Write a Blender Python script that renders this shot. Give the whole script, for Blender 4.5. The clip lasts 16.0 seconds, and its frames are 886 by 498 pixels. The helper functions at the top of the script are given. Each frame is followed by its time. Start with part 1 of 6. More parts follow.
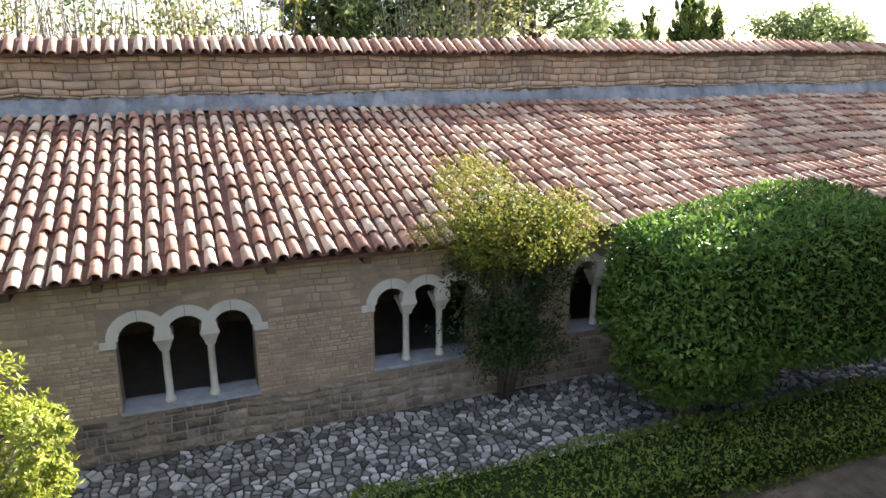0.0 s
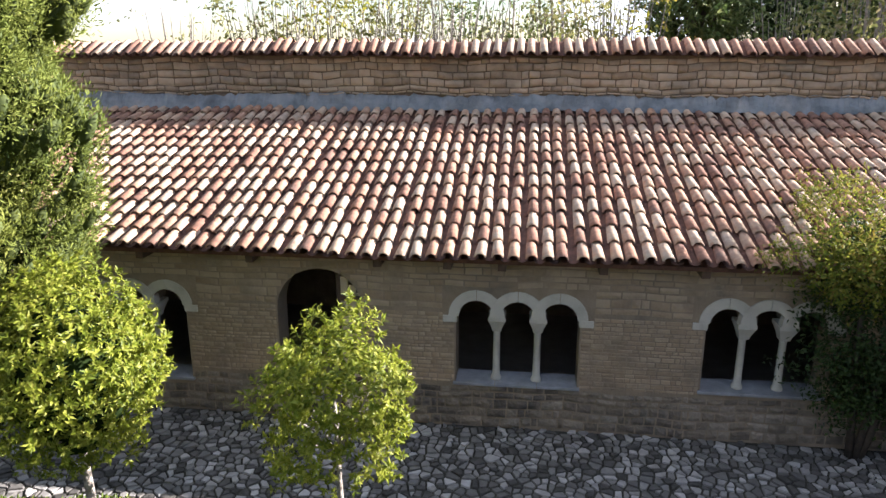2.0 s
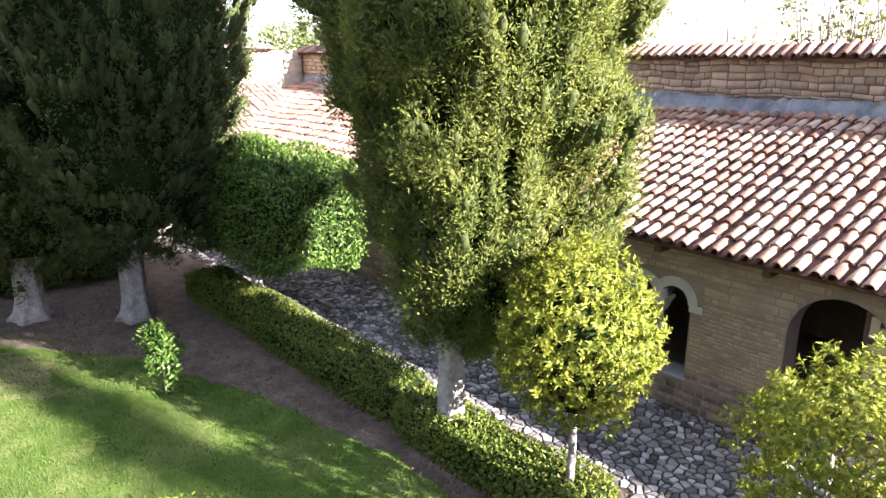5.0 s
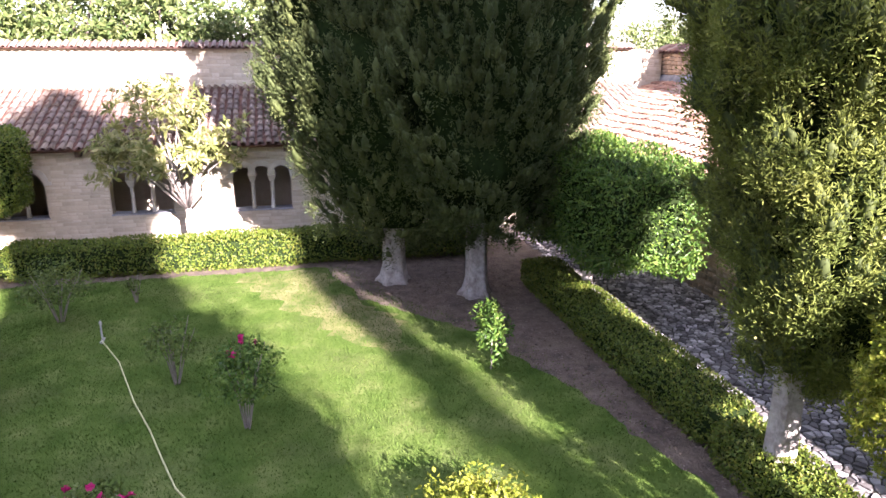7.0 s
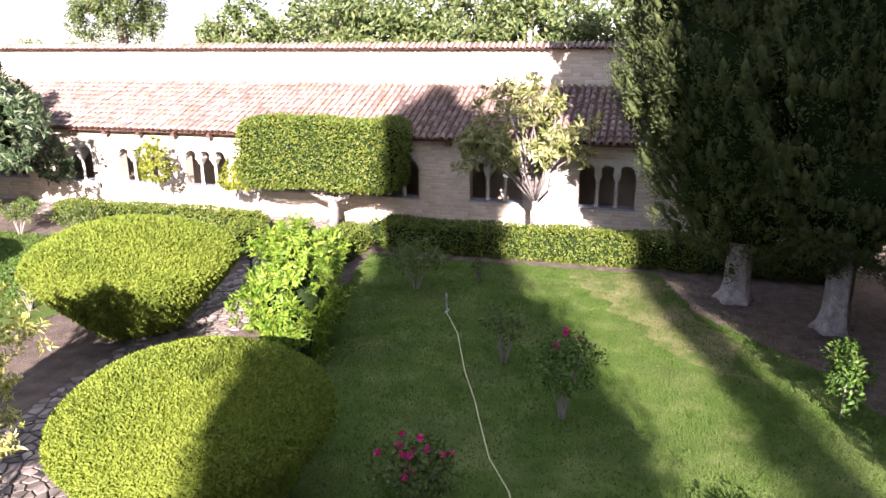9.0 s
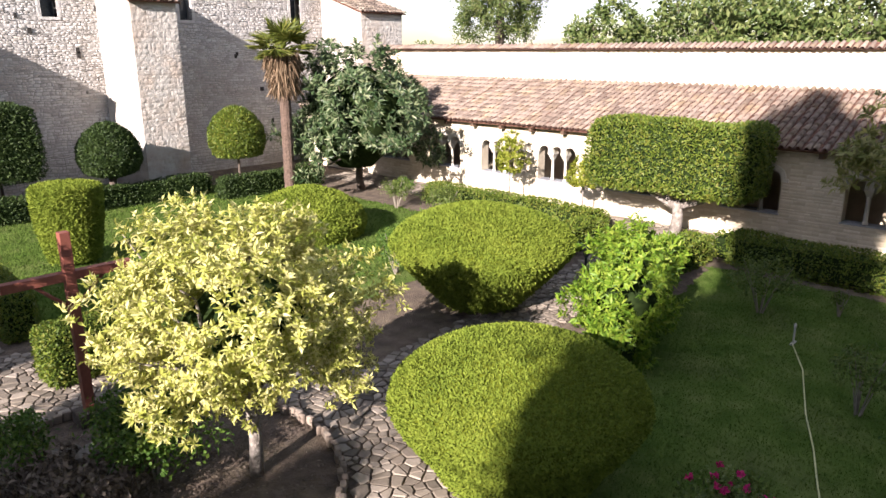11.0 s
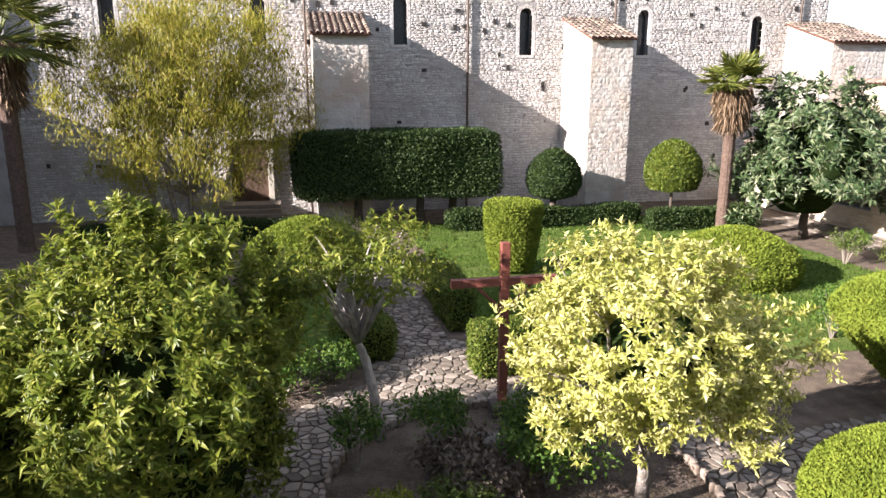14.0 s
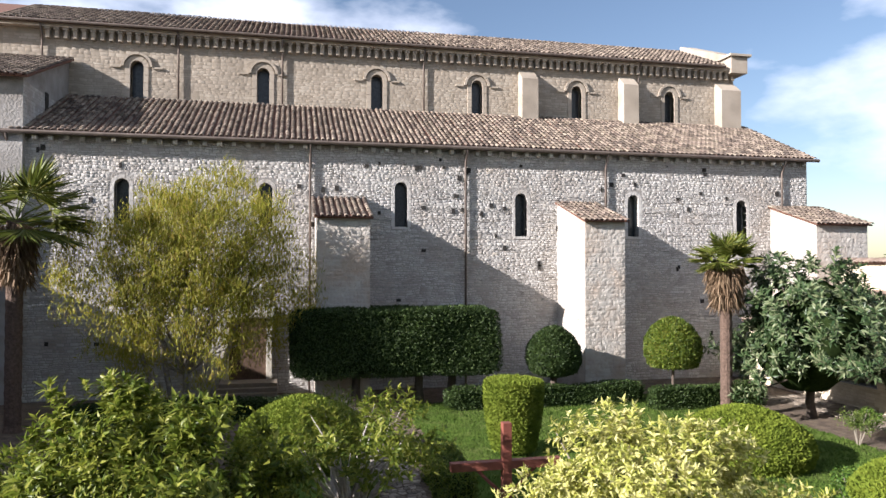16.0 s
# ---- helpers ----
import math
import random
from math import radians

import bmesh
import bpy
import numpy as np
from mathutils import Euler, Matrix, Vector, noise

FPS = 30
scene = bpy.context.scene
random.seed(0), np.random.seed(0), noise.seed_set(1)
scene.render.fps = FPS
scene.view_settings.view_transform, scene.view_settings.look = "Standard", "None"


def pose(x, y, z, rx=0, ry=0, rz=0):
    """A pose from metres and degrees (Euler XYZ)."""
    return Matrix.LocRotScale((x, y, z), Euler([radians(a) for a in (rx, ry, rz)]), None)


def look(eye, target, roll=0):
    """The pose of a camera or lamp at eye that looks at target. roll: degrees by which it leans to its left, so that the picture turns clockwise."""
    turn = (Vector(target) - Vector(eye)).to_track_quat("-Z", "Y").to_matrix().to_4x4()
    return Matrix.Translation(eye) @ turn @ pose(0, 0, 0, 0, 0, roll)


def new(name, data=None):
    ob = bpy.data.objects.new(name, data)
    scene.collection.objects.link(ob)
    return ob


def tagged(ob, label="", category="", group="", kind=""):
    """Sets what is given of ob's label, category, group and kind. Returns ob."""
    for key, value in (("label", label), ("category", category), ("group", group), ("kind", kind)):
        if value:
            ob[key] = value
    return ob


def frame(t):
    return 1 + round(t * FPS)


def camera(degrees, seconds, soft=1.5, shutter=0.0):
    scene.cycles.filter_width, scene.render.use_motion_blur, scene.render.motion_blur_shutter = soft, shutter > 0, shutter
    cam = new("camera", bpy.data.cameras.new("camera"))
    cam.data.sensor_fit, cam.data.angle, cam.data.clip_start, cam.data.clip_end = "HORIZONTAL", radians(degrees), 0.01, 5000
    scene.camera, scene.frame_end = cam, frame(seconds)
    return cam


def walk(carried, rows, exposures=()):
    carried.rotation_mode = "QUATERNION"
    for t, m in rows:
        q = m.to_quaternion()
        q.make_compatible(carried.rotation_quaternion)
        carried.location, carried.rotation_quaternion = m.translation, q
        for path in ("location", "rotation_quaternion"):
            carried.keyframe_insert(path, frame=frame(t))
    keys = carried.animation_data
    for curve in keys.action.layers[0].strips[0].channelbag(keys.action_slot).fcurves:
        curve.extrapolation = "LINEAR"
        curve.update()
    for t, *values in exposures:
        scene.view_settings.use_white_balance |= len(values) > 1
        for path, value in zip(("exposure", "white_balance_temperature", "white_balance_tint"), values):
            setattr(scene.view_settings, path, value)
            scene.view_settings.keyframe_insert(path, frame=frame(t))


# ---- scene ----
cam = camera(64.83, 16.0, soft=1.5)
PATH = [
    (0.0, 0.0, 0.0, 5.8, 74.03, -0.12, -21.12),
    (0.5, 0.0, 0.0, 5.8, 74.02, -0.03, -14.06),
    (1.0, 0.0, 0.0, 5.8, 74.06, -0.01, -7.01),
    (1.5, 0.0, 0.0, 5.8, 74.14, 0.01, -0.03),
    (2.0, 0.0, 0.0, 5.8, 74.16, 0.03, 6.94),
    (2.5, 0.0, 0.0, 5.8, 74.15, 0.00, 13.98),
    (3.0, 0.0, 0.0, 5.8, 74.18, 0.08, 20.97),
    (3.5, 0.0, 0.0, 5.8, 74.22, 0.08, 28.05),
    (4.0, 0.0, 0.0, 5.8, 74.27, -0.01, 35.11),
    (6.5, 0.0, 0.0, 5.8, 74.14, -0.14, 70.02),
    (7.0, 0.0, 0.0, 5.8, 74.12, -0.07, 77.02),
    (7.5, 0.0, 0.0, 5.8, 74.11, -0.01, 84.05),
    (8.0, 0.0, 0.0, 5.8, 74.14, -0.01, 91.05),
    (8.5, 0.0, 0.0, 5.8, 74.15, -0.01, 98.06),
    (9.0, 0.0, 0.0, 5.8, 74.16, 0.04, 105.09),
    (11.5, 0.0, 0.0, 5.8, 74.13, -0.00, 140.21),
    (12.0, 0.0, 0.0, 5.8, 74.10, 0.04, 147.15),
    (12.5, 0.0, 0.0, 5.8, 74.10, 0.06, 154.12),
    (13.0, 0.0, 0.0, 5.8, 74.24, 0.05, 161.08),
    (13.5, 0.0, 0.0, 5.8, 75.10, -0.00, 166.88),
    (14.0, 0.0, 0.0, 5.8, 76.75, -0.09, 167.88),
    (14.5, 0.0, 0.0, 5.8, 79.42, -0.05, 167.83),
    (15.0, 0.0, 0.0, 5.8, 82.99, -0.03, 167.81),
    (15.5, 0.0, 0.0, 5.8, 87.05, -0.01, 167.80),
    (16.0, 0.0, 0.0, 5.8, 91.25, -0.05, 167.79),
]
EXPOSURES = [(0.0, 3.1, 6250, 16), (2.0, 2.5, 6250, 16), (3.0, 2.3, 6200, 16), (4.2, 2.88, 6150, 18), (6.3, 3.38, 6200, 34), (8.0, 3.13, 6200, 34), (9.2, 2.45, 6250, 31), (11.3, 1.88, 6550, 20), (13.4, 2.16, 6450, 20), (15.0, 2.0, 6350, 19), (16.0, 1.6, 6250, 16)]
walk(cam, [(t, pose(*p)) for t, *p in PATH], EXPOSURES)

# ---- light ----
SUN_AZ, SUN_EL = radians(15.5), radians(23.0)      # from +x towards +y, above the ground
sun_dir = Vector((math.cos(SUN_AZ) * math.cos(SUN_EL), math.sin(SUN_AZ) * math.cos(SUN_EL), math.sin(SUN_EL)))
sun = new("sun", bpy.data.lights.new("sun", "SUN"))
sun.data.energy, sun.data.angle, sun.data.color = 5.0, radians(0.45), (1.0, 0.94, 0.86)
sun.matrix_world = look(sun_dir * 50, (0, 0, 0))
world = bpy.data.worlds.new("sky")
scene.world = world
world.use_nodes = True
wn, wl = world.node_tree.nodes, world.node_tree.links
sky = wn.new("ShaderNodeTexSky")
sky.sky_type, sky.sun_disc = "NISHITA", False
sky.sun_elevation, sky.sun_rotation = SUN_EL, math.pi / 2 - SUN_AZ
sky.air_density, sky.dust_density, sky.ozone_density = 1.0, 0.6, 1.2
coord, cloud, ramp, mixc = wn.new("ShaderNodeTexCoord"), wn.new("ShaderNodeTexNoise"), wn.new("ShaderNodeValToRGB"), wn.new("ShaderNodeMix")
stretch = wn.new("ShaderNodeMapping")
stretch.inputs["Scale"].default_value = (1.0, 1.0, 2.2)
stretch.inputs["Location"].default_value = (0.3, 0.0, 0.1)
cloud.inputs["Scale"].default_value, cloud.inputs["Detail"].default_value, cloud.inputs["Roughness"].default_value = 2.6, 7.0, 0.52
ramp.color_ramp.elements[0].position, ramp.color_ramp.elements[1].position = 0.48, 0.63
mixc.data_type = "RGBA"
mixc.inputs[7].default_value = (8.2, 8.8, 9.8, 1)
wl.new(coord.outputs["Generated"], stretch.inputs["Vector"])
wl.new(stretch.outputs["Vector"], cloud.inputs["Vector"])
wl.new(cloud.outputs["Fac"], ramp.inputs["Fac"])
wl.new(ramp.outputs["Color"], mixc.inputs[0])
wl.new(sky.outputs["Color"], mixc.inputs[6])
wl.new(mixc.outputs[2], wn["Background"].inputs["Color"])
wn["Background"].inputs["Strength"].default_value = 0.05

# ---- materials ----
MATS = {}


def mat(name, colors, scale=4.0, rough=0.8, bump=0.3, bump_scale=30.0, island=0.0, obj=0.0, detail=6.0, translucent=0.0,
        metallic=0.0, stain=None, stain_scale=0.7, stain_amount=0.5, spec=0.4, bump_dist=0.02):
    """A surface whose colour wanders between the given colours, by place, by piece and by object, with stains and fine relief."""
    m = bpy.data.materials.new(name)
    m.use_nodes = True
    n, l = m.node_tree.nodes, m.node_tree.links
    b = n["Principled BSDF"]
    tc = n.new("ShaderNodeTexCoord")
    geo = n.new("ShaderNodeNewGeometry")
    info = n.new("ShaderNodeObjectInfo")
    nz = n.new("ShaderNodeTexNoise")
    nz.inputs["Scale"].default_value, nz.inputs["Detail"].default_value, nz.inputs["Roughness"].default_value = scale, detail, 0.6
    l.new(geo.outputs["Position"], nz.inputs["Vector"])
    last = nz.outputs["Fac"]
    w0 = max(0.05, 1.0 - island - obj)
    mul = n.new("ShaderNodeMath")
    mul.operation = "MULTIPLY"
    mul.inputs[1].default_value = w0
    l.new(last, mul.inputs[0])
    last = mul.outputs[0]
    for amount, sock in ((island, geo.outputs["Random Per Island"]), (obj, info.outputs["Random"])):
        if amount:
            ma = n.new("ShaderNodeMath")
            ma.operation = "MULTIPLY_ADD"
            ma.inputs[1].default_value = amount
            l.new(sock, ma.inputs[0])
            l.new(last, ma.inputs[2])
            last = ma.outputs[0]
    cr = n.new("ShaderNodeValToRGB")
    el = cr.color_ramp.elements
    lo, hi = (0.3, 0.7) if island + obj == 0 else (0.18, 0.84)
    for i, c in enumerate(colors):
        p = lo + (hi - lo) * i / max(1, len(colors) - 1)
        e = el[i] if i < 2 else el.new(p)
        e.position, e.color = p, (*c, 1)
    l.new(last, cr.inputs["Fac"])
    color = cr.outputs["Color"]
    if stain:
        sn = n.new("ShaderNodeTexNoise")
        sn.inputs["Scale"].default_value, sn.inputs["Detail"].default_value, sn.inputs["Roughness"].default_value = stain_scale, 8.0, 0.65
        l.new(geo.outputs["Position"], sn.inputs["Vector"])
        sr = n.new("ShaderNodeValToRGB")
        sr.color_ramp.elements[0].position, sr.color_ramp.elements[1].position = 0.48, 0.66
        l.new(sn.outputs["Fac"], sr.inputs["Fac"])
        sm = n.new("ShaderNodeMath")
        sm.operation = "MULTIPLY"
        sm.inputs[1].default_value = stain_amount
        l.new(sr.outputs["Color"], sm.inputs[0])
        mx = n.new("ShaderNodeMix")
        mx.data_type = "RGBA"
        mx.inputs[7].default_value = (*stain, 1)
        l.new(sm.outputs[0], mx.inputs[0])
        l.new(color, mx.inputs[6])
        color = mx.outputs[2]
    l.new(color, b.inputs["Base Color"])
    b.inputs["Roughness"].default_value = rough
    b.inputs["Metallic"].default_value = metallic
    b.inputs["Specular IOR Level"].default_value = spec
    if bump:
        bn = n.new("ShaderNodeTexNoise")
        bn.inputs["Scale"].default_value, bn.inputs["Detail"].default_value = bump_scale, 5.0
        l.new(geo.outputs["Position"], bn.inputs["Vector"])
        bp = n.new("ShaderNodeBump")
        bp.inputs["Strength"].default_value, bp.inputs["Distance"].default_value = bump, bump_dist
        l.new(bn.outputs["Fac"], bp.inputs["Height"])
        l.new(bp.outputs["Normal"], b.inputs["Normal"])
    if translucent:
        tr = n.new("ShaderNodeBsdfTranslucent")
        ms = n.new("ShaderNodeMixShader")
        ms.inputs[0].default_value = translucent
        l.new(color, tr.inputs["Color"])
        l.new(b.outputs[0], ms.inputs[1])
        l.new(tr.outputs[0], ms.inputs[2])
        l.new(ms.outputs[0], n["Material Output"].inputs["Surface"])
    MATS[name] = m
    return m


def leafmat(name, colors, translucent=0.35, rough=0.45, island=0.6):
    return mat(name, colors, scale=1.2, rough=rough, bump=0, island=island, translucent=translucent, spec=0.22)


m_dry = mat("dry pale turf", [(0.085, 0.105, 0.032), (0.15, 0.145, 0.06), (0.23, 0.20, 0.11)], 1.2, 0.95, 0.7, 40, stain=(0.055, 0.09, 0.02), stain_scale=1.1, stain_amount=0.9, spec=0.02)
m_mortar = mat("pale lime mortar", [(0.21, 0.158, 0.11), (0.30, 0.235, 0.168)], 3.0, 0.95, 0.6, 25, stain=(0.10, 0.09, 0.08), stain_amount=0.5)
STONE = [(0.245, 0.178, 0.118), (0.31, 0.23, 0.152), (0.375, 0.288, 0.198), (0.35, 0.24, 0.148)]
m_stone = mat("buff rubble stone", STONE, 5.0, 0.92, 0.7, 18, island=0.45, stain=(0.14, 0.115, 0.092), stain_scale=1.1, stain_amount=0.75)
m_foot = mat("stained footing stone", [(0.12, 0.098, 0.075), (0.20, 0.16, 0.12), (0.30, 0.26, 0.21)], 4.0, 0.93, 0.9, 14, island=0.4, stain=(0.045, 0.042, 0.04), stain_scale=1.2, stain_amount=0.85, bump_dist=0.05)
# lighter than the lower stone: bounce light off the roof, put into the colour
m_stone_up = mat("bounce-lit buff rubble stone", [(0.25, 0.18, 0.12), (0.36, 0.27, 0.185), (0.45, 0.35, 0.25), (0.44, 0.29, 0.18)], 5.0, 0.92, 0.7, 18, island=0.45, stain=(0.17, 0.145, 0.12), stain_amount=0.6)
m_joint_up = mat("deep rubble mortar", [(0.13, 0.095, 0.066), (0.22, 0.165, 0.118)], 4.0, 0.95, 0.6, 25, stain=(0.09, 0.07, 0.055))
m_stone_piece = mat("buff brick", STONE, 5.0, 0.92, 0.7, 18, obj=0.45, stain=(0.14, 0.115, 0.092), stain_scale=1.1, stain_amount=0.75)
m_gold = mat("sunlit limestone", [(0.40, 0.34, 0.25), (0.52, 0.45, 0.34), (0.60, 0.54, 0.43)], 5.0, 0.92, 0.5, 18, island=0.5, stain=(0.30, 0.25, 0.18), stain_amount=0.4)
m_gold_mortar = mat("limestone mortar", [(0.42, 0.36, 0.27), (0.52, 0.46, 0.36)], 3.0, 0.95, 0.4, 25)
m_white = mat("white dressed stone", [(0.42, 0.39, 0.33), (0.56, 0.53, 0.46)], 6.0, 0.85, 0.3, 30, island=0.3, stain=(0.30, 0.27, 0.22), stain_scale=3.0)
m_sill = mat("grey slate sill", [(0.20, 0.21, 0.23), (0.32, 0.33, 0.35)], 5.0, 0.7, 0.3, 25, stain=(0.13, 0.13, 0.13))
m_church = mat("grey church stone", [(0.26, 0.245, 0.225), (0.37, 0.355, 0.335), (0.45, 0.44, 0.42), (0.41, 0.37, 0.315)], 1.4, 0.93, 0.8, 9, island=0.4, stain=(0.24, 0.19, 0.145), stain_scale=0.38, stain_amount=0.5, bump_dist=0.05)
m_church_mortar = mat("grey church mortar", [(0.22, 0.21, 0.195), (0.33, 0.32, 0.305)], 1.2, 0.95, 0.8, 10, stain=(0.15, 0.13, 0.11), stain_scale=0.9, bump_dist=0.05)
m_pier = mat("worn pier plaster over stone", [(0.30, 0.275, 0.24), (0.39, 0.365, 0.33), (0.45, 0.43, 0.395)], 2.2, 0.93, 0.9, 7, island=0.25, stain=(0.33, 0.22, 0.14), stain_scale=0.5, stain_amount=0.5, bump_dist=0.05)
m_clere = mat("tan dressed masonry", [(0.24, 0.205, 0.16), (0.33, 0.285, 0.23), (0.39, 0.35, 0.29)], 2.0, 0.92, 0.5, 10, island=0.4, stain=(0.16, 0.135, 0.105), stain_scale=0.5, stain_amount=0.6)
m_clere_mortar = mat("tan mortar", [(0.20, 0.17, 0.13), (0.29, 0.25, 0.195)], 2.0, 0.95, 0.4, 10)
TILE = [(0.12, 0.068, 0.05), (0.25, 0.125, 0.085), (0.36, 0.20, 0.13), (0.43, 0.285, 0.195), (0.48, 0.375, 0.28), (0.42, 0.22, 0.135)]
m_tile = mat("weathered terracotta", TILE, 9.0, 0.88, 0.5, 40, island=0.5, stain=(0.17, 0.13, 0.11), stain_scale=2.2, stain_amount=0.5)
m_tile_piece = mat("weathered terracotta tile", TILE, 9.0, 0.88, 0.5, 40, obj=0.5, stain=(0.17, 0.13, 0.11), stain_scale=2.2, stain_amount=0.5)
m_tile_b = mat("pale lichened terracotta", [(0.085, 0.063, 0.05), (0.15, 0.112, 0.09), (0.205, 0.162, 0.135), (0.175, 0.128, 0.10)], 9.0, 0.9, 0.5, 40, island=0.5, stain=(0.42, 0.30, 0.12), stain_scale=1.2, stain_amount=0.18)
m_tile_c = mat("brown lichened terracotta", [(0.055, 0.043, 0.036), (0.115, 0.089, 0.072), (0.18, 0.142, 0.115), (0.26, 0.215, 0.17)], 3.0, 0.95, 0.5, 20, island=0.6, stain=(0.24, 0.205, 0.14), stain_scale=1.5, stain_amount=0.35)
# pan tiles and underlay, darkened in colour for the shaded gaps between covers
m_under = mat("shade-dark pan tiles", [(0.07, 0.035, 0.025), (0.16, 0.075, 0.05)], 9.0, 0.95, 0.4, 30)
m_lead = mat("grey cement flashing", [(0.10, 0.115, 0.13), (0.20, 0.22, 0.24), (0.28, 0.28, 0.28)], 2.5, 0.8, 0.5, 12, stain=(0.07, 0.07, 0.07), stain_scale=2.0)
m_wood = mat("dark old timber", [(0.05, 0.03, 0.02), (0.12, 0.075, 0.05)], 8.0, 0.85, 0.4, 30)
# pale board colour that stands for sunlight seen through the archway
m_board = mat("sunlit-toned door boards", [(0.42, 0.33, 0.22), (0.58, 0.48, 0.35)], 6.0, 0.8, 0.3, 30, island=0.4)
m_crosswood = mat("red-brown painted timber", [(0.13, 0.04, 0.028), (0.20, 0.065, 0.045)], 6.0, 0.6, 0.3, 30)
m_iron = mat("dark painted iron", [(0.015, 0.02, 0.03), (0.03, 0.04, 0.055)], 10.0, 0.45, 0.1, 40, metallic=0.4)
m_pipe = mat("brown rain pipe", [(0.09, 0.07, 0.06), (0.15, 0.12, 0.10)], 3.0, 0.6, 0.1, 20, metallic=0.3)
# near-black colour that stands for the shade inside holes
m_hole_shade = mat("unlit interior", [(0.02, 0.018, 0.016), (0.03, 0.027, 0.024)], 3.0, 0.9, 0)
m_glass = mat("dark leaded glass", [(0.025, 0.027, 0.03), (0.05, 0.055, 0.06)], 12.0, 0.25, 0.2, 30)
m_inside = mat("gallery plaster", [(0.22, 0.19, 0.15), (0.30, 0.26, 0.21)], 3.0, 0.9, 0.2, 15)
m_soil = mat("dark brown garden soil", [(0.045, 0.033, 0.024), (0.09, 0.066, 0.048), (0.145, 0.11, 0.08)], 3.0, 0.95, 0.9, 22, stain=(0.15, 0.12, 0.075), stain_scale=1.4, bump_dist=0.05)
m_lawn = mat("short lawn", [(0.038, 0.074, 0.013), (0.058, 0.10, 0.019), (0.08, 0.122, 0.027), (0.125, 0.155, 0.048)], 1.3, 0.95, 0.7, 55, detail=10.0, stain=(0.15, 0.14, 0.068), stain_scale=0.5, stain_amount=0.3, spec=0.02, bump_dist=0.05)
m_blade = leafmat("grass blade", [(0.036, 0.072, 0.012), (0.058, 0.10, 0.019), (0.086, 0.132, 0.028), (0.15, 0.172, 0.055)], 0.3, 0.95, 0.3)
m_blade.node_tree.nodes["Principled BSDF"].inputs["Specular IOR Level"].default_value = 0.02
m_joint = mat("mossy dark joints", [(0.022, 0.02, 0.016), (0.05, 0.047, 0.035)], 6.0, 0.95, 0.7, 40)
m_flag = mat("grey flagstone", [(0.04, 0.037, 0.033), (0.115, 0.108, 0.10), (0.21, 0.20, 0.19), (0.42, 0.40, 0.38)], 7.0, 0.75, 0.5, 25, island=0.6)
m_flag_piece = mat("grey flagstone piece", [(0.04, 0.037, 0.033), (0.115, 0.108, 0.10), (0.21, 0.20, 0.19), (0.42, 0.40, 0.38)], 7.0, 0.75, 0.5, 25, obj=0.6)
m_flag_warm = mat("tan flagstone", [(0.09, 0.075, 0.058), (0.175, 0.146, 0.115), (0.29, 0.25, 0.205)], 7.0, 0.8, 0.5, 25, island=0.6)
m_bark = mat("grey bark", [(0.10, 0.085, 0.07), (0.20, 0.175, 0.15), (0.30, 0.27, 0.24)], 9.0, 0.95, 0.9, 22, bump_dist=0.04)
m_bark_w = mat("whitewashed bark", [(0.20, 0.178, 0.155), (0.34, 0.31, 0.28), (0.44, 0.41, 0.37)], 7.0, 0.95, 0.9, 18, stain=(0.14, 0.11, 0.09), stain_scale=4.0, bump_dist=0.04)
m_bark_d = mat("dark bark", [(0.045, 0.035, 0.028), (0.09, 0.07, 0.055)], 9.0, 0.95, 0.8, 25)
m_palmbark = mat("fibrous palm bark", [(0.055, 0.036, 0.027), (0.13, 0.088, 0.066)], 12.0, 0.95, 0.9, 20, bump_dist=0.05)
# solid crown cores: the shade inside a crown is put into these colours
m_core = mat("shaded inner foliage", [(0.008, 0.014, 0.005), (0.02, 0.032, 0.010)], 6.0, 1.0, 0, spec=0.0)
m_core_y = mat("shade-toned inner yellow foliage", [(0.055, 0.072, 0.008), (0.095, 0.112, 0.012)], 6.0, 1.0, 0, spec=0.0)
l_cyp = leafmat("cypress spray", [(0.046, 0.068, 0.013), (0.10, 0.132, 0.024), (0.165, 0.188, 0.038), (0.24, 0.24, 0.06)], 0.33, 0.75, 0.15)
# darker copy of the spray colour, with shade put into it
l_cyp_shade = leafmat("shaded cypress spray", [(0.026, 0.04, 0.014), (0.05, 0.069, 0.021), (0.08, 0.10, 0.03), (0.125, 0.14, 0.042)], 0.25, 0.75, 0.15)
l_cone = leafmat("cypress cones", [(0.14, 0.15, 0.04), (0.22, 0.21, 0.07)], 0.1, 0.7)
l_laurel = leafmat("laurel leaf", [(0.032, 0.075, 0.012), (0.055, 0.115, 0.017), (0.088, 0.155, 0.025), (0.14, 0.20, 0.036)])
l_privet = leafmat("privet leaf", [(0.058, 0.092, 0.012), (0.115, 0.155, 0.02), (0.185, 0.215, 0.032), (0.28, 0.285, 0.06)], 0.42, 0.42)
l_lime = leafmat("bright laurel leaf", [(0.09, 0.125, 0.012), (0.16, 0.195, 0.02), (0.235, 0.26, 0.032), (0.31, 0.31, 0.06)], 0.42)
l_box = leafmat("clipped box leaf", [(0.045, 0.078, 0.012), (0.085, 0.128, 0.018), (0.13, 0.172, 0.025), (0.175, 0.172, 0.034)], 0.35)
l_dome = leafmat("clipped golden cypress", [(0.075, 0.115, 0.012), (0.115, 0.16, 0.016), (0.15, 0.19, 0.021), (0.20, 0.225, 0.032)], 0.25, 0.8, 0.25)
l_yellow = leafmat("variegated yellow leaf", [(0.20, 0.235, 0.035), (0.38, 0.39, 0.09), (0.54, 0.52, 0.19), (0.62, 0.58, 0.30)], 0.4)
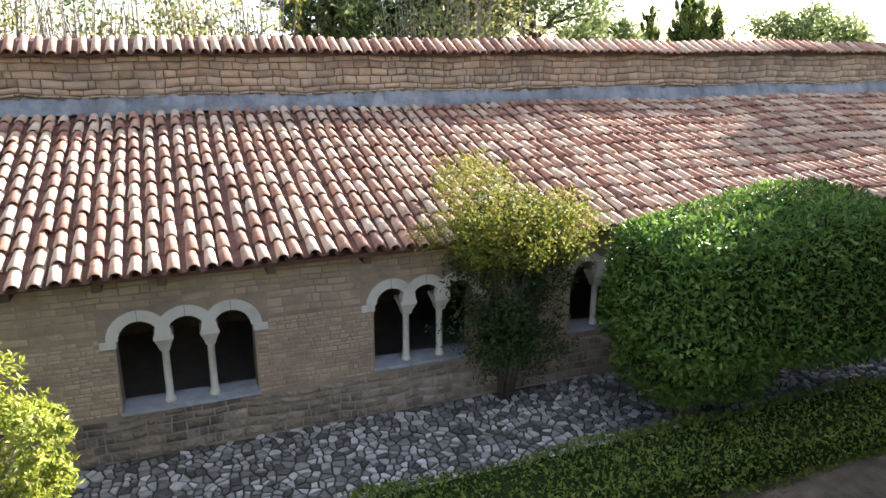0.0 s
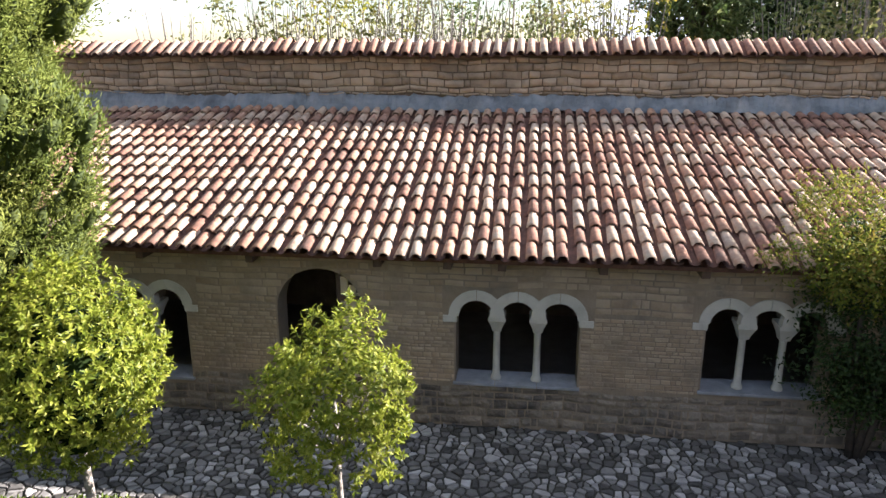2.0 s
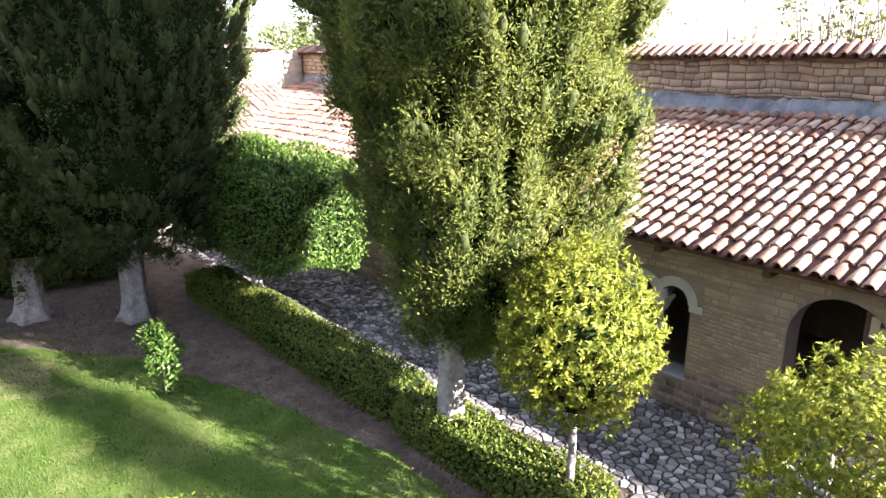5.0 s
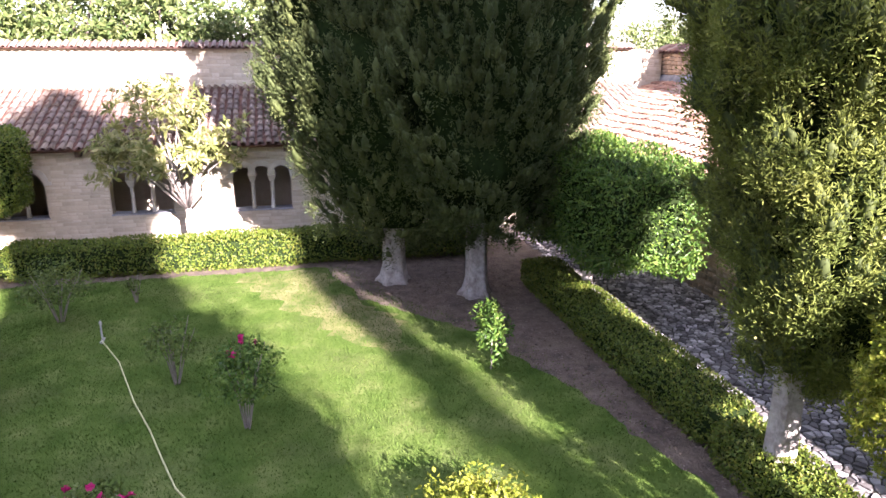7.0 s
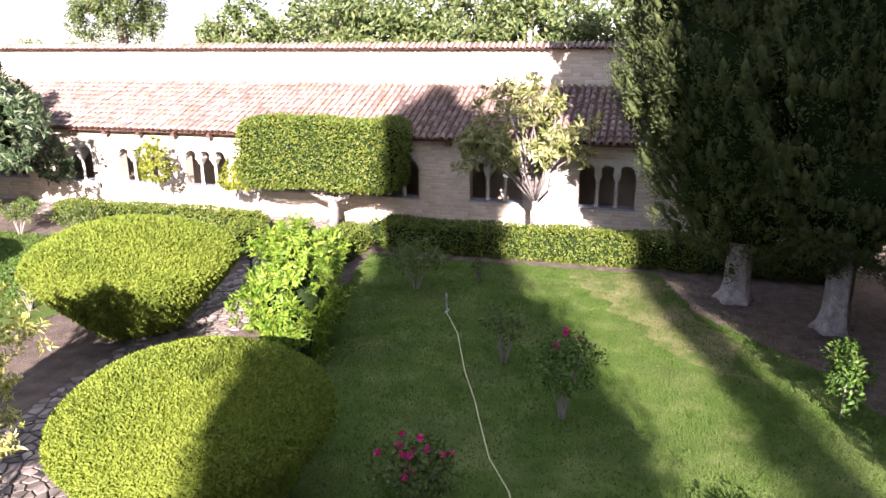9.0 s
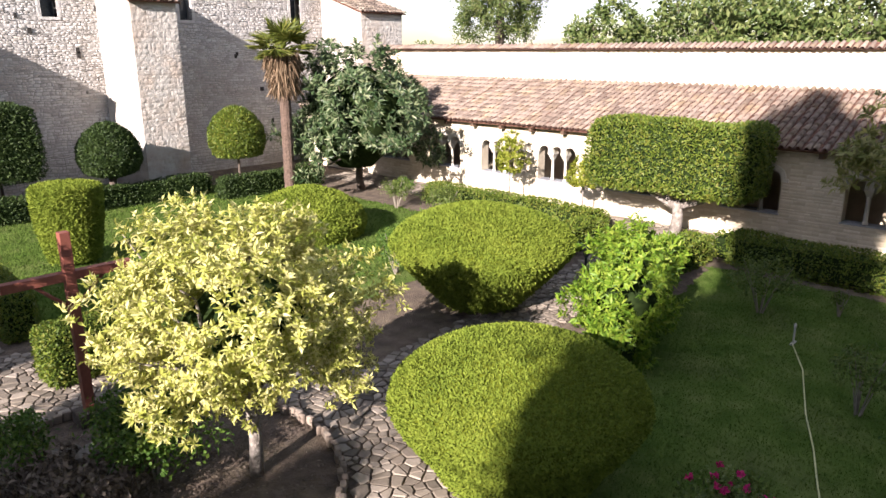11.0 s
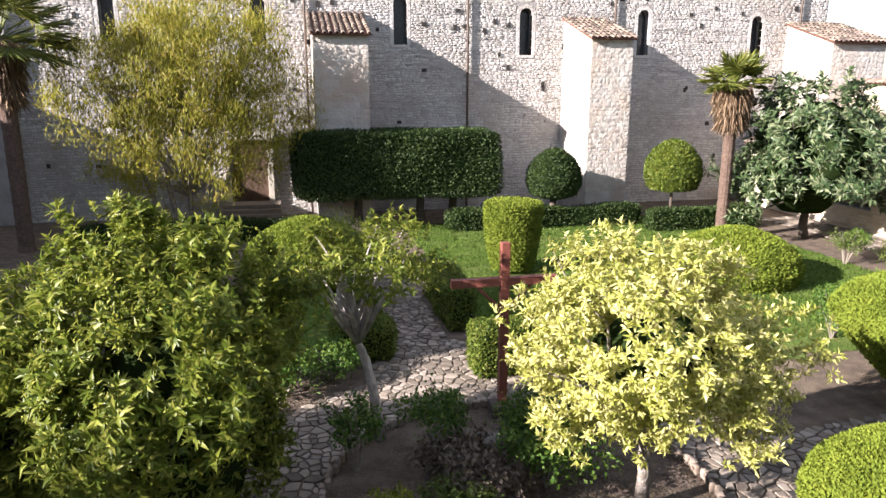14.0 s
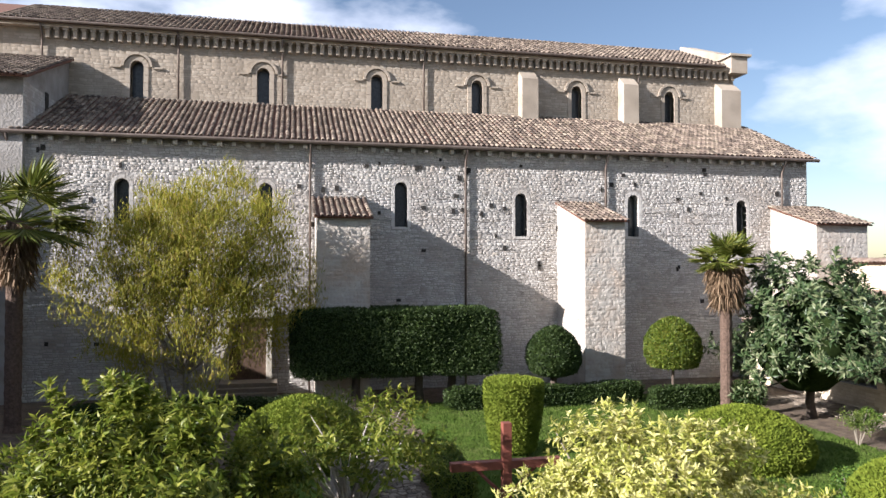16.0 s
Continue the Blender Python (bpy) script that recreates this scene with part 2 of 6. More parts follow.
l_olive = leafmat("grey-green leaf", [(0.05, 0.08, 0.018), (0.09, 0.13, 0.028), (0.14, 0.175, 0.045)], 0.4)
l_rust = leafmat("olive-brown leaf", [(0.135, 0.15, 0.018), (0.235, 0.24, 0.028), (0.32, 0.30, 0.046), (0.31, 0.22, 0.055)], 0.45)
l_loquat = leafmat("loquat leaf", [(0.022, 0.045, 0.018), (0.045, 0.078, 0.03), (0.095, 0.13, 0.06), (0.20, 0.22, 0.125)], 0.2, 0.35)
l_loquat_y = leafmat("pale loquat leaf", [(0.10, 0.13, 0.03), (0.18, 0.20, 0.06), (0.28, 0.28, 0.11), (0.38, 0.37, 0.18)], 0.4)
l_spring = leafmat("pale spring leaf", [(0.10, 0.11, 0.03), (0.16, 0.165, 0.05), (0.22, 0.21, 0.085), (0.21, 0.18, 0.10)], 0.4)
# dark leaf; on church-foot hedges and lower vine it stands for shade
l_dark_shaded = leafmat("dark and shaded hedge leaf", [(0.016, 0.032, 0.009), (0.03, 0.054, 0.013), (0.05, 0.078, 0.019)], 0.25, 0.55)
l_far = leafmat("far tree leaf", [(0.045, 0.075, 0.022), (0.085, 0.125, 0.035), (0.14, 0.175, 0.055), (0.20, 0.22, 0.085)], 0.4)
l_vivid = leafmat("vivid laurel leaf", [(0.07, 0.145, 0.014), (0.12, 0.21, 0.02), (0.18, 0.27, 0.028), (0.26, 0.32, 0.05)], 0.42)
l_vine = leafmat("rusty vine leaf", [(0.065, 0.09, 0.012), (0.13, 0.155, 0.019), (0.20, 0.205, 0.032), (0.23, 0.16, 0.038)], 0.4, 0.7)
l_palm = leafmat("palm frond", [(0.05, 0.07, 0.012), (0.10, 0.125, 0.02), (0.20, 0.19, 0.045)], 0.25)
l_palmdry = leafmat("dry palm frond", [(0.11, 0.07, 0.04), (0.19, 0.13, 0.08), (0.27, 0.20, 0.13)], 0.25, 0.8)
l_withered = leafmat("withered leaf", [(0.07, 0.055, 0.042), (0.13, 0.10, 0.078), (0.20, 0.165, 0.13)], 0.2, 0.8)
l_pink = leafmat("magenta petals", [(0.40, 0.015, 0.10), (0.60, 0.04, 0.20)], 0.3)
m_rock = mat("rough grey rock", [(0.10, 0.09, 0.075), (0.20, 0.18, 0.15)], 8.0, 0.9, 0.8, 20)
m_rosewood = mat("grey rose stems", [(0.14, 0.125, 0.10), (0.24, 0.21, 0.17)], 9.0, 0.9, 0.3, 30)
m_hose = mat("pale yellow hose", [(0.36, 0.36, 0.16), (0.48, 0.47, 0.25)], 9.0, 0.6, 0)
m_edge = mat("weathered terracotta edging", [(0.13, 0.10, 0.078), (0.21, 0.165, 0.13), (0.28, 0.24, 0.20)], 9.0, 0.9, 0.6, 30, obj=0.4, stain=(0.08, 0.075, 0.06), stain_scale=3.0)
m_post = mat("grey stone post", [(0.30, 0.29, 0.27), (0.42, 0.40, 0.37)], 6.0, 0.9, 0.5, 20)

# ---- makers ----
rng = np.random.default_rng(7)


def mesh_ob(name, verts, faces, material, parent=None, smooth=False, label="", uneven=None):
    me = bpy.data.meshes.new(name)
    me.from_pydata([tuple(v) for v in verts], [], [tuple(f) for f in faces])
    me.materials.append(material)
    if smooth:
        me.polygons.foreach_set("use_smooth", [True] * len(me.polygons))
    me.update()
    ob = new(name, me)
    if parent is not None:
        ob.parent = parent
    if label:
        ob["label"] = label
    return ob


def array_ob(name, verts, faces, material, parent=None, smooth=False, label=""):
    """The same from numpy arrays with faces of one size."""
    me = bpy.data.meshes.new(name)
    nv, (nf, k) = len(verts), faces.shape
    me.vertices.add(nv)
    me.vertices.foreach_set("co", np.ascontiguousarray(verts, dtype=np.float32).ravel())
    me.loops.add(nf * k)
    me.loops.foreach_set("vertex_index", np.ascontiguousarray(faces, dtype=np.int32).ravel())
    me.polygons.add(nf)
    me.polygons.foreach_set("loop_start", np.arange(0, nf * k, k, dtype=np.int32))
    if smooth:
        me.polygons.foreach_set("use_smooth", np.ones(nf, dtype=bool))
    me.materials.append(material)
    me.update(calc_edges=True)
    ob = new(name, me)
    if parent is not None:
        ob.parent = parent
    if label:
        ob["label"] = label
    return ob


def part(name, bm, material, parent, label="", smooth=False):
    me = bpy.data.meshes.new(name)
    bm.to_mesh(me)
    bm.free()
    me.materials.append(material)
    if smooth:
        me.polygons.foreach_set("use_smooth", [True] * len(me.polygons))
    ob = new(name, me)
    if parent is not None:
        ob.parent = parent
    if label:
        ob["label"] = label
    return ob


def thing(name, x, y, z, label, category, group="", kind=""):
    ob = new(name)
    ob.location = (x, y, z)
    ob.empty_display_size = 0.2
    return tagged(ob, label, category, group, kind)


def box_bm(x0, x1, y0, y1, z0, z1, bevel=0.0, bm=None):
    bm = bm or bmesh.new()
    r = bmesh.ops.create_cube(bm, size=1.0)["verts"]
    for v in r:
        v.co = Vector(((x0 + x1) / 2 + v.co.x * (x1 - x0), (y0 + y1) / 2 + v.co.y * (y1 - y0), (z0 + z1) / 2 + v.co.z * (z1 - z0)))
    if bevel:
        edges = list({e for v in r for e in v.link_edges})
        bmesh.ops.bevel(bm, geom=edges, offset=bevel, segments=2, affect="EDGES", profile=0.6)
    return bm


def lathe_bm(profile, seg=12, cx=0.0, cy=0.0, bm=None):
    """Turns a list of (radius, height) round a vertical axis."""
    bm = bm or bmesh.new()
    rings = []
    for r, z in profile:
        rings.append([bm.verts.new((cx + r * math.cos(2 * math.pi * i / seg), cy + r * math.sin(2 * math.pi * i / seg), z)) for i in range(seg)])
    for a, b in zip(rings, rings[1:]):
        for i in range(seg):
            bm.faces.new((a[i], a[(i + 1) % seg], b[(i + 1) % seg], b[i]))
    bm.faces.new(rings[0][::-1])
    bm.faces.new(rings[-1])
    return bm


def tube_bm(points, radii, seg=8, bm=None, wobble=0.0):
    """A tapered limb along points."""
    bm = bm or bmesh.new()
    pts = [Vector(p) for p in points]
    rings = []
    for i, p in enumerate(pts):
        d = (pts[min(i + 1, len(pts) - 1)] - pts[max(i - 1, 0)]).normalized()
        side = d.cross(Vector((0.31, 0.95, 0.05))).normalized()
        up = d.cross(side)
        r = radii[i]
        rings.append([bm.verts.new(p + (side * math.cos(a) + up * math.sin(a)) * r * (1 + wobble * math.sin(5 * a + i * 0.35) * (i < 4)))
                      for a in [2 * math.pi * k / seg for k in range(seg)]])
    for a, b in zip(rings, rings[1:]):
        for i in range(seg):
            bm.faces.new((a[i], a[(i + 1) % seg], b[(i + 1) % seg], b[i]))
    bm.faces.new(rings[0][::-1])
    bm.faces.new(rings[-1])
    return bm


# ---- foliage ----
def lump(p, freq, seed):
    """A smooth bumpy field from -1 to 1."""
    g = np.random.default_rng(seed)
    out = np.zeros(len(p))
    for _ in range(6):
        k = g.normal(size=3)
        k *= freq * g.uniform(0.6, 1.6) / np.linalg.norm(k)
        out += np.sin(p @ k + g.uniform(0, 6.28))
    return out / 3.2


def unit(v):
    return v / np.maximum(1e-6, np.linalg.norm(v, axis=1, keepdims=True))


def leaves(pos, axis, length, width, spread=0.35, seed=1, facing=None):
    """Folded leaves at pos, pointing along axis."""
    g = np.random.default_rng(seed)
    n = len(pos)
    axis = unit(axis)
    out = g.normal(size=(n, 3)) if facing is None else unit(facing) + g.normal(size=(n, 3)) * 0.42
    side = unit(np.cross(axis, out))
    up = np.cross(side, axis)
    L = (length * g.uniform(1 - spread, 1 + spread, n))[:, None]
    W = (width * g.uniform(1 - spread, 1 + spread, n))[:, None]
    mid = pos + axis * L * 0.5
    v = np.stack([pos, mid + side * W * 0.5 + up * W * 0.18, pos + axis * L - up * L * 0.08, mid - side * W * 0.5 + up * W * 0.18], 1).reshape(-1, 3)
    i = np.arange(n, dtype=np.int32)[:, None] * 4
    f = np.concatenate([i + np.array([0, 1, 2]), i + np.array([0, 2, 3])], 1).reshape(-1, 3)
    return v, f


def revolve_points(profile, n, g, sx=1.0, sy=1.0):
    """Points and normals spread over a turned outline of (z, r)."""
    pz, pr = np.array([q[0] for q in profile], float), np.array([q[1] for q in profile], float)
    seg = np.hypot(np.diff(pz), np.diff(pr))
    area = seg * (pr[1:] + pr[:-1]) / 2
    k = g.choice(len(seg), n, p=area / area.sum())
    u = g.uniform(0, 1, n)
    r0, r1 = pr[k], pr[k + 1]
    w = np.where(g.uniform(0, 1, n) < r1 / np.maximum(r0 + r1, 1e-6), np.maximum(u, g.uniform(0, 1, n)), np.minimum(u, g.uniform(0, 1, n)))
    z, r = pz[k] + w * (pz[k + 1] - pz[k]), r0 + w * (r1 - r0)
    a = g.uniform(0, 2 * math.pi, n)
    dz, dr = (pz[k + 1] - pz[k]) / seg[k], (pr[k + 1] - pr[k]) / seg[k]
    nor = np.stack([np.cos(a) * dz / sx, np.sin(a) * dz / sy, -dr], 1)
    return np.stack([r * np.cos(a) * sx, r * np.sin(a) * sy, z], 1), unit(nor)


def box_points(hx, hy, hz, n, g, k=7.0):
    """Points and normals spread over a rounded box about the origin."""
    ar = np.array([hy * hz, hy * hz, hx * hz, hx * hz, hx * hy, hx * hy])
    f = g.choice(6, n, p=ar / ar.sum())
    q = g.uniform(-1, 1, (n, 3))
    q[np.arange(n), f // 2] = np.where(f % 2, 1.0, -1.0)
    q /= (np.abs(q) ** k).sum(1, keepdims=True) ** (1 / k)
    h = np.array([hx, hy, hz])
    return q * h, unit(np.sign(q) * np.abs(q) ** (k - 1) / h)


def revolve_core(profile, inset, freq, amp, seed, sx=1.0, sy=1.0, seg=40):
    z = np.array([q[0] for q in profile], float)
    r = np.array([q[1] for q in profile], float)
    zz = np.linspace(z[0] + inset, z[-1] - inset, 30)
    rr = np.maximum(0.02, np.interp(zz, z, r) - inset)
    a = np.arange(seg) * 2 * math.pi / seg
    p = np.stack([(rr[:, None] * np.cos(a)).ravel() * sx, (rr[:, None] * np.sin(a)).ravel() * sy, np.repeat(zz, seg)], 1)
    out = np.stack([np.tile(np.cos(a), 30), np.tile(np.sin(a), 30), np.zeros(30 * seg)], 1)
    p = p + out * (lump(p, freq, seed) * amp)[:, None]
    f = [(i * seg + j, i * seg + (j + 1) % seg, (i + 1) * seg + (j + 1) % seg, (i + 1) * seg + j) for i in range(29) for j in range(seg)]
    f = np.array(f, dtype=np.int32)
    cap = len(p)
    p = np.vstack([p, [[0, 0, zz[0]], [0, 0, zz[-1]]]])
    lid = np.array([((29 * seg) + j, (29 * seg) + (j + 1) % seg, cap + 1, cap + 1) for j in range(seg)], dtype=np.int32)
    bot = np.array([((j + 1) % seg, j, cap, cap) for j in range(seg)], dtype=np.int32)
    tris = np.concatenate([f[:, [0, 1, 2]], f[:, [0, 2, 3]], lid[:, :3], bot[:, :3]])
    return p, tris


def box_core(hx, hy, hz, k=7.0, m=14):
    vs, fs = [], []
    t = np.linspace(-1, 1, m)
    for ax in range(3):
        for s in (-1.0, 1.0):
            b = len(vs) * m * m
            u, w = np.meshgrid(t, t, indexing="ij")
            q = np.zeros((m * m, 3))
            q[:, ax] = s
            q[:, (ax + 1) % 3], q[:, (ax + 2) % 3] = u.ravel(), w.ravel()
            q /= (np.abs(q) ** k).sum(1, keepdims=True) ** (1 / k)
            vs.append(q * np.array([hx, hy, hz]))
            i, j = np.meshgrid(np.arange(m - 1), np.arange(m - 1), indexing="ij")
            a = (b + i * m + j).ravel()
            quad = np.stack([a, a + m, a + m + 1, a + 1], 1) if s > 0 else np.stack([a, a + 1, a + m + 1, a + m], 1)
            fs.append(quad)
    return np.vstack(vs), np.concatenate(fs).astype(np.int32)


def turned_crown(owner, profile, n, leafm, length, width, seed, amp=0.08, freq=2.0, inset=0.15, depth=0.1, outw=0.9, upw=0.25, rnd=0.7,
                 sx=1.0, sy=1.0, corem=None, name="crown"):
    g = np.random.default_rng(seed)
    p, nor = revolve_points(profile, n, g, sx, sy)
    d = lump(p, freq, seed) * amp
    p = p + nor * (d - np.abs(g.normal(0, depth, n)))[:, None]
    v, f = leaves(p, nor * outw * 0.6 + g.normal(size=(n, 3)) * rnd + np.array([0, 0, upw]), length, width, seed=seed, facing=nor + np.array([0, 0, 0.3]))
    crown = array_ob(name, v, f, leafm, owner)
    # solid core whose dull colour stands for shade behind the leaves
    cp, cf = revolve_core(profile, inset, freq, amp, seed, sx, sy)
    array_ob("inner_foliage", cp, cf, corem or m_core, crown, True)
    return crown


def tufted_crown(owner, profile, tufts, per, leafm, length, width, seed, amp=0.36, freq=2.6, inset=0.5, tuft=(0.13, 0.26), rnd=0.3, name="crown", thin=99.0):
    """Upright tufts of fine sprays over a turned outline, as on an old cypress."""
    g = np.random.default_rng(seed)
    p, nor = revolve_points(profile, tufts, g)
    p = p + nor * (lump(p, freq, seed) * amp + lump(p, freq * 2.6, seed + 1) * amp * 0.8 - np.abs(g.normal(0, 0.1, tufts)))[:, None]
    low = p[:, 2] < thin
    keep = low | (g.uniform(0, 1, tufts) < 0.3)
    p, nor, low = p[keep], nor[keep], low[keep]
    tufts = len(p)
    grow = np.where(low, 1.0, 1.7)
    idx = np.repeat(np.arange(tufts), per)
    sc = (g.uniform(0.6, 1.35, tufts) * grow)[idx][:, None]
    off = unit(g.normal(size=(len(idx), 3))) * (g.uniform(0.2, 1, len(idx)) ** 0.6)[:, None]
    lean = nor[idx] * 0.35 + np.array([0, 0, 1.0])
    q = p[idx] + off * np.array([tuft[0], tuft[0], tuft[1]]) * sc + nor[idx] * (off[:, 2:3] * 0.06)
    v, f = leaves(q, off * 0.6 + lean * 0.4 + g.normal(size=q.shape) * rnd, length * grow[idx], width * grow[idx], seed=seed, facing=nor[idx] * 0.6 + off * 1.0 + np.array([0, 0, 0.4]))
    # the solid heart of each tuft, its colour darkened to stand for inner shade
    ring = np.arange(6) * math.pi / 3
    unit_v = np.array([(0, 0, -1.0)] + [(0.8 * math.cos(a), 0.8 * math.sin(a), -0.5) for a in ring] + [(0.75 * math.cos(a + .5), 0.75 * math.sin(a + .5), 0.45) for a in ring] + [(0, 0, 1.1)])
    ef = []
    for k in range(6):
        n1 = (k + 1) % 6
        ef += [(0, 1 + n1, 1 + k), (1 + k, 1 + n1, 7 + k), (1 + n1, 7 + n1, 7 + k), (7 + k, 7 + n1, 13)]
    size = (g.uniform(0.6, 1.35, tufts) * grow)[:, None, None] * np.array([tuft[0], tuft[0], tuft[1]]) * 0.5
    hv = p[:, None] + unit_v * size * g.uniform(0.8, 1.2, (tufts, 14, 1)) + nor[:, None] * 0.1 * unit_v[None, :, 2:3] - nor[:, None] * tuft[0] * 0.6
    hf = (np.arange(tufts, dtype=np.int32)[:, None, None] * 14 + np.array(ef, dtype=np.int32)).reshape(-1, 3)
    crown = array_ob(name, v, f, leafm, owner)
    array_ob("inner_sprays", hv.reshape(-1, 3), hf, l_cyp_shade, crown)
    # near-black core paints the shade in gaps between tufts
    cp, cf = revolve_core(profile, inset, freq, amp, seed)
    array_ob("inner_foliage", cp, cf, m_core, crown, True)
    return crown


def boxed_crown(owner, cx, cy, cz, hx, hy, hz, n, leafm, length, width, seed, amp=0.05, freq=2.5, inset=0.12, depth=0.06, rnd=0.7, upw=0.2, k=7.0,
                corem=None, name="crown"):
    g = np.random.default_rng(seed)
    p, nor = box_points(hx, hy, hz, n, g, k)
    p = p + nor * (lump(p, freq, seed) * amp - np.abs(g.normal(0, depth, n)))[:, None]
    c = np.array([cx, cy, cz])
    v, f = leaves(p + c, nor * 0.45 + g.normal(size=(n, 3)) * rnd + np.array([0, 0, upw]), length, width, seed=seed, facing=nor + np.array([0, 0, 0.3]))
    crown = array_ob(name, v, f, leafm, owner)
    # solid core, its inner shade given by colour
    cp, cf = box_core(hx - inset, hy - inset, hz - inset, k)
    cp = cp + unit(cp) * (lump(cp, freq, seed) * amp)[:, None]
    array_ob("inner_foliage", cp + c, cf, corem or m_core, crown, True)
    return crown


def loose_crown(owner, centre, radii, clumps, per, leafm, length, width, seed, clump_r=0.35, hollow=0.55, upw=0.3, rnd=0.6, name="crown", down=-0.75,
                stems=None, base=None, droop=0.0, rough=0.22):
    """Clumps of leaves in an uneven ellipsoid, with twigs out to some of them."""
    g = np.random.default_rng(seed)
    d = unit(g.normal(size=(clumps * 3, 3)))
    d = d[d[:, 2] > down][:clumps]
    rad = (g.uniform(hollow ** 3, 1, len(d)) ** (1 / 3)) * (1 + rough * lump(d * 2.0, 2.6, seed + 5))
    c = np.array(centre) + d * rad[:, None] * np.array(radii)
    k = len(c)
    idx = np.repeat(np.arange(k), per)
    off = unit(g.normal(size=(k * per, 3))) * (g.uniform(0, 1, k * per) ** 0.5 * clump_r)[:, None] * g.uniform(0.6, 1.3, k)[idx][:, None]
    p = c[idx] + off
    ax = unit(off) * 0.3 + d[idx] * 0.08 + g.normal(size=p.shape) * (rnd + 0.15) + np.array([0, 0, upw - 0.4])
    v, f = leaves(p, ax, length, width, seed=seed, facing=d[idx] * 0.7 + unit(off) * 0.6 + np.array([0, 0, 0.5]))
    crown = array_ob(name, v, f, leafm, owner)
    if stems is not None:
        mat_s, count, thick = stems
        b = Vector(base)
        for i in range(count):
            q = Vector(c[(i * 7) % k]) - Vector((0, 0, clump_r * 0.3))
            m1 = b.lerp(q, 0.35) + Vector((g.normal(0, .08), g.normal(0, .08), (q - b).length * (0.10 - droop)))
            m2 = b.lerp(q, 0.7) + Vector((g.normal(0, .08), g.normal(0, .08), (q - b).length * 0.06))
            part("limb", tube_bm([b, m1, m2, q], [thick, thick * 0.72, thick * 0.45, thick * 0.15], 6), mat_s, owner, smooth=True)
    return crown


def long_leaves(pos, axis, face, length, width, seed, droop=0.25):
    """Pointed leaves with a folded midrib and a drooping tip."""
    g = np.random.default_rng(seed)
    n = len(pos)
    axis = unit(axis)
    side = unit(np.cross(axis, face))
    up = np.cross(side, axis)
    L = (length * g.uniform(0.65, 1.25, n))[:, None]
    W = (width * g.uniform(0.7, 1.25, n))[:, None]
    mid, tip = pos + axis * L * 0.45, pos + axis * L * 0.98 - up * L * droop
    v = np.stack([pos, mid + side * W * 0.5 + up * W * 0.22, tip, mid - side * W * 0.5 + up * W * 0.22, mid], 1).reshape(-1, 3)
    i = np.arange(n, dtype=np.int32)[:, None] * 5
    f = np.concatenate([i + np.array(t) for t in ([0, 1, 4], [0, 4, 3], [1, 2, 4], [3, 4, 2])], 1).reshape(-1, 3)
    return v, f


def whorl_crown(owner, centre, radii, tips, per, leafm, length, width, seed, hollow=0.5, rough=0.3, down=-0.7, up=0.6, stalk=0.12, name="crown", stems=None, base=None, droop=0.25, boughs=0, freq=2.6):
    """Shoots over an uneven ellipsoid, each ending in a whorl of leaves."""
    g = np.random.default_rng(seed)
    d = unit(g.normal(size=(tips * 4, 3)))
    d = d[d[:, 2] > down][:tips]
    if boughs:
        hub = unit(g.normal(size=(boughs * 3, 3)))
        hub = hub[hub[:, 2] > down][:boughs]
        near = np.argmax(d @ hub.T, 1)
        d = unit(d * 0.68 + hub[near] * 0.32 + g.normal(0, 0.05, d.shape))
        rad = (g.uniform(hollow ** 3, 1, len(d)) ** (1 / 3)) * g.uniform(0.78, 1.12, boughs)[near % boughs] * (1.02 - 0.75 * (1 - np.sum(d * hub[near], 1)))
    else:
        rad = g.uniform(hollow ** 3, 1, len(d)) ** (1 / 3)
    rad = rad * (1 + rough * lump(d * 2.0, freq, seed + 5))
    c = np.array(centre) + d * rad[:, None] * np.array(radii)
    shoot = unit(d * np.array([1, 1, 0.6]) + np.array([0, 0, up]) + g.normal(0, 0.3, d.shape))
    k = len(c)
    idx = np.repeat(np.arange(k), per)
    n = k * per
    a = g.uniform(0, 2 * math.pi, n)
    p1 = unit(np.cross(shoot, g.normal(size=shoot.shape)))
    p2 = np.cross(shoot, p1)
    radial = p1[idx] * np.cos(a)[:, None] + p2[idx] * np.sin(a)[:, None]
    t = g.uniform(0, 1, n)
    pos = c[idx] + shoot[idx] * (t * stalk)[:, None]
    axis = radial * (1.15 - 0.65 * t)[:, None] + shoot[idx] * (0.15 + 0.75 * t)[:, None] + g.normal(0, 0.15, radial.shape)
    v, f = long_leaves(pos, axis, shoot[idx] * 0.8 + d[idx] * 0.5 + g.normal(0, 0.55, radial.shape), length, width, seed, droop)
    crown = array_ob(name, v, f, leafm, owner)
    if stems is not None:
        mat_s, count, thick = stems
        b = Vector(base)
        for i in range(count):
            q = Vector(c[(i * 7) % k])
            m1 = b.lerp(q, 0.35) + Vector((g.normal(0, .08), g.normal(0, .08), (q - b).length * 0.10))
            m2 = b.lerp(q, 0.7) + Vector((g.normal(0, .08), g.normal(0, .08), (q - b).length * 0.06))
            part("limb", tube_bm([b, m1, m2, q], [thick, thick * 0.72, thick * 0.45, thick * 0.15], 6), mat_s, owner, smooth=True)
    return crown


# ---- building pieces ----
def arr(p):
    return np.array(p, dtype=float)


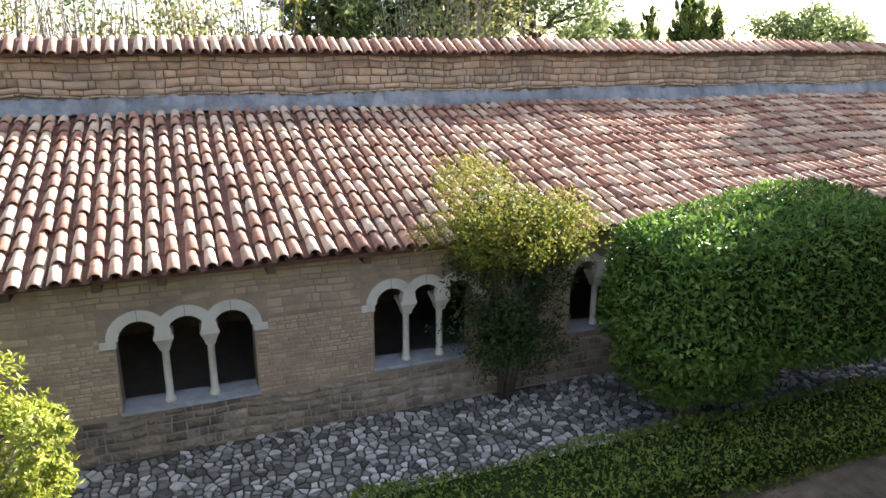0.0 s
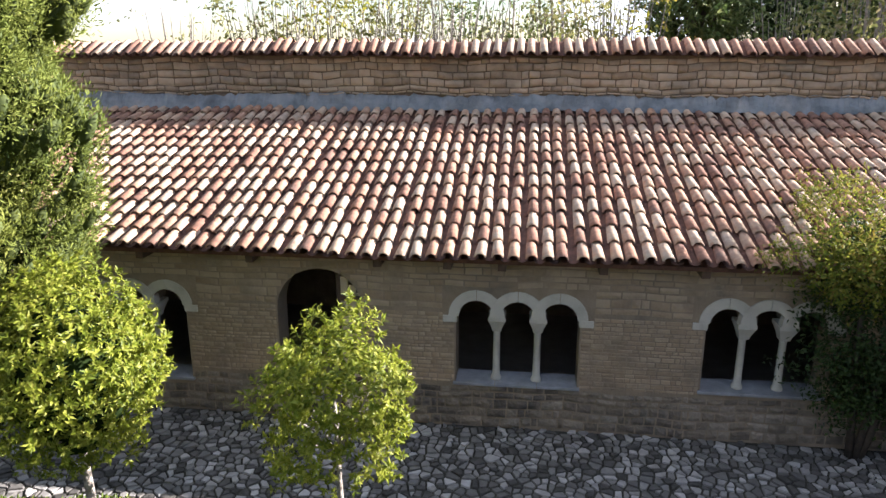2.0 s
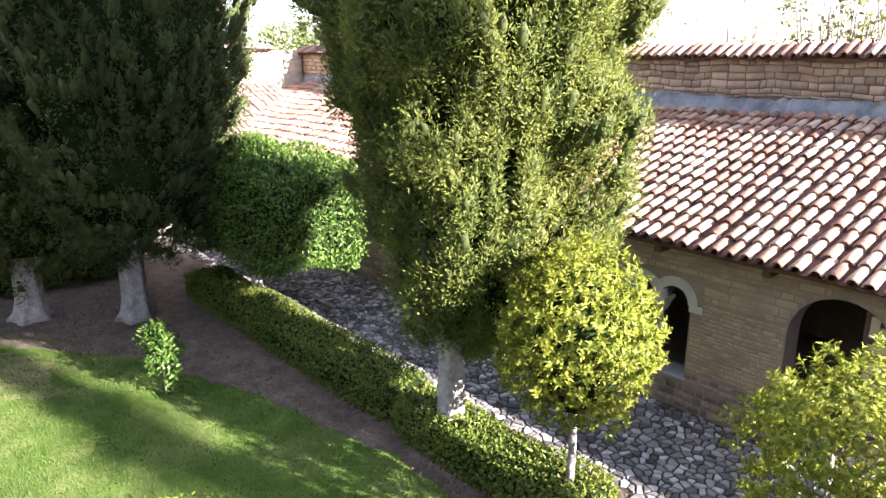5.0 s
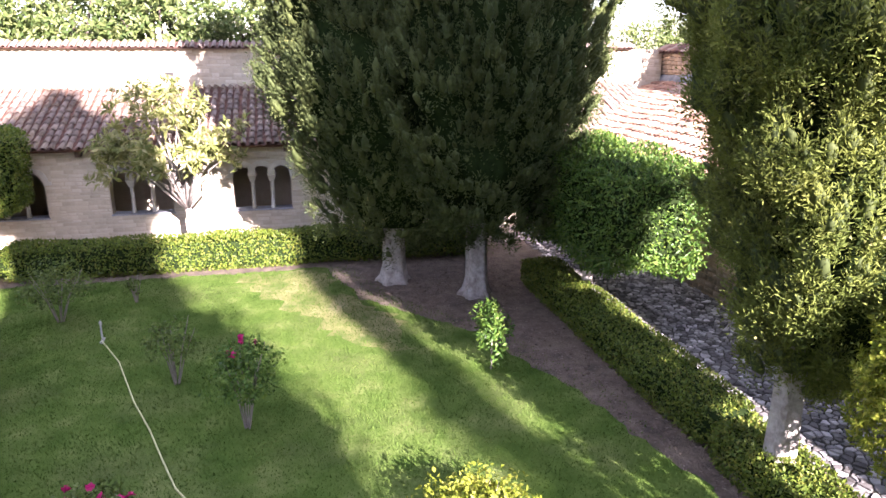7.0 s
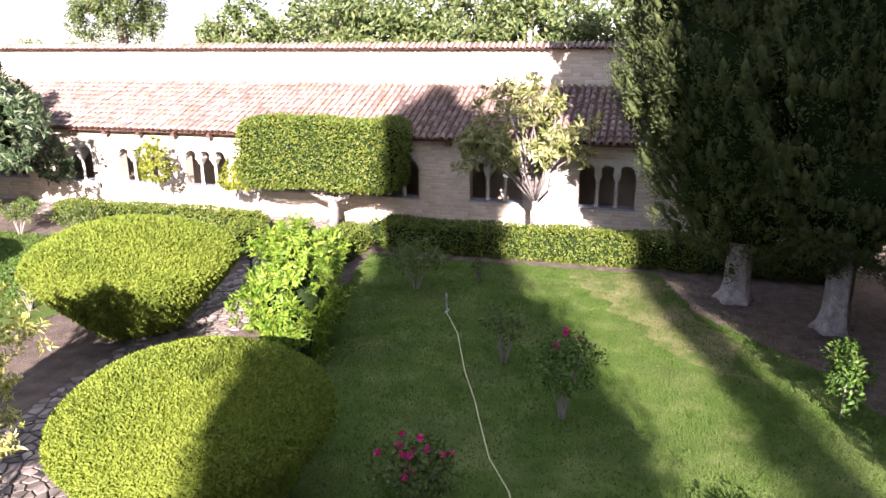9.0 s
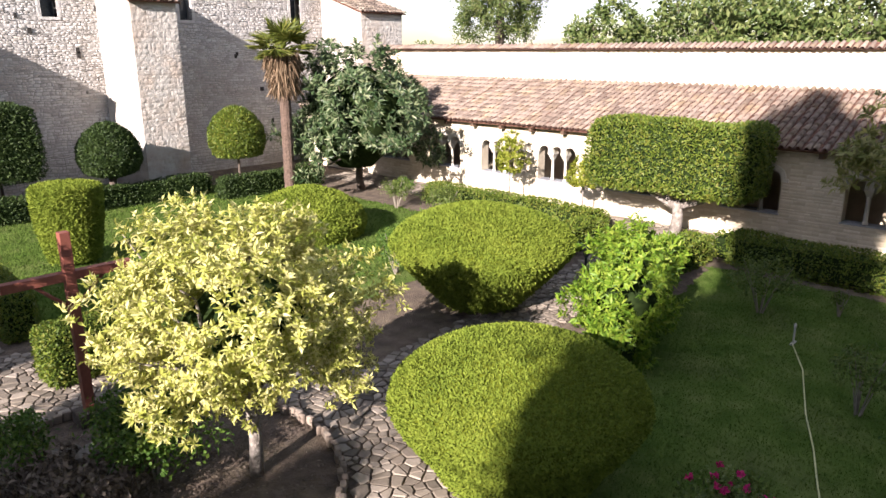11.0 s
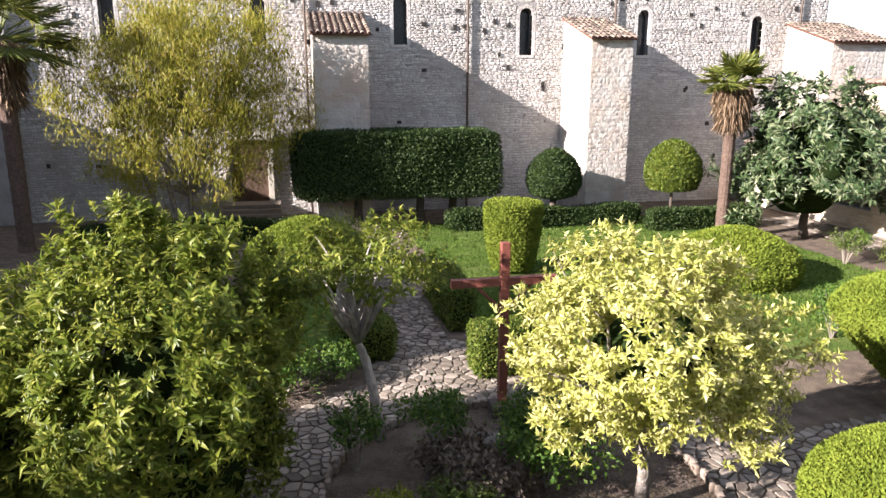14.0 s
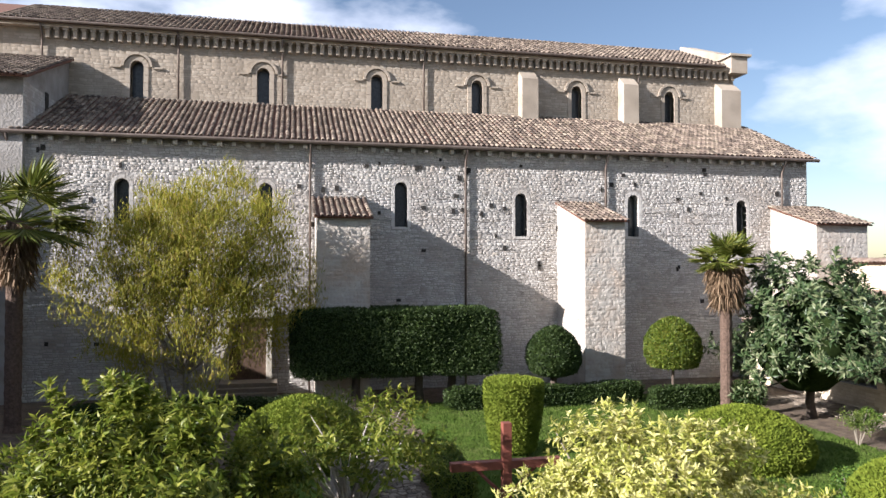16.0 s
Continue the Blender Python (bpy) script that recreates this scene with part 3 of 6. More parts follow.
def wall_mesh(name, W, u0, u1, v0, v1, thick, openings, material, label, category="wall"):
    """A wall with openings through it. W maps (along, up, in) to the world; an opening is (u0, u1, sill, [(u, v) of its head])."""
    vs, fs = [], []

    def quad(*q):
        b = len(vs)
        vs.extend(W(*c) for c in q)
        fs.append((b, b + 1, b + 2, b + 3))

    def sheet(a, b, c0, c1, d0, d1):
        for t in (0.0, thick):
            quad((a, c0, t), (b, d0, t), (b, d1, t), (a, c1, t))

    at_u = u0
    for o0, o1, sill, head in sorted(openings):
        sheet(at_u, o0, v0, v1, v0, v1)
        if sill > v0:
            sheet(o0, o1, v0, sill, v0, sill)
            quad((o0, sill, 0), (o1, sill, 0), (o1, sill, thick), (o0, sill, thick))
        for (a, va), (b, vb) in zip(head, head[1:]):
            if b - a > 1e-6:
                sheet(a, b, va, v1, vb, v1)
            quad((a, va, 0), (b, vb, 0), (b, vb, thick), (a, va, thick))
        for s, h in ((o0, head[0][1]), (o1, head[-1][1])):
            quad((s, sill, 0), (s, h, 0), (s, h, thick), (s, sill, thick))
        at_u = o1
    sheet(at_u, u1, v0, v1, v0, v1)
    quad((u0, v1, 0), (u1, v1, 0), (u1, v1, thick), (u0, v1, thick))
    for s in (u0, u1):
        quad((s, v0, 0), (s, v1, 0), (s, v1, thick), (s, v0, thick))
    ob = mesh_ob(name, vs, fs, material)
    return tagged(ob, label, category, kind="structure")


def arch_head(c, r, spring, n=12, lo=None, hi=None):
    pts = [(c - r * math.cos(math.pi * i / n), spring + r * math.sin(math.pi * i / n)) for i in range(n + 1)]
    if lo is not None:
        pts = [(lo, spring)] + pts + [(hi, spring)]
    return pts


def triple_head(u0, u1, spring):
    w = (u1 - u0) / 3
    r = w * 0.43
    out = []
    for i in range(3):
        out += arch_head(u0 + w * (i + 0.5), r, spring)
    out[0], out[-1] = (u0, spring), (u1, spring)
    return out


def wavy(W, amp, seed=0.0):
    """The same wall with its courses laid by eye, never quite level."""
    return lambda u, v, d: W(u, v + amp * (0.6 * math.sin(u * 1.7 + v * 2.1 + seed) + 0.4 * math.sin(u * 4.3 - v * 3.0 + seed) + 0.3 * math.sin(u * 9.1 + v * 5.0)), d)


def masonry(W, u0, u1, v0, v1, ch, bw, gap, proud, holes, seed, part_range=None, jitter=0.25):
    """Coursed stones over a wall's face: arrays of corners and faces, and the ones to be made singly."""
    g = np.random.default_rng(seed)
    vs, single = [], []
    v = v0
    while v < v1 - 0.02:
        h = min(g.uniform(*ch), v1 - v)
        if v1 - v - h < ch[0] * 0.6:
            h = v1 - v
        spans = [(u0, u1)]
        for a, b, c, d in holes:
            if c < v + h and d > v:
                spans = [s for (p, q) in spans for s in ((p, min(q, a)), (max(p, b), q)) if s[1] - s[0] > 0.03]
        for p, q in spans:
            u = p
            while u < q - 0.02:
                w = min(g.uniform(*bw), q - u)
                if q - u - w < bw[0] * 0.5:
                    w = q - u
                j = gap * jitter * 4
                a, b = u + gap / 2, u + w - gap / 2
                c, d = v + gap / 2, v + h - gap / 2
                if b - a > 0.015 and d - c > 0.01:
                    e = min(0.012 + gap * 0.4, (b - a) * 0.2, (d - c) * 0.25)
                    pr = proud * g.uniform(0.35, 1.3)
                    jj = g.uniform(-j, j, 8) * 0.5
                    q8 = [(a, c, 0), (b, c, 0), (b, d, 0), (a, d, 0),
                          (a + e + abs(jj[0]), c + e + abs(jj[1]) * .5, -pr), (b - e - abs(jj[2]), c + e + abs(jj[3]) * .5, -pr * g.uniform(.8, 1.2)),
                          (b - e - abs(jj[4]), d - e - abs(jj[5]) * .5, -pr), (a + e + abs(jj[6]), d - e - abs(jj[7]) * .5, -pr * g.uniform(.8, 1.2))]
                    if part_range and part_range[0] < u < part_range[1] and part_range[2] < v < part_range[3]:
                        single.append((a, b, c, d, pr))
                    else:
                        vs.append([W(*x) for x in q8])
                u += w
        v += h
    n = len(vs)
    V = np.array(vs, dtype=float).reshape(-1, 3)
    i = np.arange(n, dtype=np.int32)[:, None] * 8
    F = np.concatenate([i + np.array(q) for q in ([4, 5, 6, 7], [0, 1, 5, 4], [1, 2, 6, 5], [2, 3, 7, 6], [3, 0, 4, 7])], 1).reshape(-1, 4)
    return V, F, single


def single_bricks(W, rects, wall, material):
    """Bricks as objects of their own, on one shared mesh, scaled to their size."""
    bm = bmesh.new()
    q = [(0, 0, 0), (1, 0, 0), (1, 1, 0), (0, 1, 0), (.04, .12, -1), (.96, .1, -1), (.97, .9, -1), (.03, .88, -1)]
    o, ex, ey, ez = Vector(W(0, 0, 0)), Vector(W(1, 0, 0)), Vector(W(0, 1, 0)), Vector(W(0, 0, 1))
    vv = [bm.verts.new(c) for c in q]
    for f in ([4, 5, 6, 7], [0, 1, 5, 4], [1, 2, 6, 5], [2, 3, 7, 6], [3, 0, 4, 7]):
        bm.faces.new([vv[k] for k in f])
    me = bpy.data.meshes.new("brick")
    bm.to_mesh(me)
    bm.free()
    me.materials.append(material)
    for a, b, c, d, pr in rects[:300]:
        ob = new("brick", me)
        ob.parent = wall
        m = Matrix(((ex - o), (ey - o), (ez - o))).transposed().to_4x4()
        m = m @ Matrix.Diagonal((b - a, d - c, pr, 1))
        m.translation = W(a, c, 0)
        ob.matrix_basis = m


def tile_template(r0, r1, length, thick, seg=6, up=1.0):
    """A half-round tile from its wide lower end (s = 0) upwards: across, along, out."""
    v = []
    for r, s in ((r0, 0.0), (r1, length), (r0 - thick * 1.5, 0.0)):
        for i in range(seg + 1):
            a = math.pi * i / seg
            v.append((-r * math.cos(a), s, up * r * math.sin(a) * 0.82))
    k = seg + 1
    f = [(i, i + 1, k + i + 1, k + i) for i in range(seg)] + [(2 * k + i, 2 * k + i + 1, i + 1, i) for i in range(seg)]
    return np.array(v), np.array(f, dtype=np.int32)


def tiled_roof(roof, R, u0, u1, slope, pitch, course, seed, material, part_material=None, part_u=None, sag=None, seg=6, rad=None, lift=0.03, step=0.034, label="rows of half-round roof tiles"):
    """Rows of cover tiles and pans over a slope. R maps (along, up the slope, out) to the world."""
    g = np.random.default_rng(seed)
    rad = rad or pitch * 0.385
    tv, tf = tile_template(rad, rad * 0.76, course * 1.2, 0.016, seg)
    pv, pf = tile_template(rad * 0.95, rad * 0.8, course * 1.1, 0.012, 4, -0.7)
    nu, ns = int((u1 - u0) / pitch), max(1, int(round(slope / course)))
    o, eu, es, en = (arr(R(*c)) for c in ((0, 0, 0), (1, 0, 0), (0, 1, 0), (0, 0, 1)))
    eu, es, en = eu - o, es - o, en - o
    cov, pan, singles = [], [], []
    for i in range(nu + 1):
        cu = u0 + (i + 0.5) * pitch
        drift = g.normal(0, 0.012)
        for j in range(ns):
            s = j * course + g.normal(0, 0.010) - 0.03
            a, tilt, b = g.normal(0, 0.022), step / course + g.normal(0, 0.008), cu + drift + g.normal(0, 0.009)
            n0 = lift + 0.014 + g.normal(0, 0.004)
            row = (b, s, n0, a, tilt)
            if part_u and part_u[0] <= cu < part_u[1]:
                singles.append(row)
            else:
                cov.append(row)
            if i < nu:
                pan.append((cu + pitch / 2 + g.normal(0, 0.006), j * course - 0.03 + g.normal(0, 0.01), lift + 0.03, 0.0, 0.0))

    def lay(rows, t, f, name, m):
        rows = np.array(rows)
        ca, sa = np.cos(rows[:, 3])[:, None], np.sin(rows[:, 3])[:, None]
        x = t[:, 0] * ca - t[:, 1] * sa + rows[:, 0:1]
        y = t[:, 0] * sa + t[:, 1] * ca + rows[:, 1:2]
        z = t[:, 2] + rows[:, 2:3] + (course - t[:, 1]) * rows[:, 4:5] * 1.0
        P = o + x[..., None] * eu + y[..., None] * es + z[..., None] * en
        if sag is not None:
            P = P + sag(P)
        F = (np.arange(len(rows), dtype=np.int32)[:, None, None] * len(t) + f).reshape(-1, 4)
        return tagged(array_ob(name, P.reshape(-1, 3), F, m, roof, True, label), kind="stuff")

    lay(cov, tv, tf, "cover_tiles", material)
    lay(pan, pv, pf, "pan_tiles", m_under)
    if singles:
        me = bpy.data.meshes.new("tile")
        me.from_pydata([tuple(c) for c in tv], [], [tuple(int(k) for k in q) for q in tf])
        me.polygons.foreach_set("use_smooth", [True] * len(me.polygons))
        me.materials.append(part_material)
        base = Matrix((Vector(eu), Vector(es), Vector(en))).transposed().to_4x4()
        for b, s, n0, a, tilt in singles[:300]:
            ob = new("tile", me)
            ob.parent = roof
            p = o + b * eu + s * es + (n0 + course * tilt) * en
            if sag is not None:
                p = p + sag(p[None, None])[0, 0]
            m = base @ Euler((-tilt, 0, a)).to_matrix().to_4x4()
            m.translation = p
            ob.matrix_basis = m


def slab(name, pts_low, pts_high, material, label="", category="roof", kind="structure", parent=None):
    """A closed solid between two four-cornered outlines."""
    v = list(pts_low) + list(pts_high)
    f = [(3, 2, 1, 0), (4, 5, 6, 7), (0, 1, 5, 4), (1, 2, 6, 5), (2, 3, 7, 6), (3, 0, 4, 7)]
    ob = mesh_ob(name, v, f, material, parent)
    if label and parent is None:
        tagged(ob, label, category, kind=kind)
    return ob


def voussoirs(W, owner, c, r, spring, depth_r, n, material, proud=0.02, thick=0.12, half_gap=0.012):
    """The light stones of an arch, each of its own."""
    for i in range(n):
        a0, a1 = math.pi * i / n + half_gap, math.pi * (i + 1) / n - half_gap
        vs, k = [], 6
        for d in (-proud, thick):
            for rr in (r, r + depth_r):
                for j in range(k + 1):
                    a = a0 + (a1 - a0) * j / k
                    vs.append(W(c - rr * math.cos(a), spring + rr * math.sin(a), d))
        m = k + 1
        fs = []
        for j in range(k):
            fs += [(j, j + 1, m + j + 1, m + j), (2 * m + j, 3 * m + j, 3 * m + j + 1, 2 * m + j + 1),
                   (j, 2 * m + j, 2 * m + j + 1, j + 1), (m + j, m + j + 1, 3 * m + j + 1, 3 * m + j)]
        fs += [(0, m, 3 * m, 2 * m), (k, 2 * m + k, 3 * m + k, m + k)]
        mesh_ob("arch_stone", vs, fs, material, owner)


def arcade_window(name, W, u0, u1, sill, spring, label):
    """A three-light opening's stonework: arch stones, colonnettes with capitals, springers and sill."""
    base = W((u0 + u1) / 2, sill, 0)
    win = thing(name, *base, label, "arcade window", "arcade windows", "structure")
    off = Vector(base)

    def L(u, v, d):
        return tuple(Vector(W(u, v, d)) - off)

    w = (u1 - u0) / 3
    r = w * 0.43
    for i in range(3):
        voussoirs(L, win, u0 + w * (i + 0.5), r, spring, 0.16, 2, m_white, 0.027 if i == 1 else 0.02, 0.13 if i == 1 else 0.12)
    for i in (1, 2):
        u = u0 + w * i
        x, y, _ = L(u, 0, 0.17)
        z0 = sill - base[2]
        zs = spring - base[2]
        col = part("colonnette", lathe_bm([(0.085, z0 + 0.035), (0.085, z0 + 0.08), (0.068, z0 + 0.11), (0.058, z0 + 0.14), (0.052, zs - 0.30), (0.062, zs - 0.285), (0.062, zs - 0.265)], 12, x, y), m_white, win, "white stone colonnette", True)
        bm = bmesh.new()
        rings = []
        for hw, hd, z in ((0.07, 0.07, zs - 0.265), (0.085, 0.10, zs - 0.19), (0.125, 0.17, zs - 0.07), (0.135, 0.18, zs - 0.065), (0.135, 0.18, zs + 0.0)):
            q = [L(u - hw, z + base[2], 0.17 - hd), L(u + hw, z + base[2], 0.17 - hd), L(u + hw, z + base[2], 0.17 + hd), L(u - hw, z + base[2], 0.17 + hd)]
            rings.append([bm.verts.new(p) for p in q])
        for a, b in zip(rings, rings[1:]):
            for k in range(4):
                bm.faces.new((a[k], a[(k + 1) % 4], b[(k + 1) % 4], b[k]))
        bm.faces.new(rings[0][::-1])
        bm.faces.new(rings[-1])
        part("capital", bm, m_white, col)
    for s, e in ((u0 - 0.2, u0 + 0.02), (u1 - 0.02, u1 + 0.2)):
        a, b = L(s, spring - 0.1, -0.022), L(e, spring + 0.01, 0.1)
        part("springer", box_bm(min(a[0], b[0]), max(a[0], b[0]), min(a[1], b[1]), max(a[1], b[1]), a[2], b[2], 0.008), m_white, win)
    n = 3
    for i in range(n):
        a, b = L(u0 - 0.04 + (u1 - u0 + 0.08) * i / n + 0.004, sill, -0.05), L(u0 - 0.04 + (u1 - u0 + 0.08) * (i + 1) / n - 0.004, sill + 0.045, 0.45)
        part("sill_stone", box_bm(min(a[0], b[0]), max(a[0], b[0]), min(a[1], b[1]), max(a[1], b[1]), a[2], b[2], 0.008), m_sill, win, "grey sill slab")
    return win


# ---- ground ----
ground = mesh_ob("ground", [(-900, -900, 0), (900, -900, 0), (900, 900, 0), (-900, 900, 0)], [(0, 1, 2, 3)], m_soil)
tagged(ground, "dark brown garden soil under the beds", "ground", kind="structure")


def blob_region(name, outline, z, material, label, category, step=0.25, wob=0.18, seed=3):
    """A flat patch with an uneven edge."""
    g = np.random.default_rng(seed)
    pts = []
    for (x0, y0), (x1, y1) in zip(outline, outline[1:] + outline[:1]):
        n = max(1, int(math.hypot(x1 - x0, y1 - y0) / step))
        for i in range(n):
            t = i / n
            pts.append((x0 + (x1 - x0) * t + g.normal(0, wob * 0.4), y0 + (y1 - y0) * t + g.normal(0, wob * 0.4), z))
    bm = bmesh.new()
    top = [bm.verts.new(p) for p in pts]
    bm.faces.new(top)
    bmesh.ops.triangulate(bm, faces=bm.faces[:])
    return tagged(part(name, bm, material, None), label, category, kind="structure")


LAWN = [(-18.7, -7.3), (-18.7, 1.0), (-16.0, 1.7), (-13.2, 3.8), (-10.6, 4.8), (-7.6, 5.4), (-4.0, 5.5), (3.0, 5.4), (3.0, -4.3), (-6.0, -4.3), (-9.0, -4.9), (-10.6, -5.5), (-12.6, -6.4)]
LAWN_BACK = [(-18.0, -24.5), (-18.0, -15.0), (-14.5, -12.7), (-6.4, -12.0), (-4.4, -14.6), (-4.4, -28.6), (-18.0, -28.6)]
LAWN_WEST = [(1.4, -25.5), (1.4, -14.5), (-1.2, -15.6), (-1.2, -25.5)]


def inside(poly, x, y):
    c = np.zeros(len(x), dtype=bool)
    for (x0, y0), (x1, y1) in zip(poly, poly[1:] + poly[:1]):
        hit = ((y0 > y) != (y1 > y)) & (x < (x1 - x0) * (y - y0) / (y1 - y0 + 1e-12) + x0)
        c ^= hit
    return c


for outline, sd in ((LAWN, 3), (LAWN_BACK, 4), (LAWN_WEST, 5)):
    lawn = blob_region("lawn", outline, 0.012, m_lawn, "mown green lawn with worn dry patches", "lawn", seed=sd)

blob_region("dry_patch", [(-18.3, -1.2), (-18.4, 0.7), (-16.4, 1.2), (-14.2, 2.4), (-12.6, 2.2), (-13.2, 1.2), (-15.0, 0.3), (-16.6, -0.9)], 0.016, m_dry, "worn pale dry patch in the lawn", "lawn", wob=0.35, seed=9)


def flagstones(name, test, x0, x1, y0, y1, step, seed, material, label, single_test=None, gap=0.03, z=0.01, height=0.025):
    """Irregular paving: each stone is a cell between its neighbours."""
    g = np.random.default_rng(seed)
    nx, ny = int((x1 - x0) / step) + 1, int((y1 - y0) / step) + 1
    P = np.zeros((nx, ny, 2))
    P[..., 0] = x0 + (np.arange(nx)[:, None] + 0.5) * step + g.uniform(-.42, .42, (nx, ny)) * step
    P[..., 1] = y0 + (np.arange(ny)[None] + 0.5) * step + g.uniform(-.42, .42, (nx, ny)) * step
    keep = g.uniform(0, 1, (nx, ny)) > 0.2
    vs, fs, singles = [], [], []
    for i in range(nx):
        for j in range(ny):
            px, py = P[i, j]
            if not keep[i, j] or not test(px, py):
                continue
            poly = [(px - step, py - step), (px + step, py - step), (px + step, py + step), (px - step, py + step)]
            for a in range(max(0, i - 2), min(nx, i + 3)):
                for b in range(max(0, j - 2), min(ny, j + 3)):
                    if (a == i and b == j) or not keep[a, b]:
                        continue
                    dx, dy = P[a, b, 0] - px, P[a, b, 1] - py
                    dd = math.hypot(dx, dy)
                    if dd > step * 2.8:
                        continue
                    lim = dd / 2 - gap / 2
                    dx, dy = dx / dd, dy / dd
                    out = []
                    for (ax, ay), (bx, by) in zip(poly, poly[1:] + poly[:1]):
                        sa, sb = (ax - px) * dx + (ay - py) * dy - lim, (bx - px) * dx + (by - py) * dy - lim
                        if sa <= 0:
                            out.append((ax, ay))
                        if sa * sb < 0:
                            t = sa / (sa - sb)
                            out.append((ax + (bx - ax) * t, ay + (by - ay) * t))
                    poly = out
                    if len(poly) < 3:
                        break
                if len(poly) < 3:
                    break
            if len(poly) < 3:
                continue
            k, h = len(poly), height * g.uniform(0.6, 1.3)
            cx, cy = sum(p[0] for p in poly) / k, sum(p[1] for p in poly) / k
            tx, ty = g.normal(0, 0.02), g.normal(0, 0.02)
            ring = [[(cx + (p[0] - cx) * q, cy + (p[1] - cy) * q, z + hh + (tx * (p[0] - cx) + ty * (p[1] - cy)) * (hh > 0)) for p in poly] for q, hh in ((1.0, 0.0), (0.97, h * .8), (0.86, h))]
            V = ring[0] + ring[1] + ring[2]
            F = [tuple(2 * k + t for t in range(k))]
            for lo in (0, k):
                F += [(lo + t, lo + (t + 1) % k, lo + k + (t + 1) % k, lo + k + t) for t in range(k)]
            if single_test and single_test(px, py) and len(singles) < 300:
                singles.append((V, F))
            else:
                b = len(vs)
                vs.extend(V)
                fs.extend(tuple(b + t for t in f) for f in F)
    return vs, fs, singles


BED = (-3.0, -8.6, 2.85)


def seg_dist(px, py, ax, ay, bx, by):
    t = max(0.0, min(1.0, ((px - ax) * (bx - ax) + (py - ay) * (by - ay)) / ((bx - ax) ** 2 + (by - ay) ** 2)))
    return math.hypot(px - ax - t * (bx - ax), py - ay - t * (by - ay))


def on_garden_path(x, y):
    d = math.hypot(x - BED[0], y - BED[1])
    if d < BED[2] + 0.08:
        return False
    if d < BED[2] + 1.75:
        return True
    return seg_dist(x, y, -2.6, -12.5, -2.7, -29.0) < 0.72 or seg_dist(x, y, -6.5, -8.3, -20.9, -9.7) < 0.95 or seg_dist(x, y, -2.6, -12.0, -3.0, -13.4) < 1.6


pave_specs = [
    ("pavement_north", lambda x, y: 7.35 < y < 9.98, (-22.0, 17.5, 7.3, 10.2), 0.12, 21, m_flag, m_flag_piece, "uneven grey cobbles along the gallery wall", (lambda x, y: -2.2 < x < 2.6 and y > 7.9)),
    ("pavement_west", lambda x, y: -22.38 < x < -20.25, (-22.6, -20.0, -27.0, 7.3), 0.24, 22, m_flag_warm, None, "pale paving beside the west gallery", None),
    ("garden_path", on_garden_path, (-21.5, 2.5, -29.0, -3.5), 0.165, 23, m_flag_warm, None, "irregular tan flagstones round the circular bed", None),
]
pave_made = []
for nm, test, (a, b, c, d), step, sd, mm, mp, lab, single in pave_specs:
    V, F, S = flagstones(nm, test, a, b, c, d, step, sd, mm, lab, single)
    pv = thing(nm, 0, 0, 0, lab, "pavement", kind="structure")
    tagged(mesh_ob("flagstones", V, F, mm, pv, label="joined irregular flagstones"), kind="stuff")
    pave_made.append((pv, S, mp))
bed_joint = blob_region("path_bedding", [(-22.0, 7.35), (17.5, 7.35), (17.5, 9.99), (-22.0, 9.99)], 0.008, m_joint, "dark mossy bedding between cobbles", "ground", wob=0.0)
wj = blob_region("path_bedding", [(-22.38, -27.0), (-20.25, -27.0), (-20.25, 7.3), (-22.38, 7.3)], 0.008, m_joint, "dark mossy bedding between slabs", "ground", wob=0.0)

# ---- north gallery (wall A) ----
WA = lambda u, v, d: (u, 10.0 + d, v)
A0, A1 = -22.4, 20.4
A_WIN = [(-11.3, -9.4, 0.72, 1.88), (-7.25, -5.4, 0.55, 1.86), (-1.02, 0.87, 0.74, 1.88), (2.70, 4.45, 0.80, 1.93), (6.27, 8.1, 0.92, 1.98), (9.7, 11.5, 0.92, 1.98), (13.2, 15.0, 0.92, 1.98)]
A_OPEN = [(a, b, s, triple_head(a, b, sp)) for a, b, s, sp in A_WIN]
A_OPEN.append((-3.87, -2.46, 0.0, arch_head(-3.165, 0.705, 1.86, 16)))
wall_a = wall_mesh("wall_north", WA, A0, A1, 0.0, 2.98, 0.45, A_OPEN, m_mortar, "buff stone and brick gallery wall with dark arcades")
A_HOLES = [(a - 0.02, b + 0.02, s - 0.02, sp) for a, b, s, sp in A_WIN] + [(a - 0.2, b + 0.2, sp - 0.1, sp + 0.42) for a, b, s, sp in A_WIN] + [(-3.89, -2.44, 0, 1.86)] + [(-3.165 - 0.73 * math.cos(a), -3.165 + 0.73 * math.cos(a), 1.86 + 0.72 * math.sin(a - 0.12), 1.86 + 0.72 * math.sin(a)) for a in [0.12 * q for q in range(1, 13)]]
V, F, S1 = masonry(wavy(WA, 0.03), A0, A1, 0.03, 0.72, (0.06, 0.17), (0.09, 0.34), 0.022, 0.03, A_HOLES, 31, None, 0.6)
tagged(array_ob("footing_stones", V, F, m_foot, wall_a, label="rubble footing stones"), kind="stuff")
V, F, S2 = masonry(wavy(WA, 0.008, 4.0), A0, A1, 0.76, 1.94, (0.045, 0.09), (0.07, 0.24), 0.014, 0.011, A_HOLES, 32, (0.9, 2.72, 0.7, 1.95))
tagged(array_ob("wall_bricks", V, F, m_stone, wall_a, label="coursed buff bricks"), kind="stuff")
V, F, S3 = masonry(wavy(WA, 0.022, 1.0), A0, A1, 1.98, 2.92, (0.06, 0.17), (0.12, 0.45), 0.022, 0.016, A_HOLES, 33)
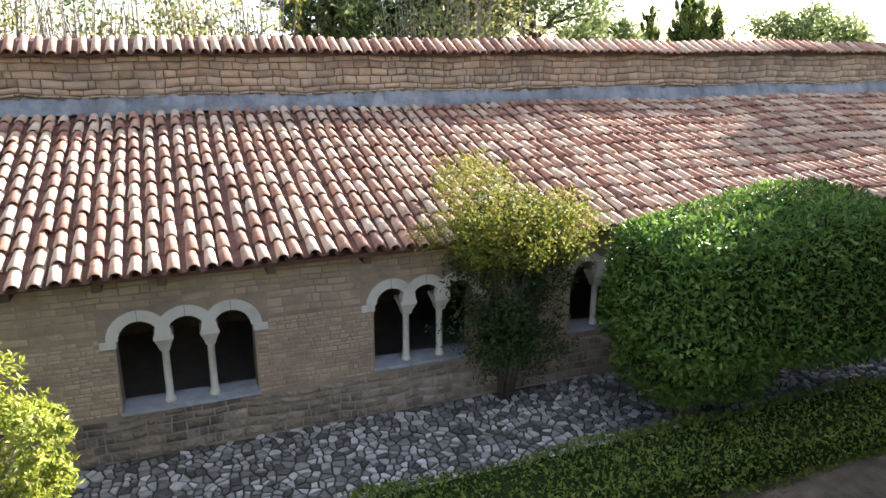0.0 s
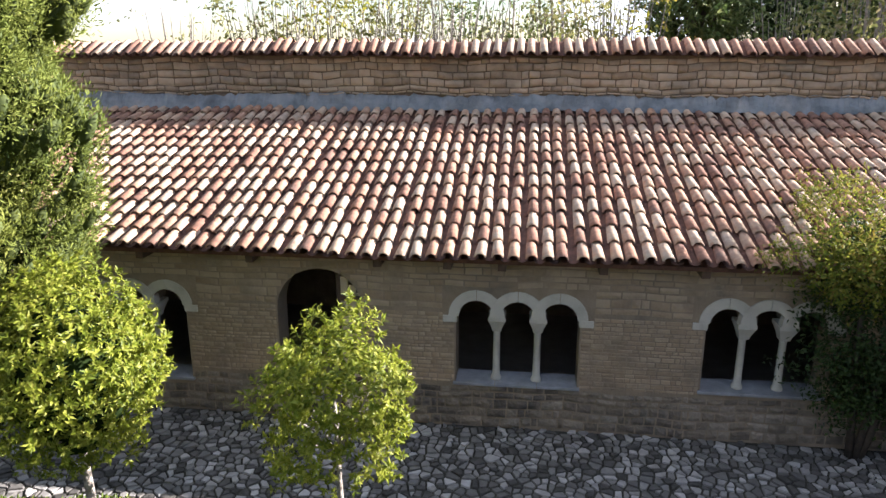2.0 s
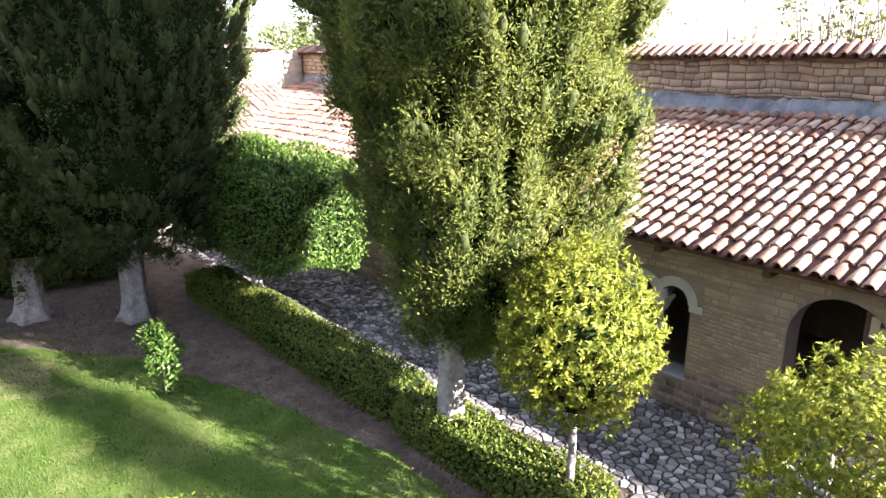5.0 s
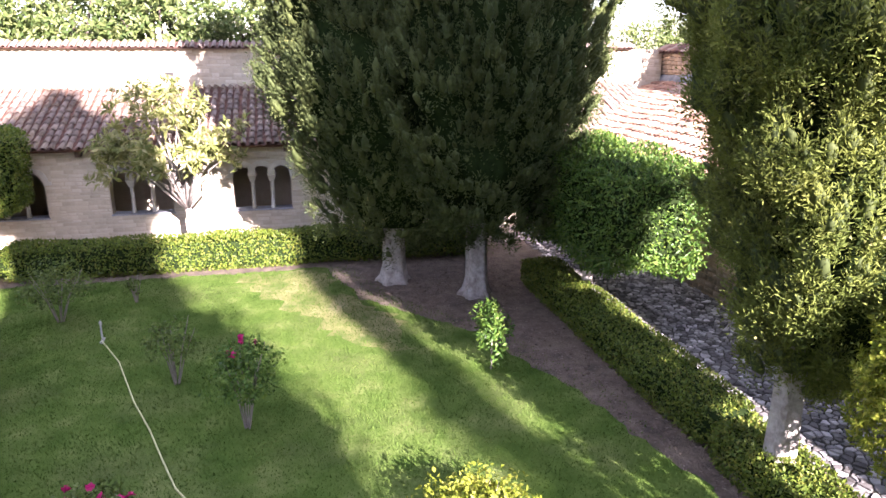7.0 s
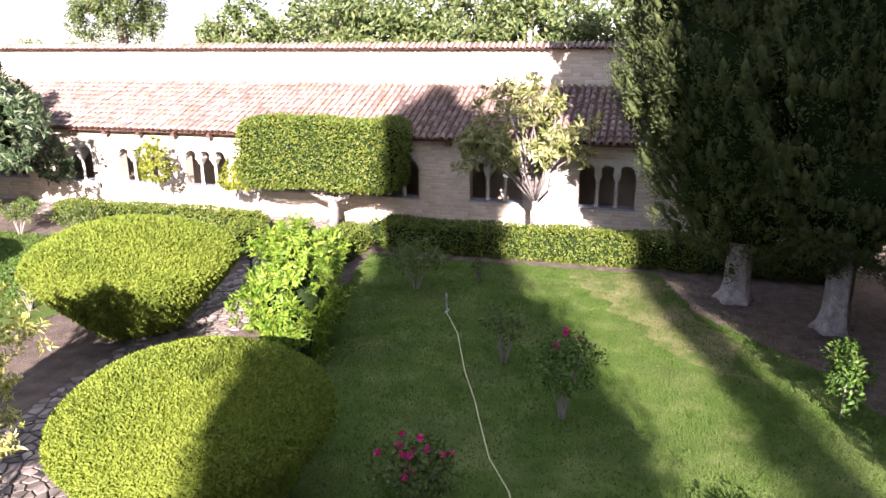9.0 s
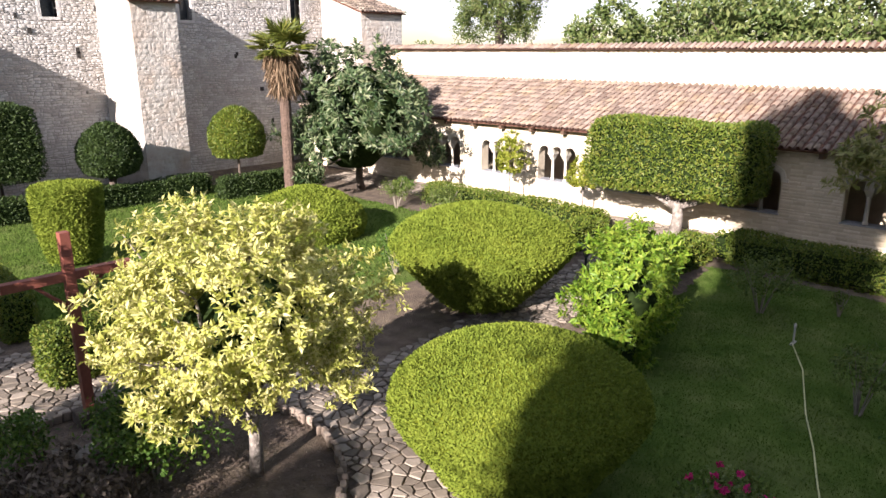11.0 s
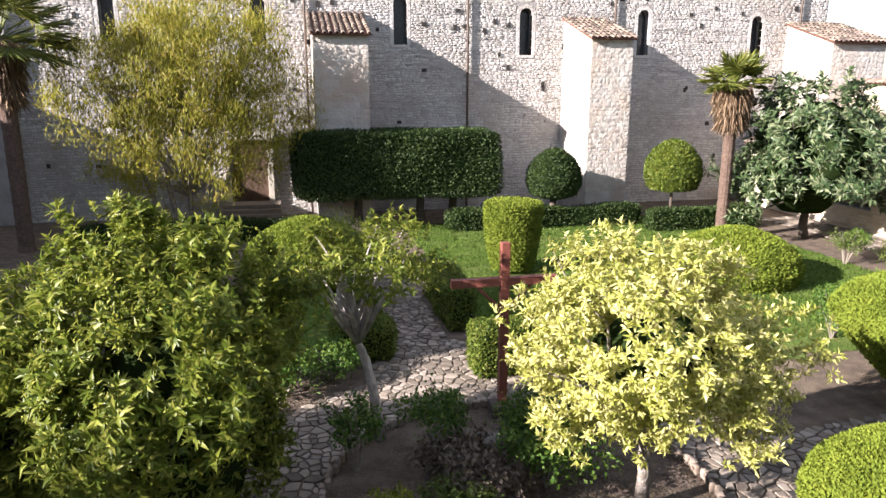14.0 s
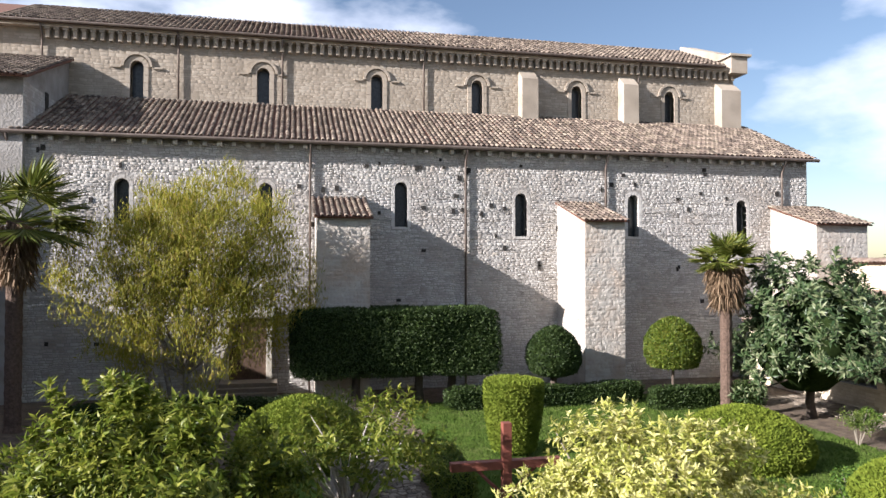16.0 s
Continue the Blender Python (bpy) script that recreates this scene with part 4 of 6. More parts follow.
tagged(array_ob("rubble_stones", V, F, m_stone, wall_a, label="rubble stones under the eaves"), kind="stuff")
for a, b, s, sp in A_WIN:
    arcade_window("window_north", WA, a, b, s, sp, "three-light arcade with white stone arches and colonnettes")
# inside of the gallery
slab("floor_north", [(A0 - 3.6, 10.45, -0.1), (A1, 10.45, -0.1), (A1, 15.0, -0.1), (A0 - 3.6, 15.0, -0.1)], [(A0 - 3.6, 10.45, 0.04), (A1, 10.45, 0.04), (A1, 15.0, 0.04), (A0 - 3.6, 15.0, 0.04)], m_inside, "dim gallery floor", "floor")
WA2 = lambda u, v, d: (u, 15.0 + d, v)
wall_a2 = wall_mesh("wall_north_back", WA2, A0 - 4.0, A1, 0.0, 5.71, 0.55, [], m_joint_up, "upper rubble wall above the gallery roof")
V, F, S = masonry(wavy(WA2, 0.04, 2.0), A0 - 4.0, A1, 4.90, 5.66, (0.06, 0.17), (0.12, 0.42), 0.02, 0.05, [], 34, None, 0.35)
tagged(array_ob("rubble_stones", V, F, m_stone_up, wall_a2, label="thin buff rubble courses"), kind="stuff")
def rough_band(x0, x1, y0, y1, z0, z1, seed):
    """A trowelled cement fillet with a ragged upper and lower edge."""
    g = np.random.default_rng(seed)
    vs, fs = [], []
    n = int((x1 - x0) / 0.09)
    for i in range(n + 1):
        x = x0 + (x1 - x0) * i / n
        lo, hi = z0 + 0.02 * math.sin(x * 2.1) + g.normal(0, 0.016), z1 + 0.03 * math.sin(x * 1.3 + 1) + g.normal(0, 0.022)
        b = g.normal(0, 0.008)
        vs += [(x, y0 - 0.05 + b, lo), (x, y0 + b, lo * 0.55 + hi * 0.45), (x, y1 - 0.02 + b, hi), (x, y1, hi + 0.012), (x, y1, lo - 0.05)]
    for i in range(n):
        for k in range(4):
            a = i * 5 + k
            fs.append((a, a + 5, a + 6, a + 1))
    return mesh_ob("flashing_trim", vs, fs, m_lead)


tagged(rough_band(A0 - 4.0, A1, 14.88, 15.0, 4.585, 4.90, 61), "grey cement flashing along the wall foot", "flashing", kind="structure")
sl = Vector((0, 5.42, 1.68))
slA = sl.length
sl.normalize()
nA = Vector((0, -sl.z, sl.y))
RA = lambda u, s, n: (u, 9.58 + sl.y * s + nA.y * n, 2.90 + sl.z * s + nA.z * n)
roof_a = slab("roof_north", [RA(A0 - 3.9, 0.06, -0.09), RA(A1 + 0.2, 0.06, -0.09), RA(A1 + 0.2, slA, -0.09), RA(A0 - 3.9, slA, -0.09)], [RA(A0 - 3.9, 0.06, -0.02), RA(A1 + 0.2, 0.06, -0.02), RA(A1 + 0.2, slA, -0.02), RA(A0 - 3.9, slA, -0.02)], m_under, "red and cream weathered tile roof of the gallery", "roof")


def sag_a(P):
    d = np.zeros_like(P)
    d[..., 2] = 0.02 * np.sin(P[..., 0] * 0.9) + 0.014 * np.sin(P[..., 0] * 2.3 + P[..., 1])
    d[..., 1] = 0.02 * np.sin(P[..., 0] * 0.55)
    return d


tiled_roof(roof_a, RA, A0 - 3.7, A1 + 0.2, slA, 0.237, 0.4365, 41, m_tile, m_tile_piece, (-3.0, 2.4), sag_a)
# timber ends under the eaves
for i, u in enumerate([-21.0, -19.0, -17.0, -15.0, -13.0, -11.0, -9.1, -7.6, -5.9, -4.14, -2.17, -1.12, -0.32, 1.13, 2.54, 4.1, 5.7, 7.3, 9.0, 11.0, 13.0, 15.0]):
    part("rafter_end", box_bm(u - 0.06, u + 0.06, 9.68, 10.0, 2.72, 2.86, 0.01), m_wood, wall_a, "dark timber rafter end")
# coping of the upper wall
cap_a = mesh_ob("coping_north", [(A0 - 4, 14.82, 5.71), (A1, 14.82, 5.71), (A1, 15.3, 5.99), (A0 - 4, 15.3, 5.99), (A0 - 4, 15.78, 5.71), (A1, 15.78, 5.71)], [(0, 1, 2, 3), (3, 2, 5, 4), (0, 4, 5, 1), (0, 3, 4), (1, 5, 2)], m_under)
tagged(cap_a, "two-sided tile coping on the upper wall", "coping", kind="structure")
c1 = Vector((0, 0.45, 0.26)).normalized()
RCA = lambda u, s, n: (u, 14.80 + c1.y * s - c1.z * n, 5.71 + c1.z * s + c1.y * n)
tiled_roof(cap_a, RCA, A0 - 4, A1, 0.54, 0.237, 0.50, 42, m_tile, m_tile_piece, (-12.0, 15.0), sag_a, lift=0.01, label="short coping tiles")
c2 = Vector((0, -0.46, 0.26)).normalized()
RCA2 = lambda u, s, n: (u, 15.80 + c2.y * s + c2.z * n, 5.71 + c2.z * s - c2.y * n)
tiled_roof(cap_a, RCA2, A0 - 4, A1, 0.54, 0.237, 0.50, 43, m_tile, None, None, sag_a, lift=0.01, label="short coping tiles")
# plank leaf in the north doorway, standing in for the sunlit patch beyond
door = thing("door_leaf", -2.74, 10.16, 0.0, "plank leaf in the archway, pale to stand for sunlight beyond", "door")
for i in range(3):
    part("plank", box_bm(-0.13 + i * 0.125, -0.01 + i * 0.125, 0.0, 0.035, 0.05, 2.38 - 0.13 * i, 0.005), m_board, door)
for z in (0.6, 2.0):
    part("ledge", box_bm(-0.15, 0.26, -0.03, 0.0, z, z + 0.08, 0.004), m_wood, door)
part("stile", box_bm(-0.19, -0.13, -0.02, 0.05, 0.02, 2.48, 0.004), m_wood, door)

# ---- west gallery (wall B) ----
WB = lambda u, v, d: (-22.4 - d, u, v)
B0, B1 = -31.0, 9.99
B_WIN = [(-25.0, -23.2, 0.92, 2.02), (-21.85, -20.05, 0.92, 2.02), (-18.85, -17.15, 0.93, 2.02), (-15.95, -14.2, 0.93, 2.04), (-12.85, -11.1, 0.93, 2.04), (-8.65, -6.88, 0.93, 2.06), (-5.12, -3.35, 0.95, 2.06), (-1.55, 0.22, 0.92, 2.08), (3.2, 5.0, 0.92, 2.08)]
wall_b = wall_mesh("wall_west", WB, B0, B1, 0.0, 3.02, 0.45, [(a, b, s, triple_head(a, b, sp)) for a, b, s, sp in B_WIN], m_gold_mortar, "sunlit pale stone gallery wall with arcades")
B_HOLES = [(a - 0.02, b + 0.02, s - 0.02, sp) for a, b, s, sp in B_WIN] + [(a - 0.2, b + 0.2, sp - 0.1, sp + 0.42) for a, b, s, sp in B_WIN]
V, F, S = masonry(WB, B0, B1, 0.0, 3.0, (0.07, 0.14), (0.18, 0.5), 0.02, 0.014, B_HOLES, 35)
tagged(array_ob("wall_stones", V, F, m_gold, wall_b, label="coursed pale stones"), kind="stuff")
for a, b, s, sp in B_WIN:
    arcade_window("window_west", WB, a, b, s, sp, "three-light stone arcade in the sunlit wall")
slab("floor_west", [(-26.0, B0, -0.1), (-22.85, B0, -0.1), (-22.85, 10.45, -0.1), (-26.0, 10.45, -0.1)], [(-26.0, B0, 0.04), (-22.85, B0, 0.04), (-22.85, 10.45, 0.04), (-26.0, 10.45, 0.04)], m_inside, "dim gallery floor", "floor")
WB2 = lambda u, v, d: (-26.0 - d, u, v)
wall_b2 = wall_mesh("wall_west_back", WB2, B0, 14.9, 0.0, 5.86, 0.55, [], m_gold_mortar, "bright upper wall above the west gallery roof")
V, F, S = masonry(WB2, B0, 14.9, 4.6, 5.86, (0.07, 0.15), (0.2, 0.5), 0.02, 0.012, [(-3.75, -3.45, 4.92, 5.08)], 36)
tagged(array_ob("wall_stones", V, F, m_gold, wall_b2, label="pale coursed stones"), kind="stuff")
# dark box on the wall face; the hole's shade is only colour
part("putlog_hole", box_bm(-26.01, -25.992, -3.75, -3.45, 4.92, 5.08), m_hole_shade, wall_b2)
slb = Vector((-4.1, 0, 1.55))
slB = slb.length
slb.normalize()
RB = lambda u, s, n: (-21.92 + slb.x * s + slb.z * n, u, 3.02 + slb.z * s - slb.x * n)
roof_b = slab("roof_west", [RB(B0, 0.06, -0.09), RB(10.2, 0.06, -0.09), RB(13.5, slB, -0.09), RB(B0, slB, -0.09)], [RB(B0, 0.06, -0.02), RB(10.2, 0.06, -0.02), RB(13.5, slB, -0.02), RB(B0, slB, -0.02)], m_under, "pale pinkish tile roof with orange lichen", "roof")
tiled_roof(roof_b, RB, B0, 13.4, slB, 0.24, 0.40, 44, m_tile_b, seg=4)
for u in np.arange(-28.0, 9.5, 1.48):
    part("rafter_end", box_bm(-22.4, -22.06, u - 0.07, u + 0.07, 2.8, 2.95, 0.01), m_wood, wall_b, "dark timber rafter end")
cap_b = mesh_ob("coping_west", [(-25.8, B0, 5.86), (-25.8, 13.5, 5.86), (-26.27, 13.5, 6.08), (-26.27, B0, 6.08), (-26.75, B0, 5.86), (-26.75, 13.5, 5.86)], [(0, 1, 2, 3), (3, 2, 5, 4), (0, 4, 5, 1), (0, 3, 4), (1, 5, 2)], m_under)
tagged(cap_b, "two-sided tile coping on the west wall", "coping", kind="structure")
c3 = Vector((-0.47, 0, 0.22)).normalized()
RCB = lambda u, s, n: (-25.78 + c3.x * s + c3.z * n, u, 5.86 + c3.z * s - c3.x * n)
tiled_roof(cap_b, RCB, B0, 13.5, 0.52, 0.22, 0.46, 45, m_tile_b, lift=0.01, seg=4, label="short coping tiles")

# ---- unseen east wall and blocks, added to close the court and shade it ----
wall_e = wall_mesh("wall_east", lambda u, v, d: (20.65 + d, u, v), -8.2, 15.5, 0.0, 4.6, 0.5, [], m_mortar, "plain wall added to close the unseen east side")
# out of view, its height set by the shade at the church foot
slab("east_range", [(18.0, -31.9, 0), (26.0, -31.9, 0), (26.0, -11.1, 0), (18.0, -11.1, 0)], [(18.0, -31.9, 8.3), (26.0, -31.9, 8.3), (26.0, -11.1, 8.3), (18.0, -11.1, 8.3)], m_mortar, "unseen plain block added to shade the church foot", "building")
# added out of view only to throw shade on the paved path
slab("east_range_high", [(18.0, -11.0, 0), (26.0, -11.0, 0), (26.0, -8.3, 0), (18.0, -8.3, 0)], [(18.0, -11.0, 12.2), (26.0, -11.0, 12.2), (26.0, -8.3, 12.2), (18.0, -8.3, 12.2)], m_mortar, "unseen narrow block added to shade the church path", "building")

# ---- church ----
CY = -32.3
WC = lambda u, v, d: (u, CY - d, v)
C0, C1 = -26.9, 24.0
C_WIN = [(1.18, 7.45, 9.45), (-4.98, 7.55, 9.65), (-10.87, 7.15, 9.25), (-16.8, 7.2, 9.3), (-22.95, 7.0, 9.15), (7.2, 7.5, 9.5)]
c_open = [(c - 0.3, c + 0.3, z0, arch_head(c, 0.3, z1 - 0.3, 10)) for c, z0, z1 in C_WIN]
church_wall = wall_mesh("church_wall", WC, C0, C1, 0.0, 11.3, 0.9, c_open, m_church_mortar, "tall grey rubble church aisle wall with narrow windows", "church wall")
pier_x = [(-3.17, -1.01), (-14.67, -12.74), (-27.56, -24.67)]
c_holes = [(c - 0.48, c + 0.48, z0 - 0.12, z1 + 0.18) for c, z0, z1 in C_WIN]
V, F, S = masonry(wavy(WC, 0.05, 3.0), C0, 13.0, 0.0, 11.15, (0.06, 0.15), (0.08, 0.36), 0.024, 0.026, c_holes, 51, None, 1.1)
tagged(array_ob("wall_stones", V, F, m_church, church_wall, label="coursed grey rubble stones"), kind="stuff")
for c, z0, z1 in C_WIN:
    win = thing("window_church", c, CY, z0, "narrow round-headed church window in a pale splay", "church window", "aisle windows", "structure")
    voussoirs(lambda u, v, d, c=c, z0=z0: (u - c, -d, v - z0), win, c, 0.3, z1 - 0.3, 0.17, 5, m_church, 0.014, 0.3)
    part("pane", box_bm(-0.3, 0.3, -0.5, -0.46, 0, z1 - z0), m_glass, win)
    for s in (-0.47, 0.3):
        for k in range(5):
            h = (z1 - 0.3 - z0) / 5
            part("jamb_stone", box_bm(s, s + 0.17, -0.3, 0.014, k * h + 0.006, (k + 1) * h - 0.006, 0.01), m_church, win)
    part("window_sill", box_bm(-0.42, 0.42, -0.4, 0.03, -0.12, 0.0, 0.01), m_church, win)
rc = random.Random(5)
# putlog holes as dark boxes on the face, their unlit depth painted
for k in range(92):
    u, v = rc.uniform(-26, 11), rc.choice([2.2, 4.0, 5.6, 6.6, 7.4, 8.4, 9.3, 9.9, 10.4, 10.5]) + rc.uniform(-.25, .25)
    hw, hh = rc.uniform(0.05, 0.11), rc.uniform(0.06, 0.13)
    if any(abs(u - c) < 0.8 and z0 - .4 < v < z1 + .4 for c, z0, z1 in C_WIN):
        continue
    part("putlog_hole", box_bm(u - hw, u + hw, CY - 0.1, CY + 0.052, v - hh, v + hh), m_hole_shade, church_wall)
# piers with tile caps
for x0, x1 in pier_x:
    WPf = lambda u, v, d: (u, -29.0 - d, v)
    pier = slab("pier", [(x0, CY, 0), (x1, CY, 0), (x1, -29.0, 0), (x0, -29.0, 0)], [(x0, CY, 8.72), (x1, CY, 8.72), (x1, -29.0, 7.7), (x0, -29.0, 7.7)], m_pier, "massive stone buttress pier with sloping tile cap", "buttress", "structure")
    tagged(pier, group="buttresses")
    V, F, S = masonry(wavy(WPf, 0.04), x0, x1, 0.0, 7.55, (0.07, 0.26), (0.1, 0.6), 0.012, 0.007, [], 52, None, 0.6)
    tagged(array_ob("wall_stones", V, F, m_pier, pier), kind="stuff")
    WPs = lambda u, v, d, x1=x1: (x1 - d, u, v)
    V, F, S = masonry(wavy(WPs, 0.04), CY, -29.0, 0.0, 7.55, (0.07, 0.26), (0.1, 0.6), 0.012, 0.007, [], 53, None, 0.6)
    tagged(array_ob("wall_stones", V, F, m_pier, pier), kind="stuff")
    ps = Vector((0, -3.5, 1.1))
    pl = ps.length
    ps.normalize()
    RP = lambda u, s, n, ps=ps: (u, -28.8 + ps.y * s + ps.z * n, 7.68 + ps.z * s - ps.y * n)
    cap = slab("cap", [RP(x0 - .12, 0, 0), RP(x1 + .12, 0, 0), RP(x1 + .12, pl, 0), RP(x0 - .12, pl, 0)], [RP(x0 - .12, 0, 0.06), RP(x1 + .12, 0, 0.06), RP(x1 + .12, pl, 0.06), RP(x0 - .12, pl, 0.06)], m_under, parent=pier)
    tiled_roof(cap, RP, x0 - 0.15, x1 + 0.1, pl, 0.25, 0.42, 54, m_tile_c, seg=4, lift=0.06)
# aisle roof
cs = Vector((0, -5.95, 2.85))
csl = cs.length
cs.normalize()
RC = lambda u, s, n: (u, -31.95 + cs.y * s + cs.z * n, 11.36 + cs.z * s - cs.y * n)
roof_c = slab("church_roof_low", [RC(C0 - .3, 0, -.12), RC(C1, 0, -.12), RC(C1, csl, -.12), RC(C0 - .3, csl, -.12)], [RC(C0 - .3, 0, 0), RC(C1, 0, 0), RC(C1, csl, 0), RC(C0 - .3, csl, 0)], m_under, "brown lichened tile roof over the church aisle", "roof")
tiled_roof(roof_c, RC, C0 - 0.3, 11.4, csl, 0.26, 0.44, 55, m_tile_c, seg=4)
part("gutter", tube_bm([(C0 - .4, -31.85, 11.3), (C1, -31.85, 11.3)], [0.09, 0.09], 8), m_pipe, roof_c, "brown half-round gutter")
for k in range(70):
    u = C0 + 0.3 + k * 0.62
    if u < 13:
        part("corbel", box_bm(u - 0.09, u + 0.09, -32.3, -32.08, 11.02, 11.22), m_church, church_wall)
slab("church_end_wall", [(C0, -48.0, 0), (C0 + .8, -48.0, 0), (C0 + .8, CY - .9, 0), (C0, CY - .9, 0)], [(C0, -48.0, 13.5), (C0 + .8, -48.0, 13.5), (C0 + .8, CY - .9, 11.5), (C0, CY - .9, 11.5)], m_church_mortar, "end wall of the church", "church wall")
# nave wall above
NY = -38.0
WN = lambda u, v, d: (u, NY - d, v)
N_WIN = [7.8, 1.54, -4.5, -10.18, -16.19, -22.15]
nz0, nz1 = 14.25, 16.2
n_open = [(c - 0.32, c + 0.32, nz0, arch_head(c, 0.32, nz1 - 0.32, 10)) for c in N_WIN]
nave = wall_mesh("nave_wall", WN, -26.5, C1, 10.5, 18.0, 0.9, n_open, m_clere_mortar, "tan upper nave wall with arched windows and corbel table", "church wall")
V, F, S = masonry(wavy(WN, 0.03), -26.5, 14.0, 13.8, 17.25, (0.1, 0.2), (0.16, 0.48), 0.022, 0.008, [(c - 0.55, c + 0.55, nz0 - .1, nz1 + .25) for c in N_WIN], 56)
tagged(array_ob("wall_stones", V, F, m_clere, nave, label="coursed tan stones"), kind="stuff")
for c in N_WIN:
    win = thing("window_nave", c, NY, nz0, "arched nave window under a projecting stone hood", "church window", "nave windows", "structure")
    loc = lambda u, v, d, c=c: (u - c, -d, v - nz0)
    voussoirs(loc, win, c, 0.32, nz1 - 0.32, 0.24, 7, m_clere, 0.05, 0.25)
    voussoirs(loc, win, c, 0.62, nz1 - 0.32, 0.13, 9, m_clere, 0.12, 0.1, 0.004)
    part("pane", box_bm(-0.32, 0.32, -0.5, -0.46, 0, nz1 - nz0), m_glass, win)
    for s in (-0.56, 0.32):
        for k in range(4):
            h = (nz1 - 0.32 - nz0) / 4
            part("jamb_stone", box_bm(s, s + 0.24, -0.3, 0.05, k * h + 0.006, (k + 1) * h - 0.006, 0.01), m_clere, win)
    for s in (-1.25, 0.75):
        part("string_course", box_bm(s, s + 0.5, -0.02, 0.09, nz1 - 0.40 - nz0, nz1 - 0.30 - nz0, 0.01), m_clere, win)
for k in range(92):
    u = -26.3 + k * 0.42
    if u > 12:
        break
    bm = box_bm(u - 0.1, u + 0.1, NY, NY + 0.28, 17.05, 17.45, 0.03)
    box_bm(u - 0.13, u + 0.13, NY, NY + 0.33, 17.45, 17.55, 0.0, bm)
    part("corbel", bm, m_clere, nave)
part("cornice", box_bm(-26.9, C1, NY, NY + 0.38, 17.56, 17.75, 0.02), m_clere, nave)
for c, w in ((-13.1, 0.95), (-19.3, 0.95), (-25.85, 1.3)):
    slab("pier_high", [(c - w / 2, NY, 13.0), (c + w / 2, NY, 13.0), (c + w / 2, NY + .75, 13.0), (c - w / 2, NY + .75, 13.0)], [(c - w / 2, NY, 16.9), (c + w / 2, NY, 16.9), (c + w / 2, NY + .75, 16.3), (c - w / 2, NY + .75, 16.3)], m_clere, "slim upper buttress of tan stone", "buttress")
ns = Vector((0, -5.4, 2.5))
nsl = ns.length
ns.normalize()
RN = lambda u, s, n: (u, -37.5 + ns.y * s + ns.z * n, 17.82 + ns.z * s - ns.y * n)
roof_n = slab("church_roof_high", [RN(-25.6, 0, -.1), RN(C1, 0, -.1), RN(C1, nsl, -.1), RN(-25.6, nsl, -.1)], [RN(-25.6, 0, 0), RN(C1, 0, 0), RN(C1, nsl, 0), RN(-25.6, nsl, 0)], m_under, "low brown tile roof over the nave", "roof")
tiled_roof(roof_n, RN, -25.6, 14.0, nsl, 0.28, 0.45, 57, m_tile_c, seg=4)
part("gutter", tube_bm([(-25.6, -37.4, 17.78), (C1, -37.4, 17.78)], [0.08, 0.08], 8), m_pipe, roof_n, "brown half-round gutter")
slab("gable_north_end", [(-27.0, -43.0, 17.4), (-25.9, -43.0, 17.4), (-25.9, -37.3, 17.4), (-27.0, -37.3, 17.4)], [(-27.0, -43.0, 20.7), (-25.9, -43.0, 20.7), (-25.9, -37.3, 18.4), (-27.0, -37.3, 18.4)], m_clere, "stepped end gable of the nave", "gable")
part("cornice", box_bm(-27.2, -25.75, -38.6, -37.15, 18.4, 18.55, 0.02), m_clere, nave)
# rain pipes
for u in (-0.79, -8.07, -15.26, -25.3, 11.6):
    pipe = part("rain_pipe", tube_bm([(u, -31.85, 11.25), (u, -32.05, 10.9), (u, -32.18, 10.6), (u, -32.18, 0.0)], [0.055] * 4, 8), m_pipe, None, smooth=True)
    tagged(pipe, "brown metal rain pipe on the church wall", "rain pipe", "rain pipes")
for u in (12.2, 5.78, 0.55, -7.1, -20.08):
    pipe = part("rain_pipe", tube_bm([(u, -37.5, 17.7), (u, -37.75, 17.3), (u, -37.88, 16.9), (u, -37.88, 14.2)], [0.05] * 4, 8), m_pipe, None, smooth=True)
    tagged(pipe, "brown metal rain pipe on the nave wall", "rain pipe", "rain pipes")
# block at the east end of the aisle
blk = slab("church_block", [(11.0, -38.0, 0), (24.0, -38.0, 0), (24.0, -32.0, 0), (11.0, -32.0, 0)], [(11.0, -38.0, 16.0), (24.0, -38.0, 16.0), (24.0, -32.0, 13.6), (11.0, -32.0, 13.6)], m_church_mortar, "grey stone block rising over the aisle roof", "church wall")
bs = Vector((0, -6.2, 2.45))
bl = bs.length
bs.normalize()
RBk = lambda u, s, n: (u, -31.6 + bs.y * s + bs.z * n, 13.5 + bs.z * s - bs.y * n)
cap = slab("roof", [RBk(10.7, 0, 0), RBk(24, 0, 0), RBk(24, bl, 0), RBk(10.7, bl, 0)], [RBk(10.7, 0, .1), RBk(24, 0, .1), RBk(24, bl, .1), RBk(10.7, bl, .1)], m_under, parent=blk)
tiled_roof(cap, RBk, 10.7, 15.0, bl, 0.28, 0.45, 58, m_tile_c, seg=4, lift=0.1)
WBk = lambda u, v, d: (11.0 + d, u, v)
V, F, S = masonry(WBk, -38.0, -32.0, 11.0, 13.5, (0.1, 0.2), (0.16, 0.45), 0.022, 0.01, [], 59)
tagged(array_ob("wall_stones", V, F, m_church, blk), kind="stuff")
# slit shown by a dark slab, its inner shade painted on
part("slit_window", box_bm(10.96, 11.02, -35.0, -34.6, 12.4, 13.6), m_hole_shade, blk)


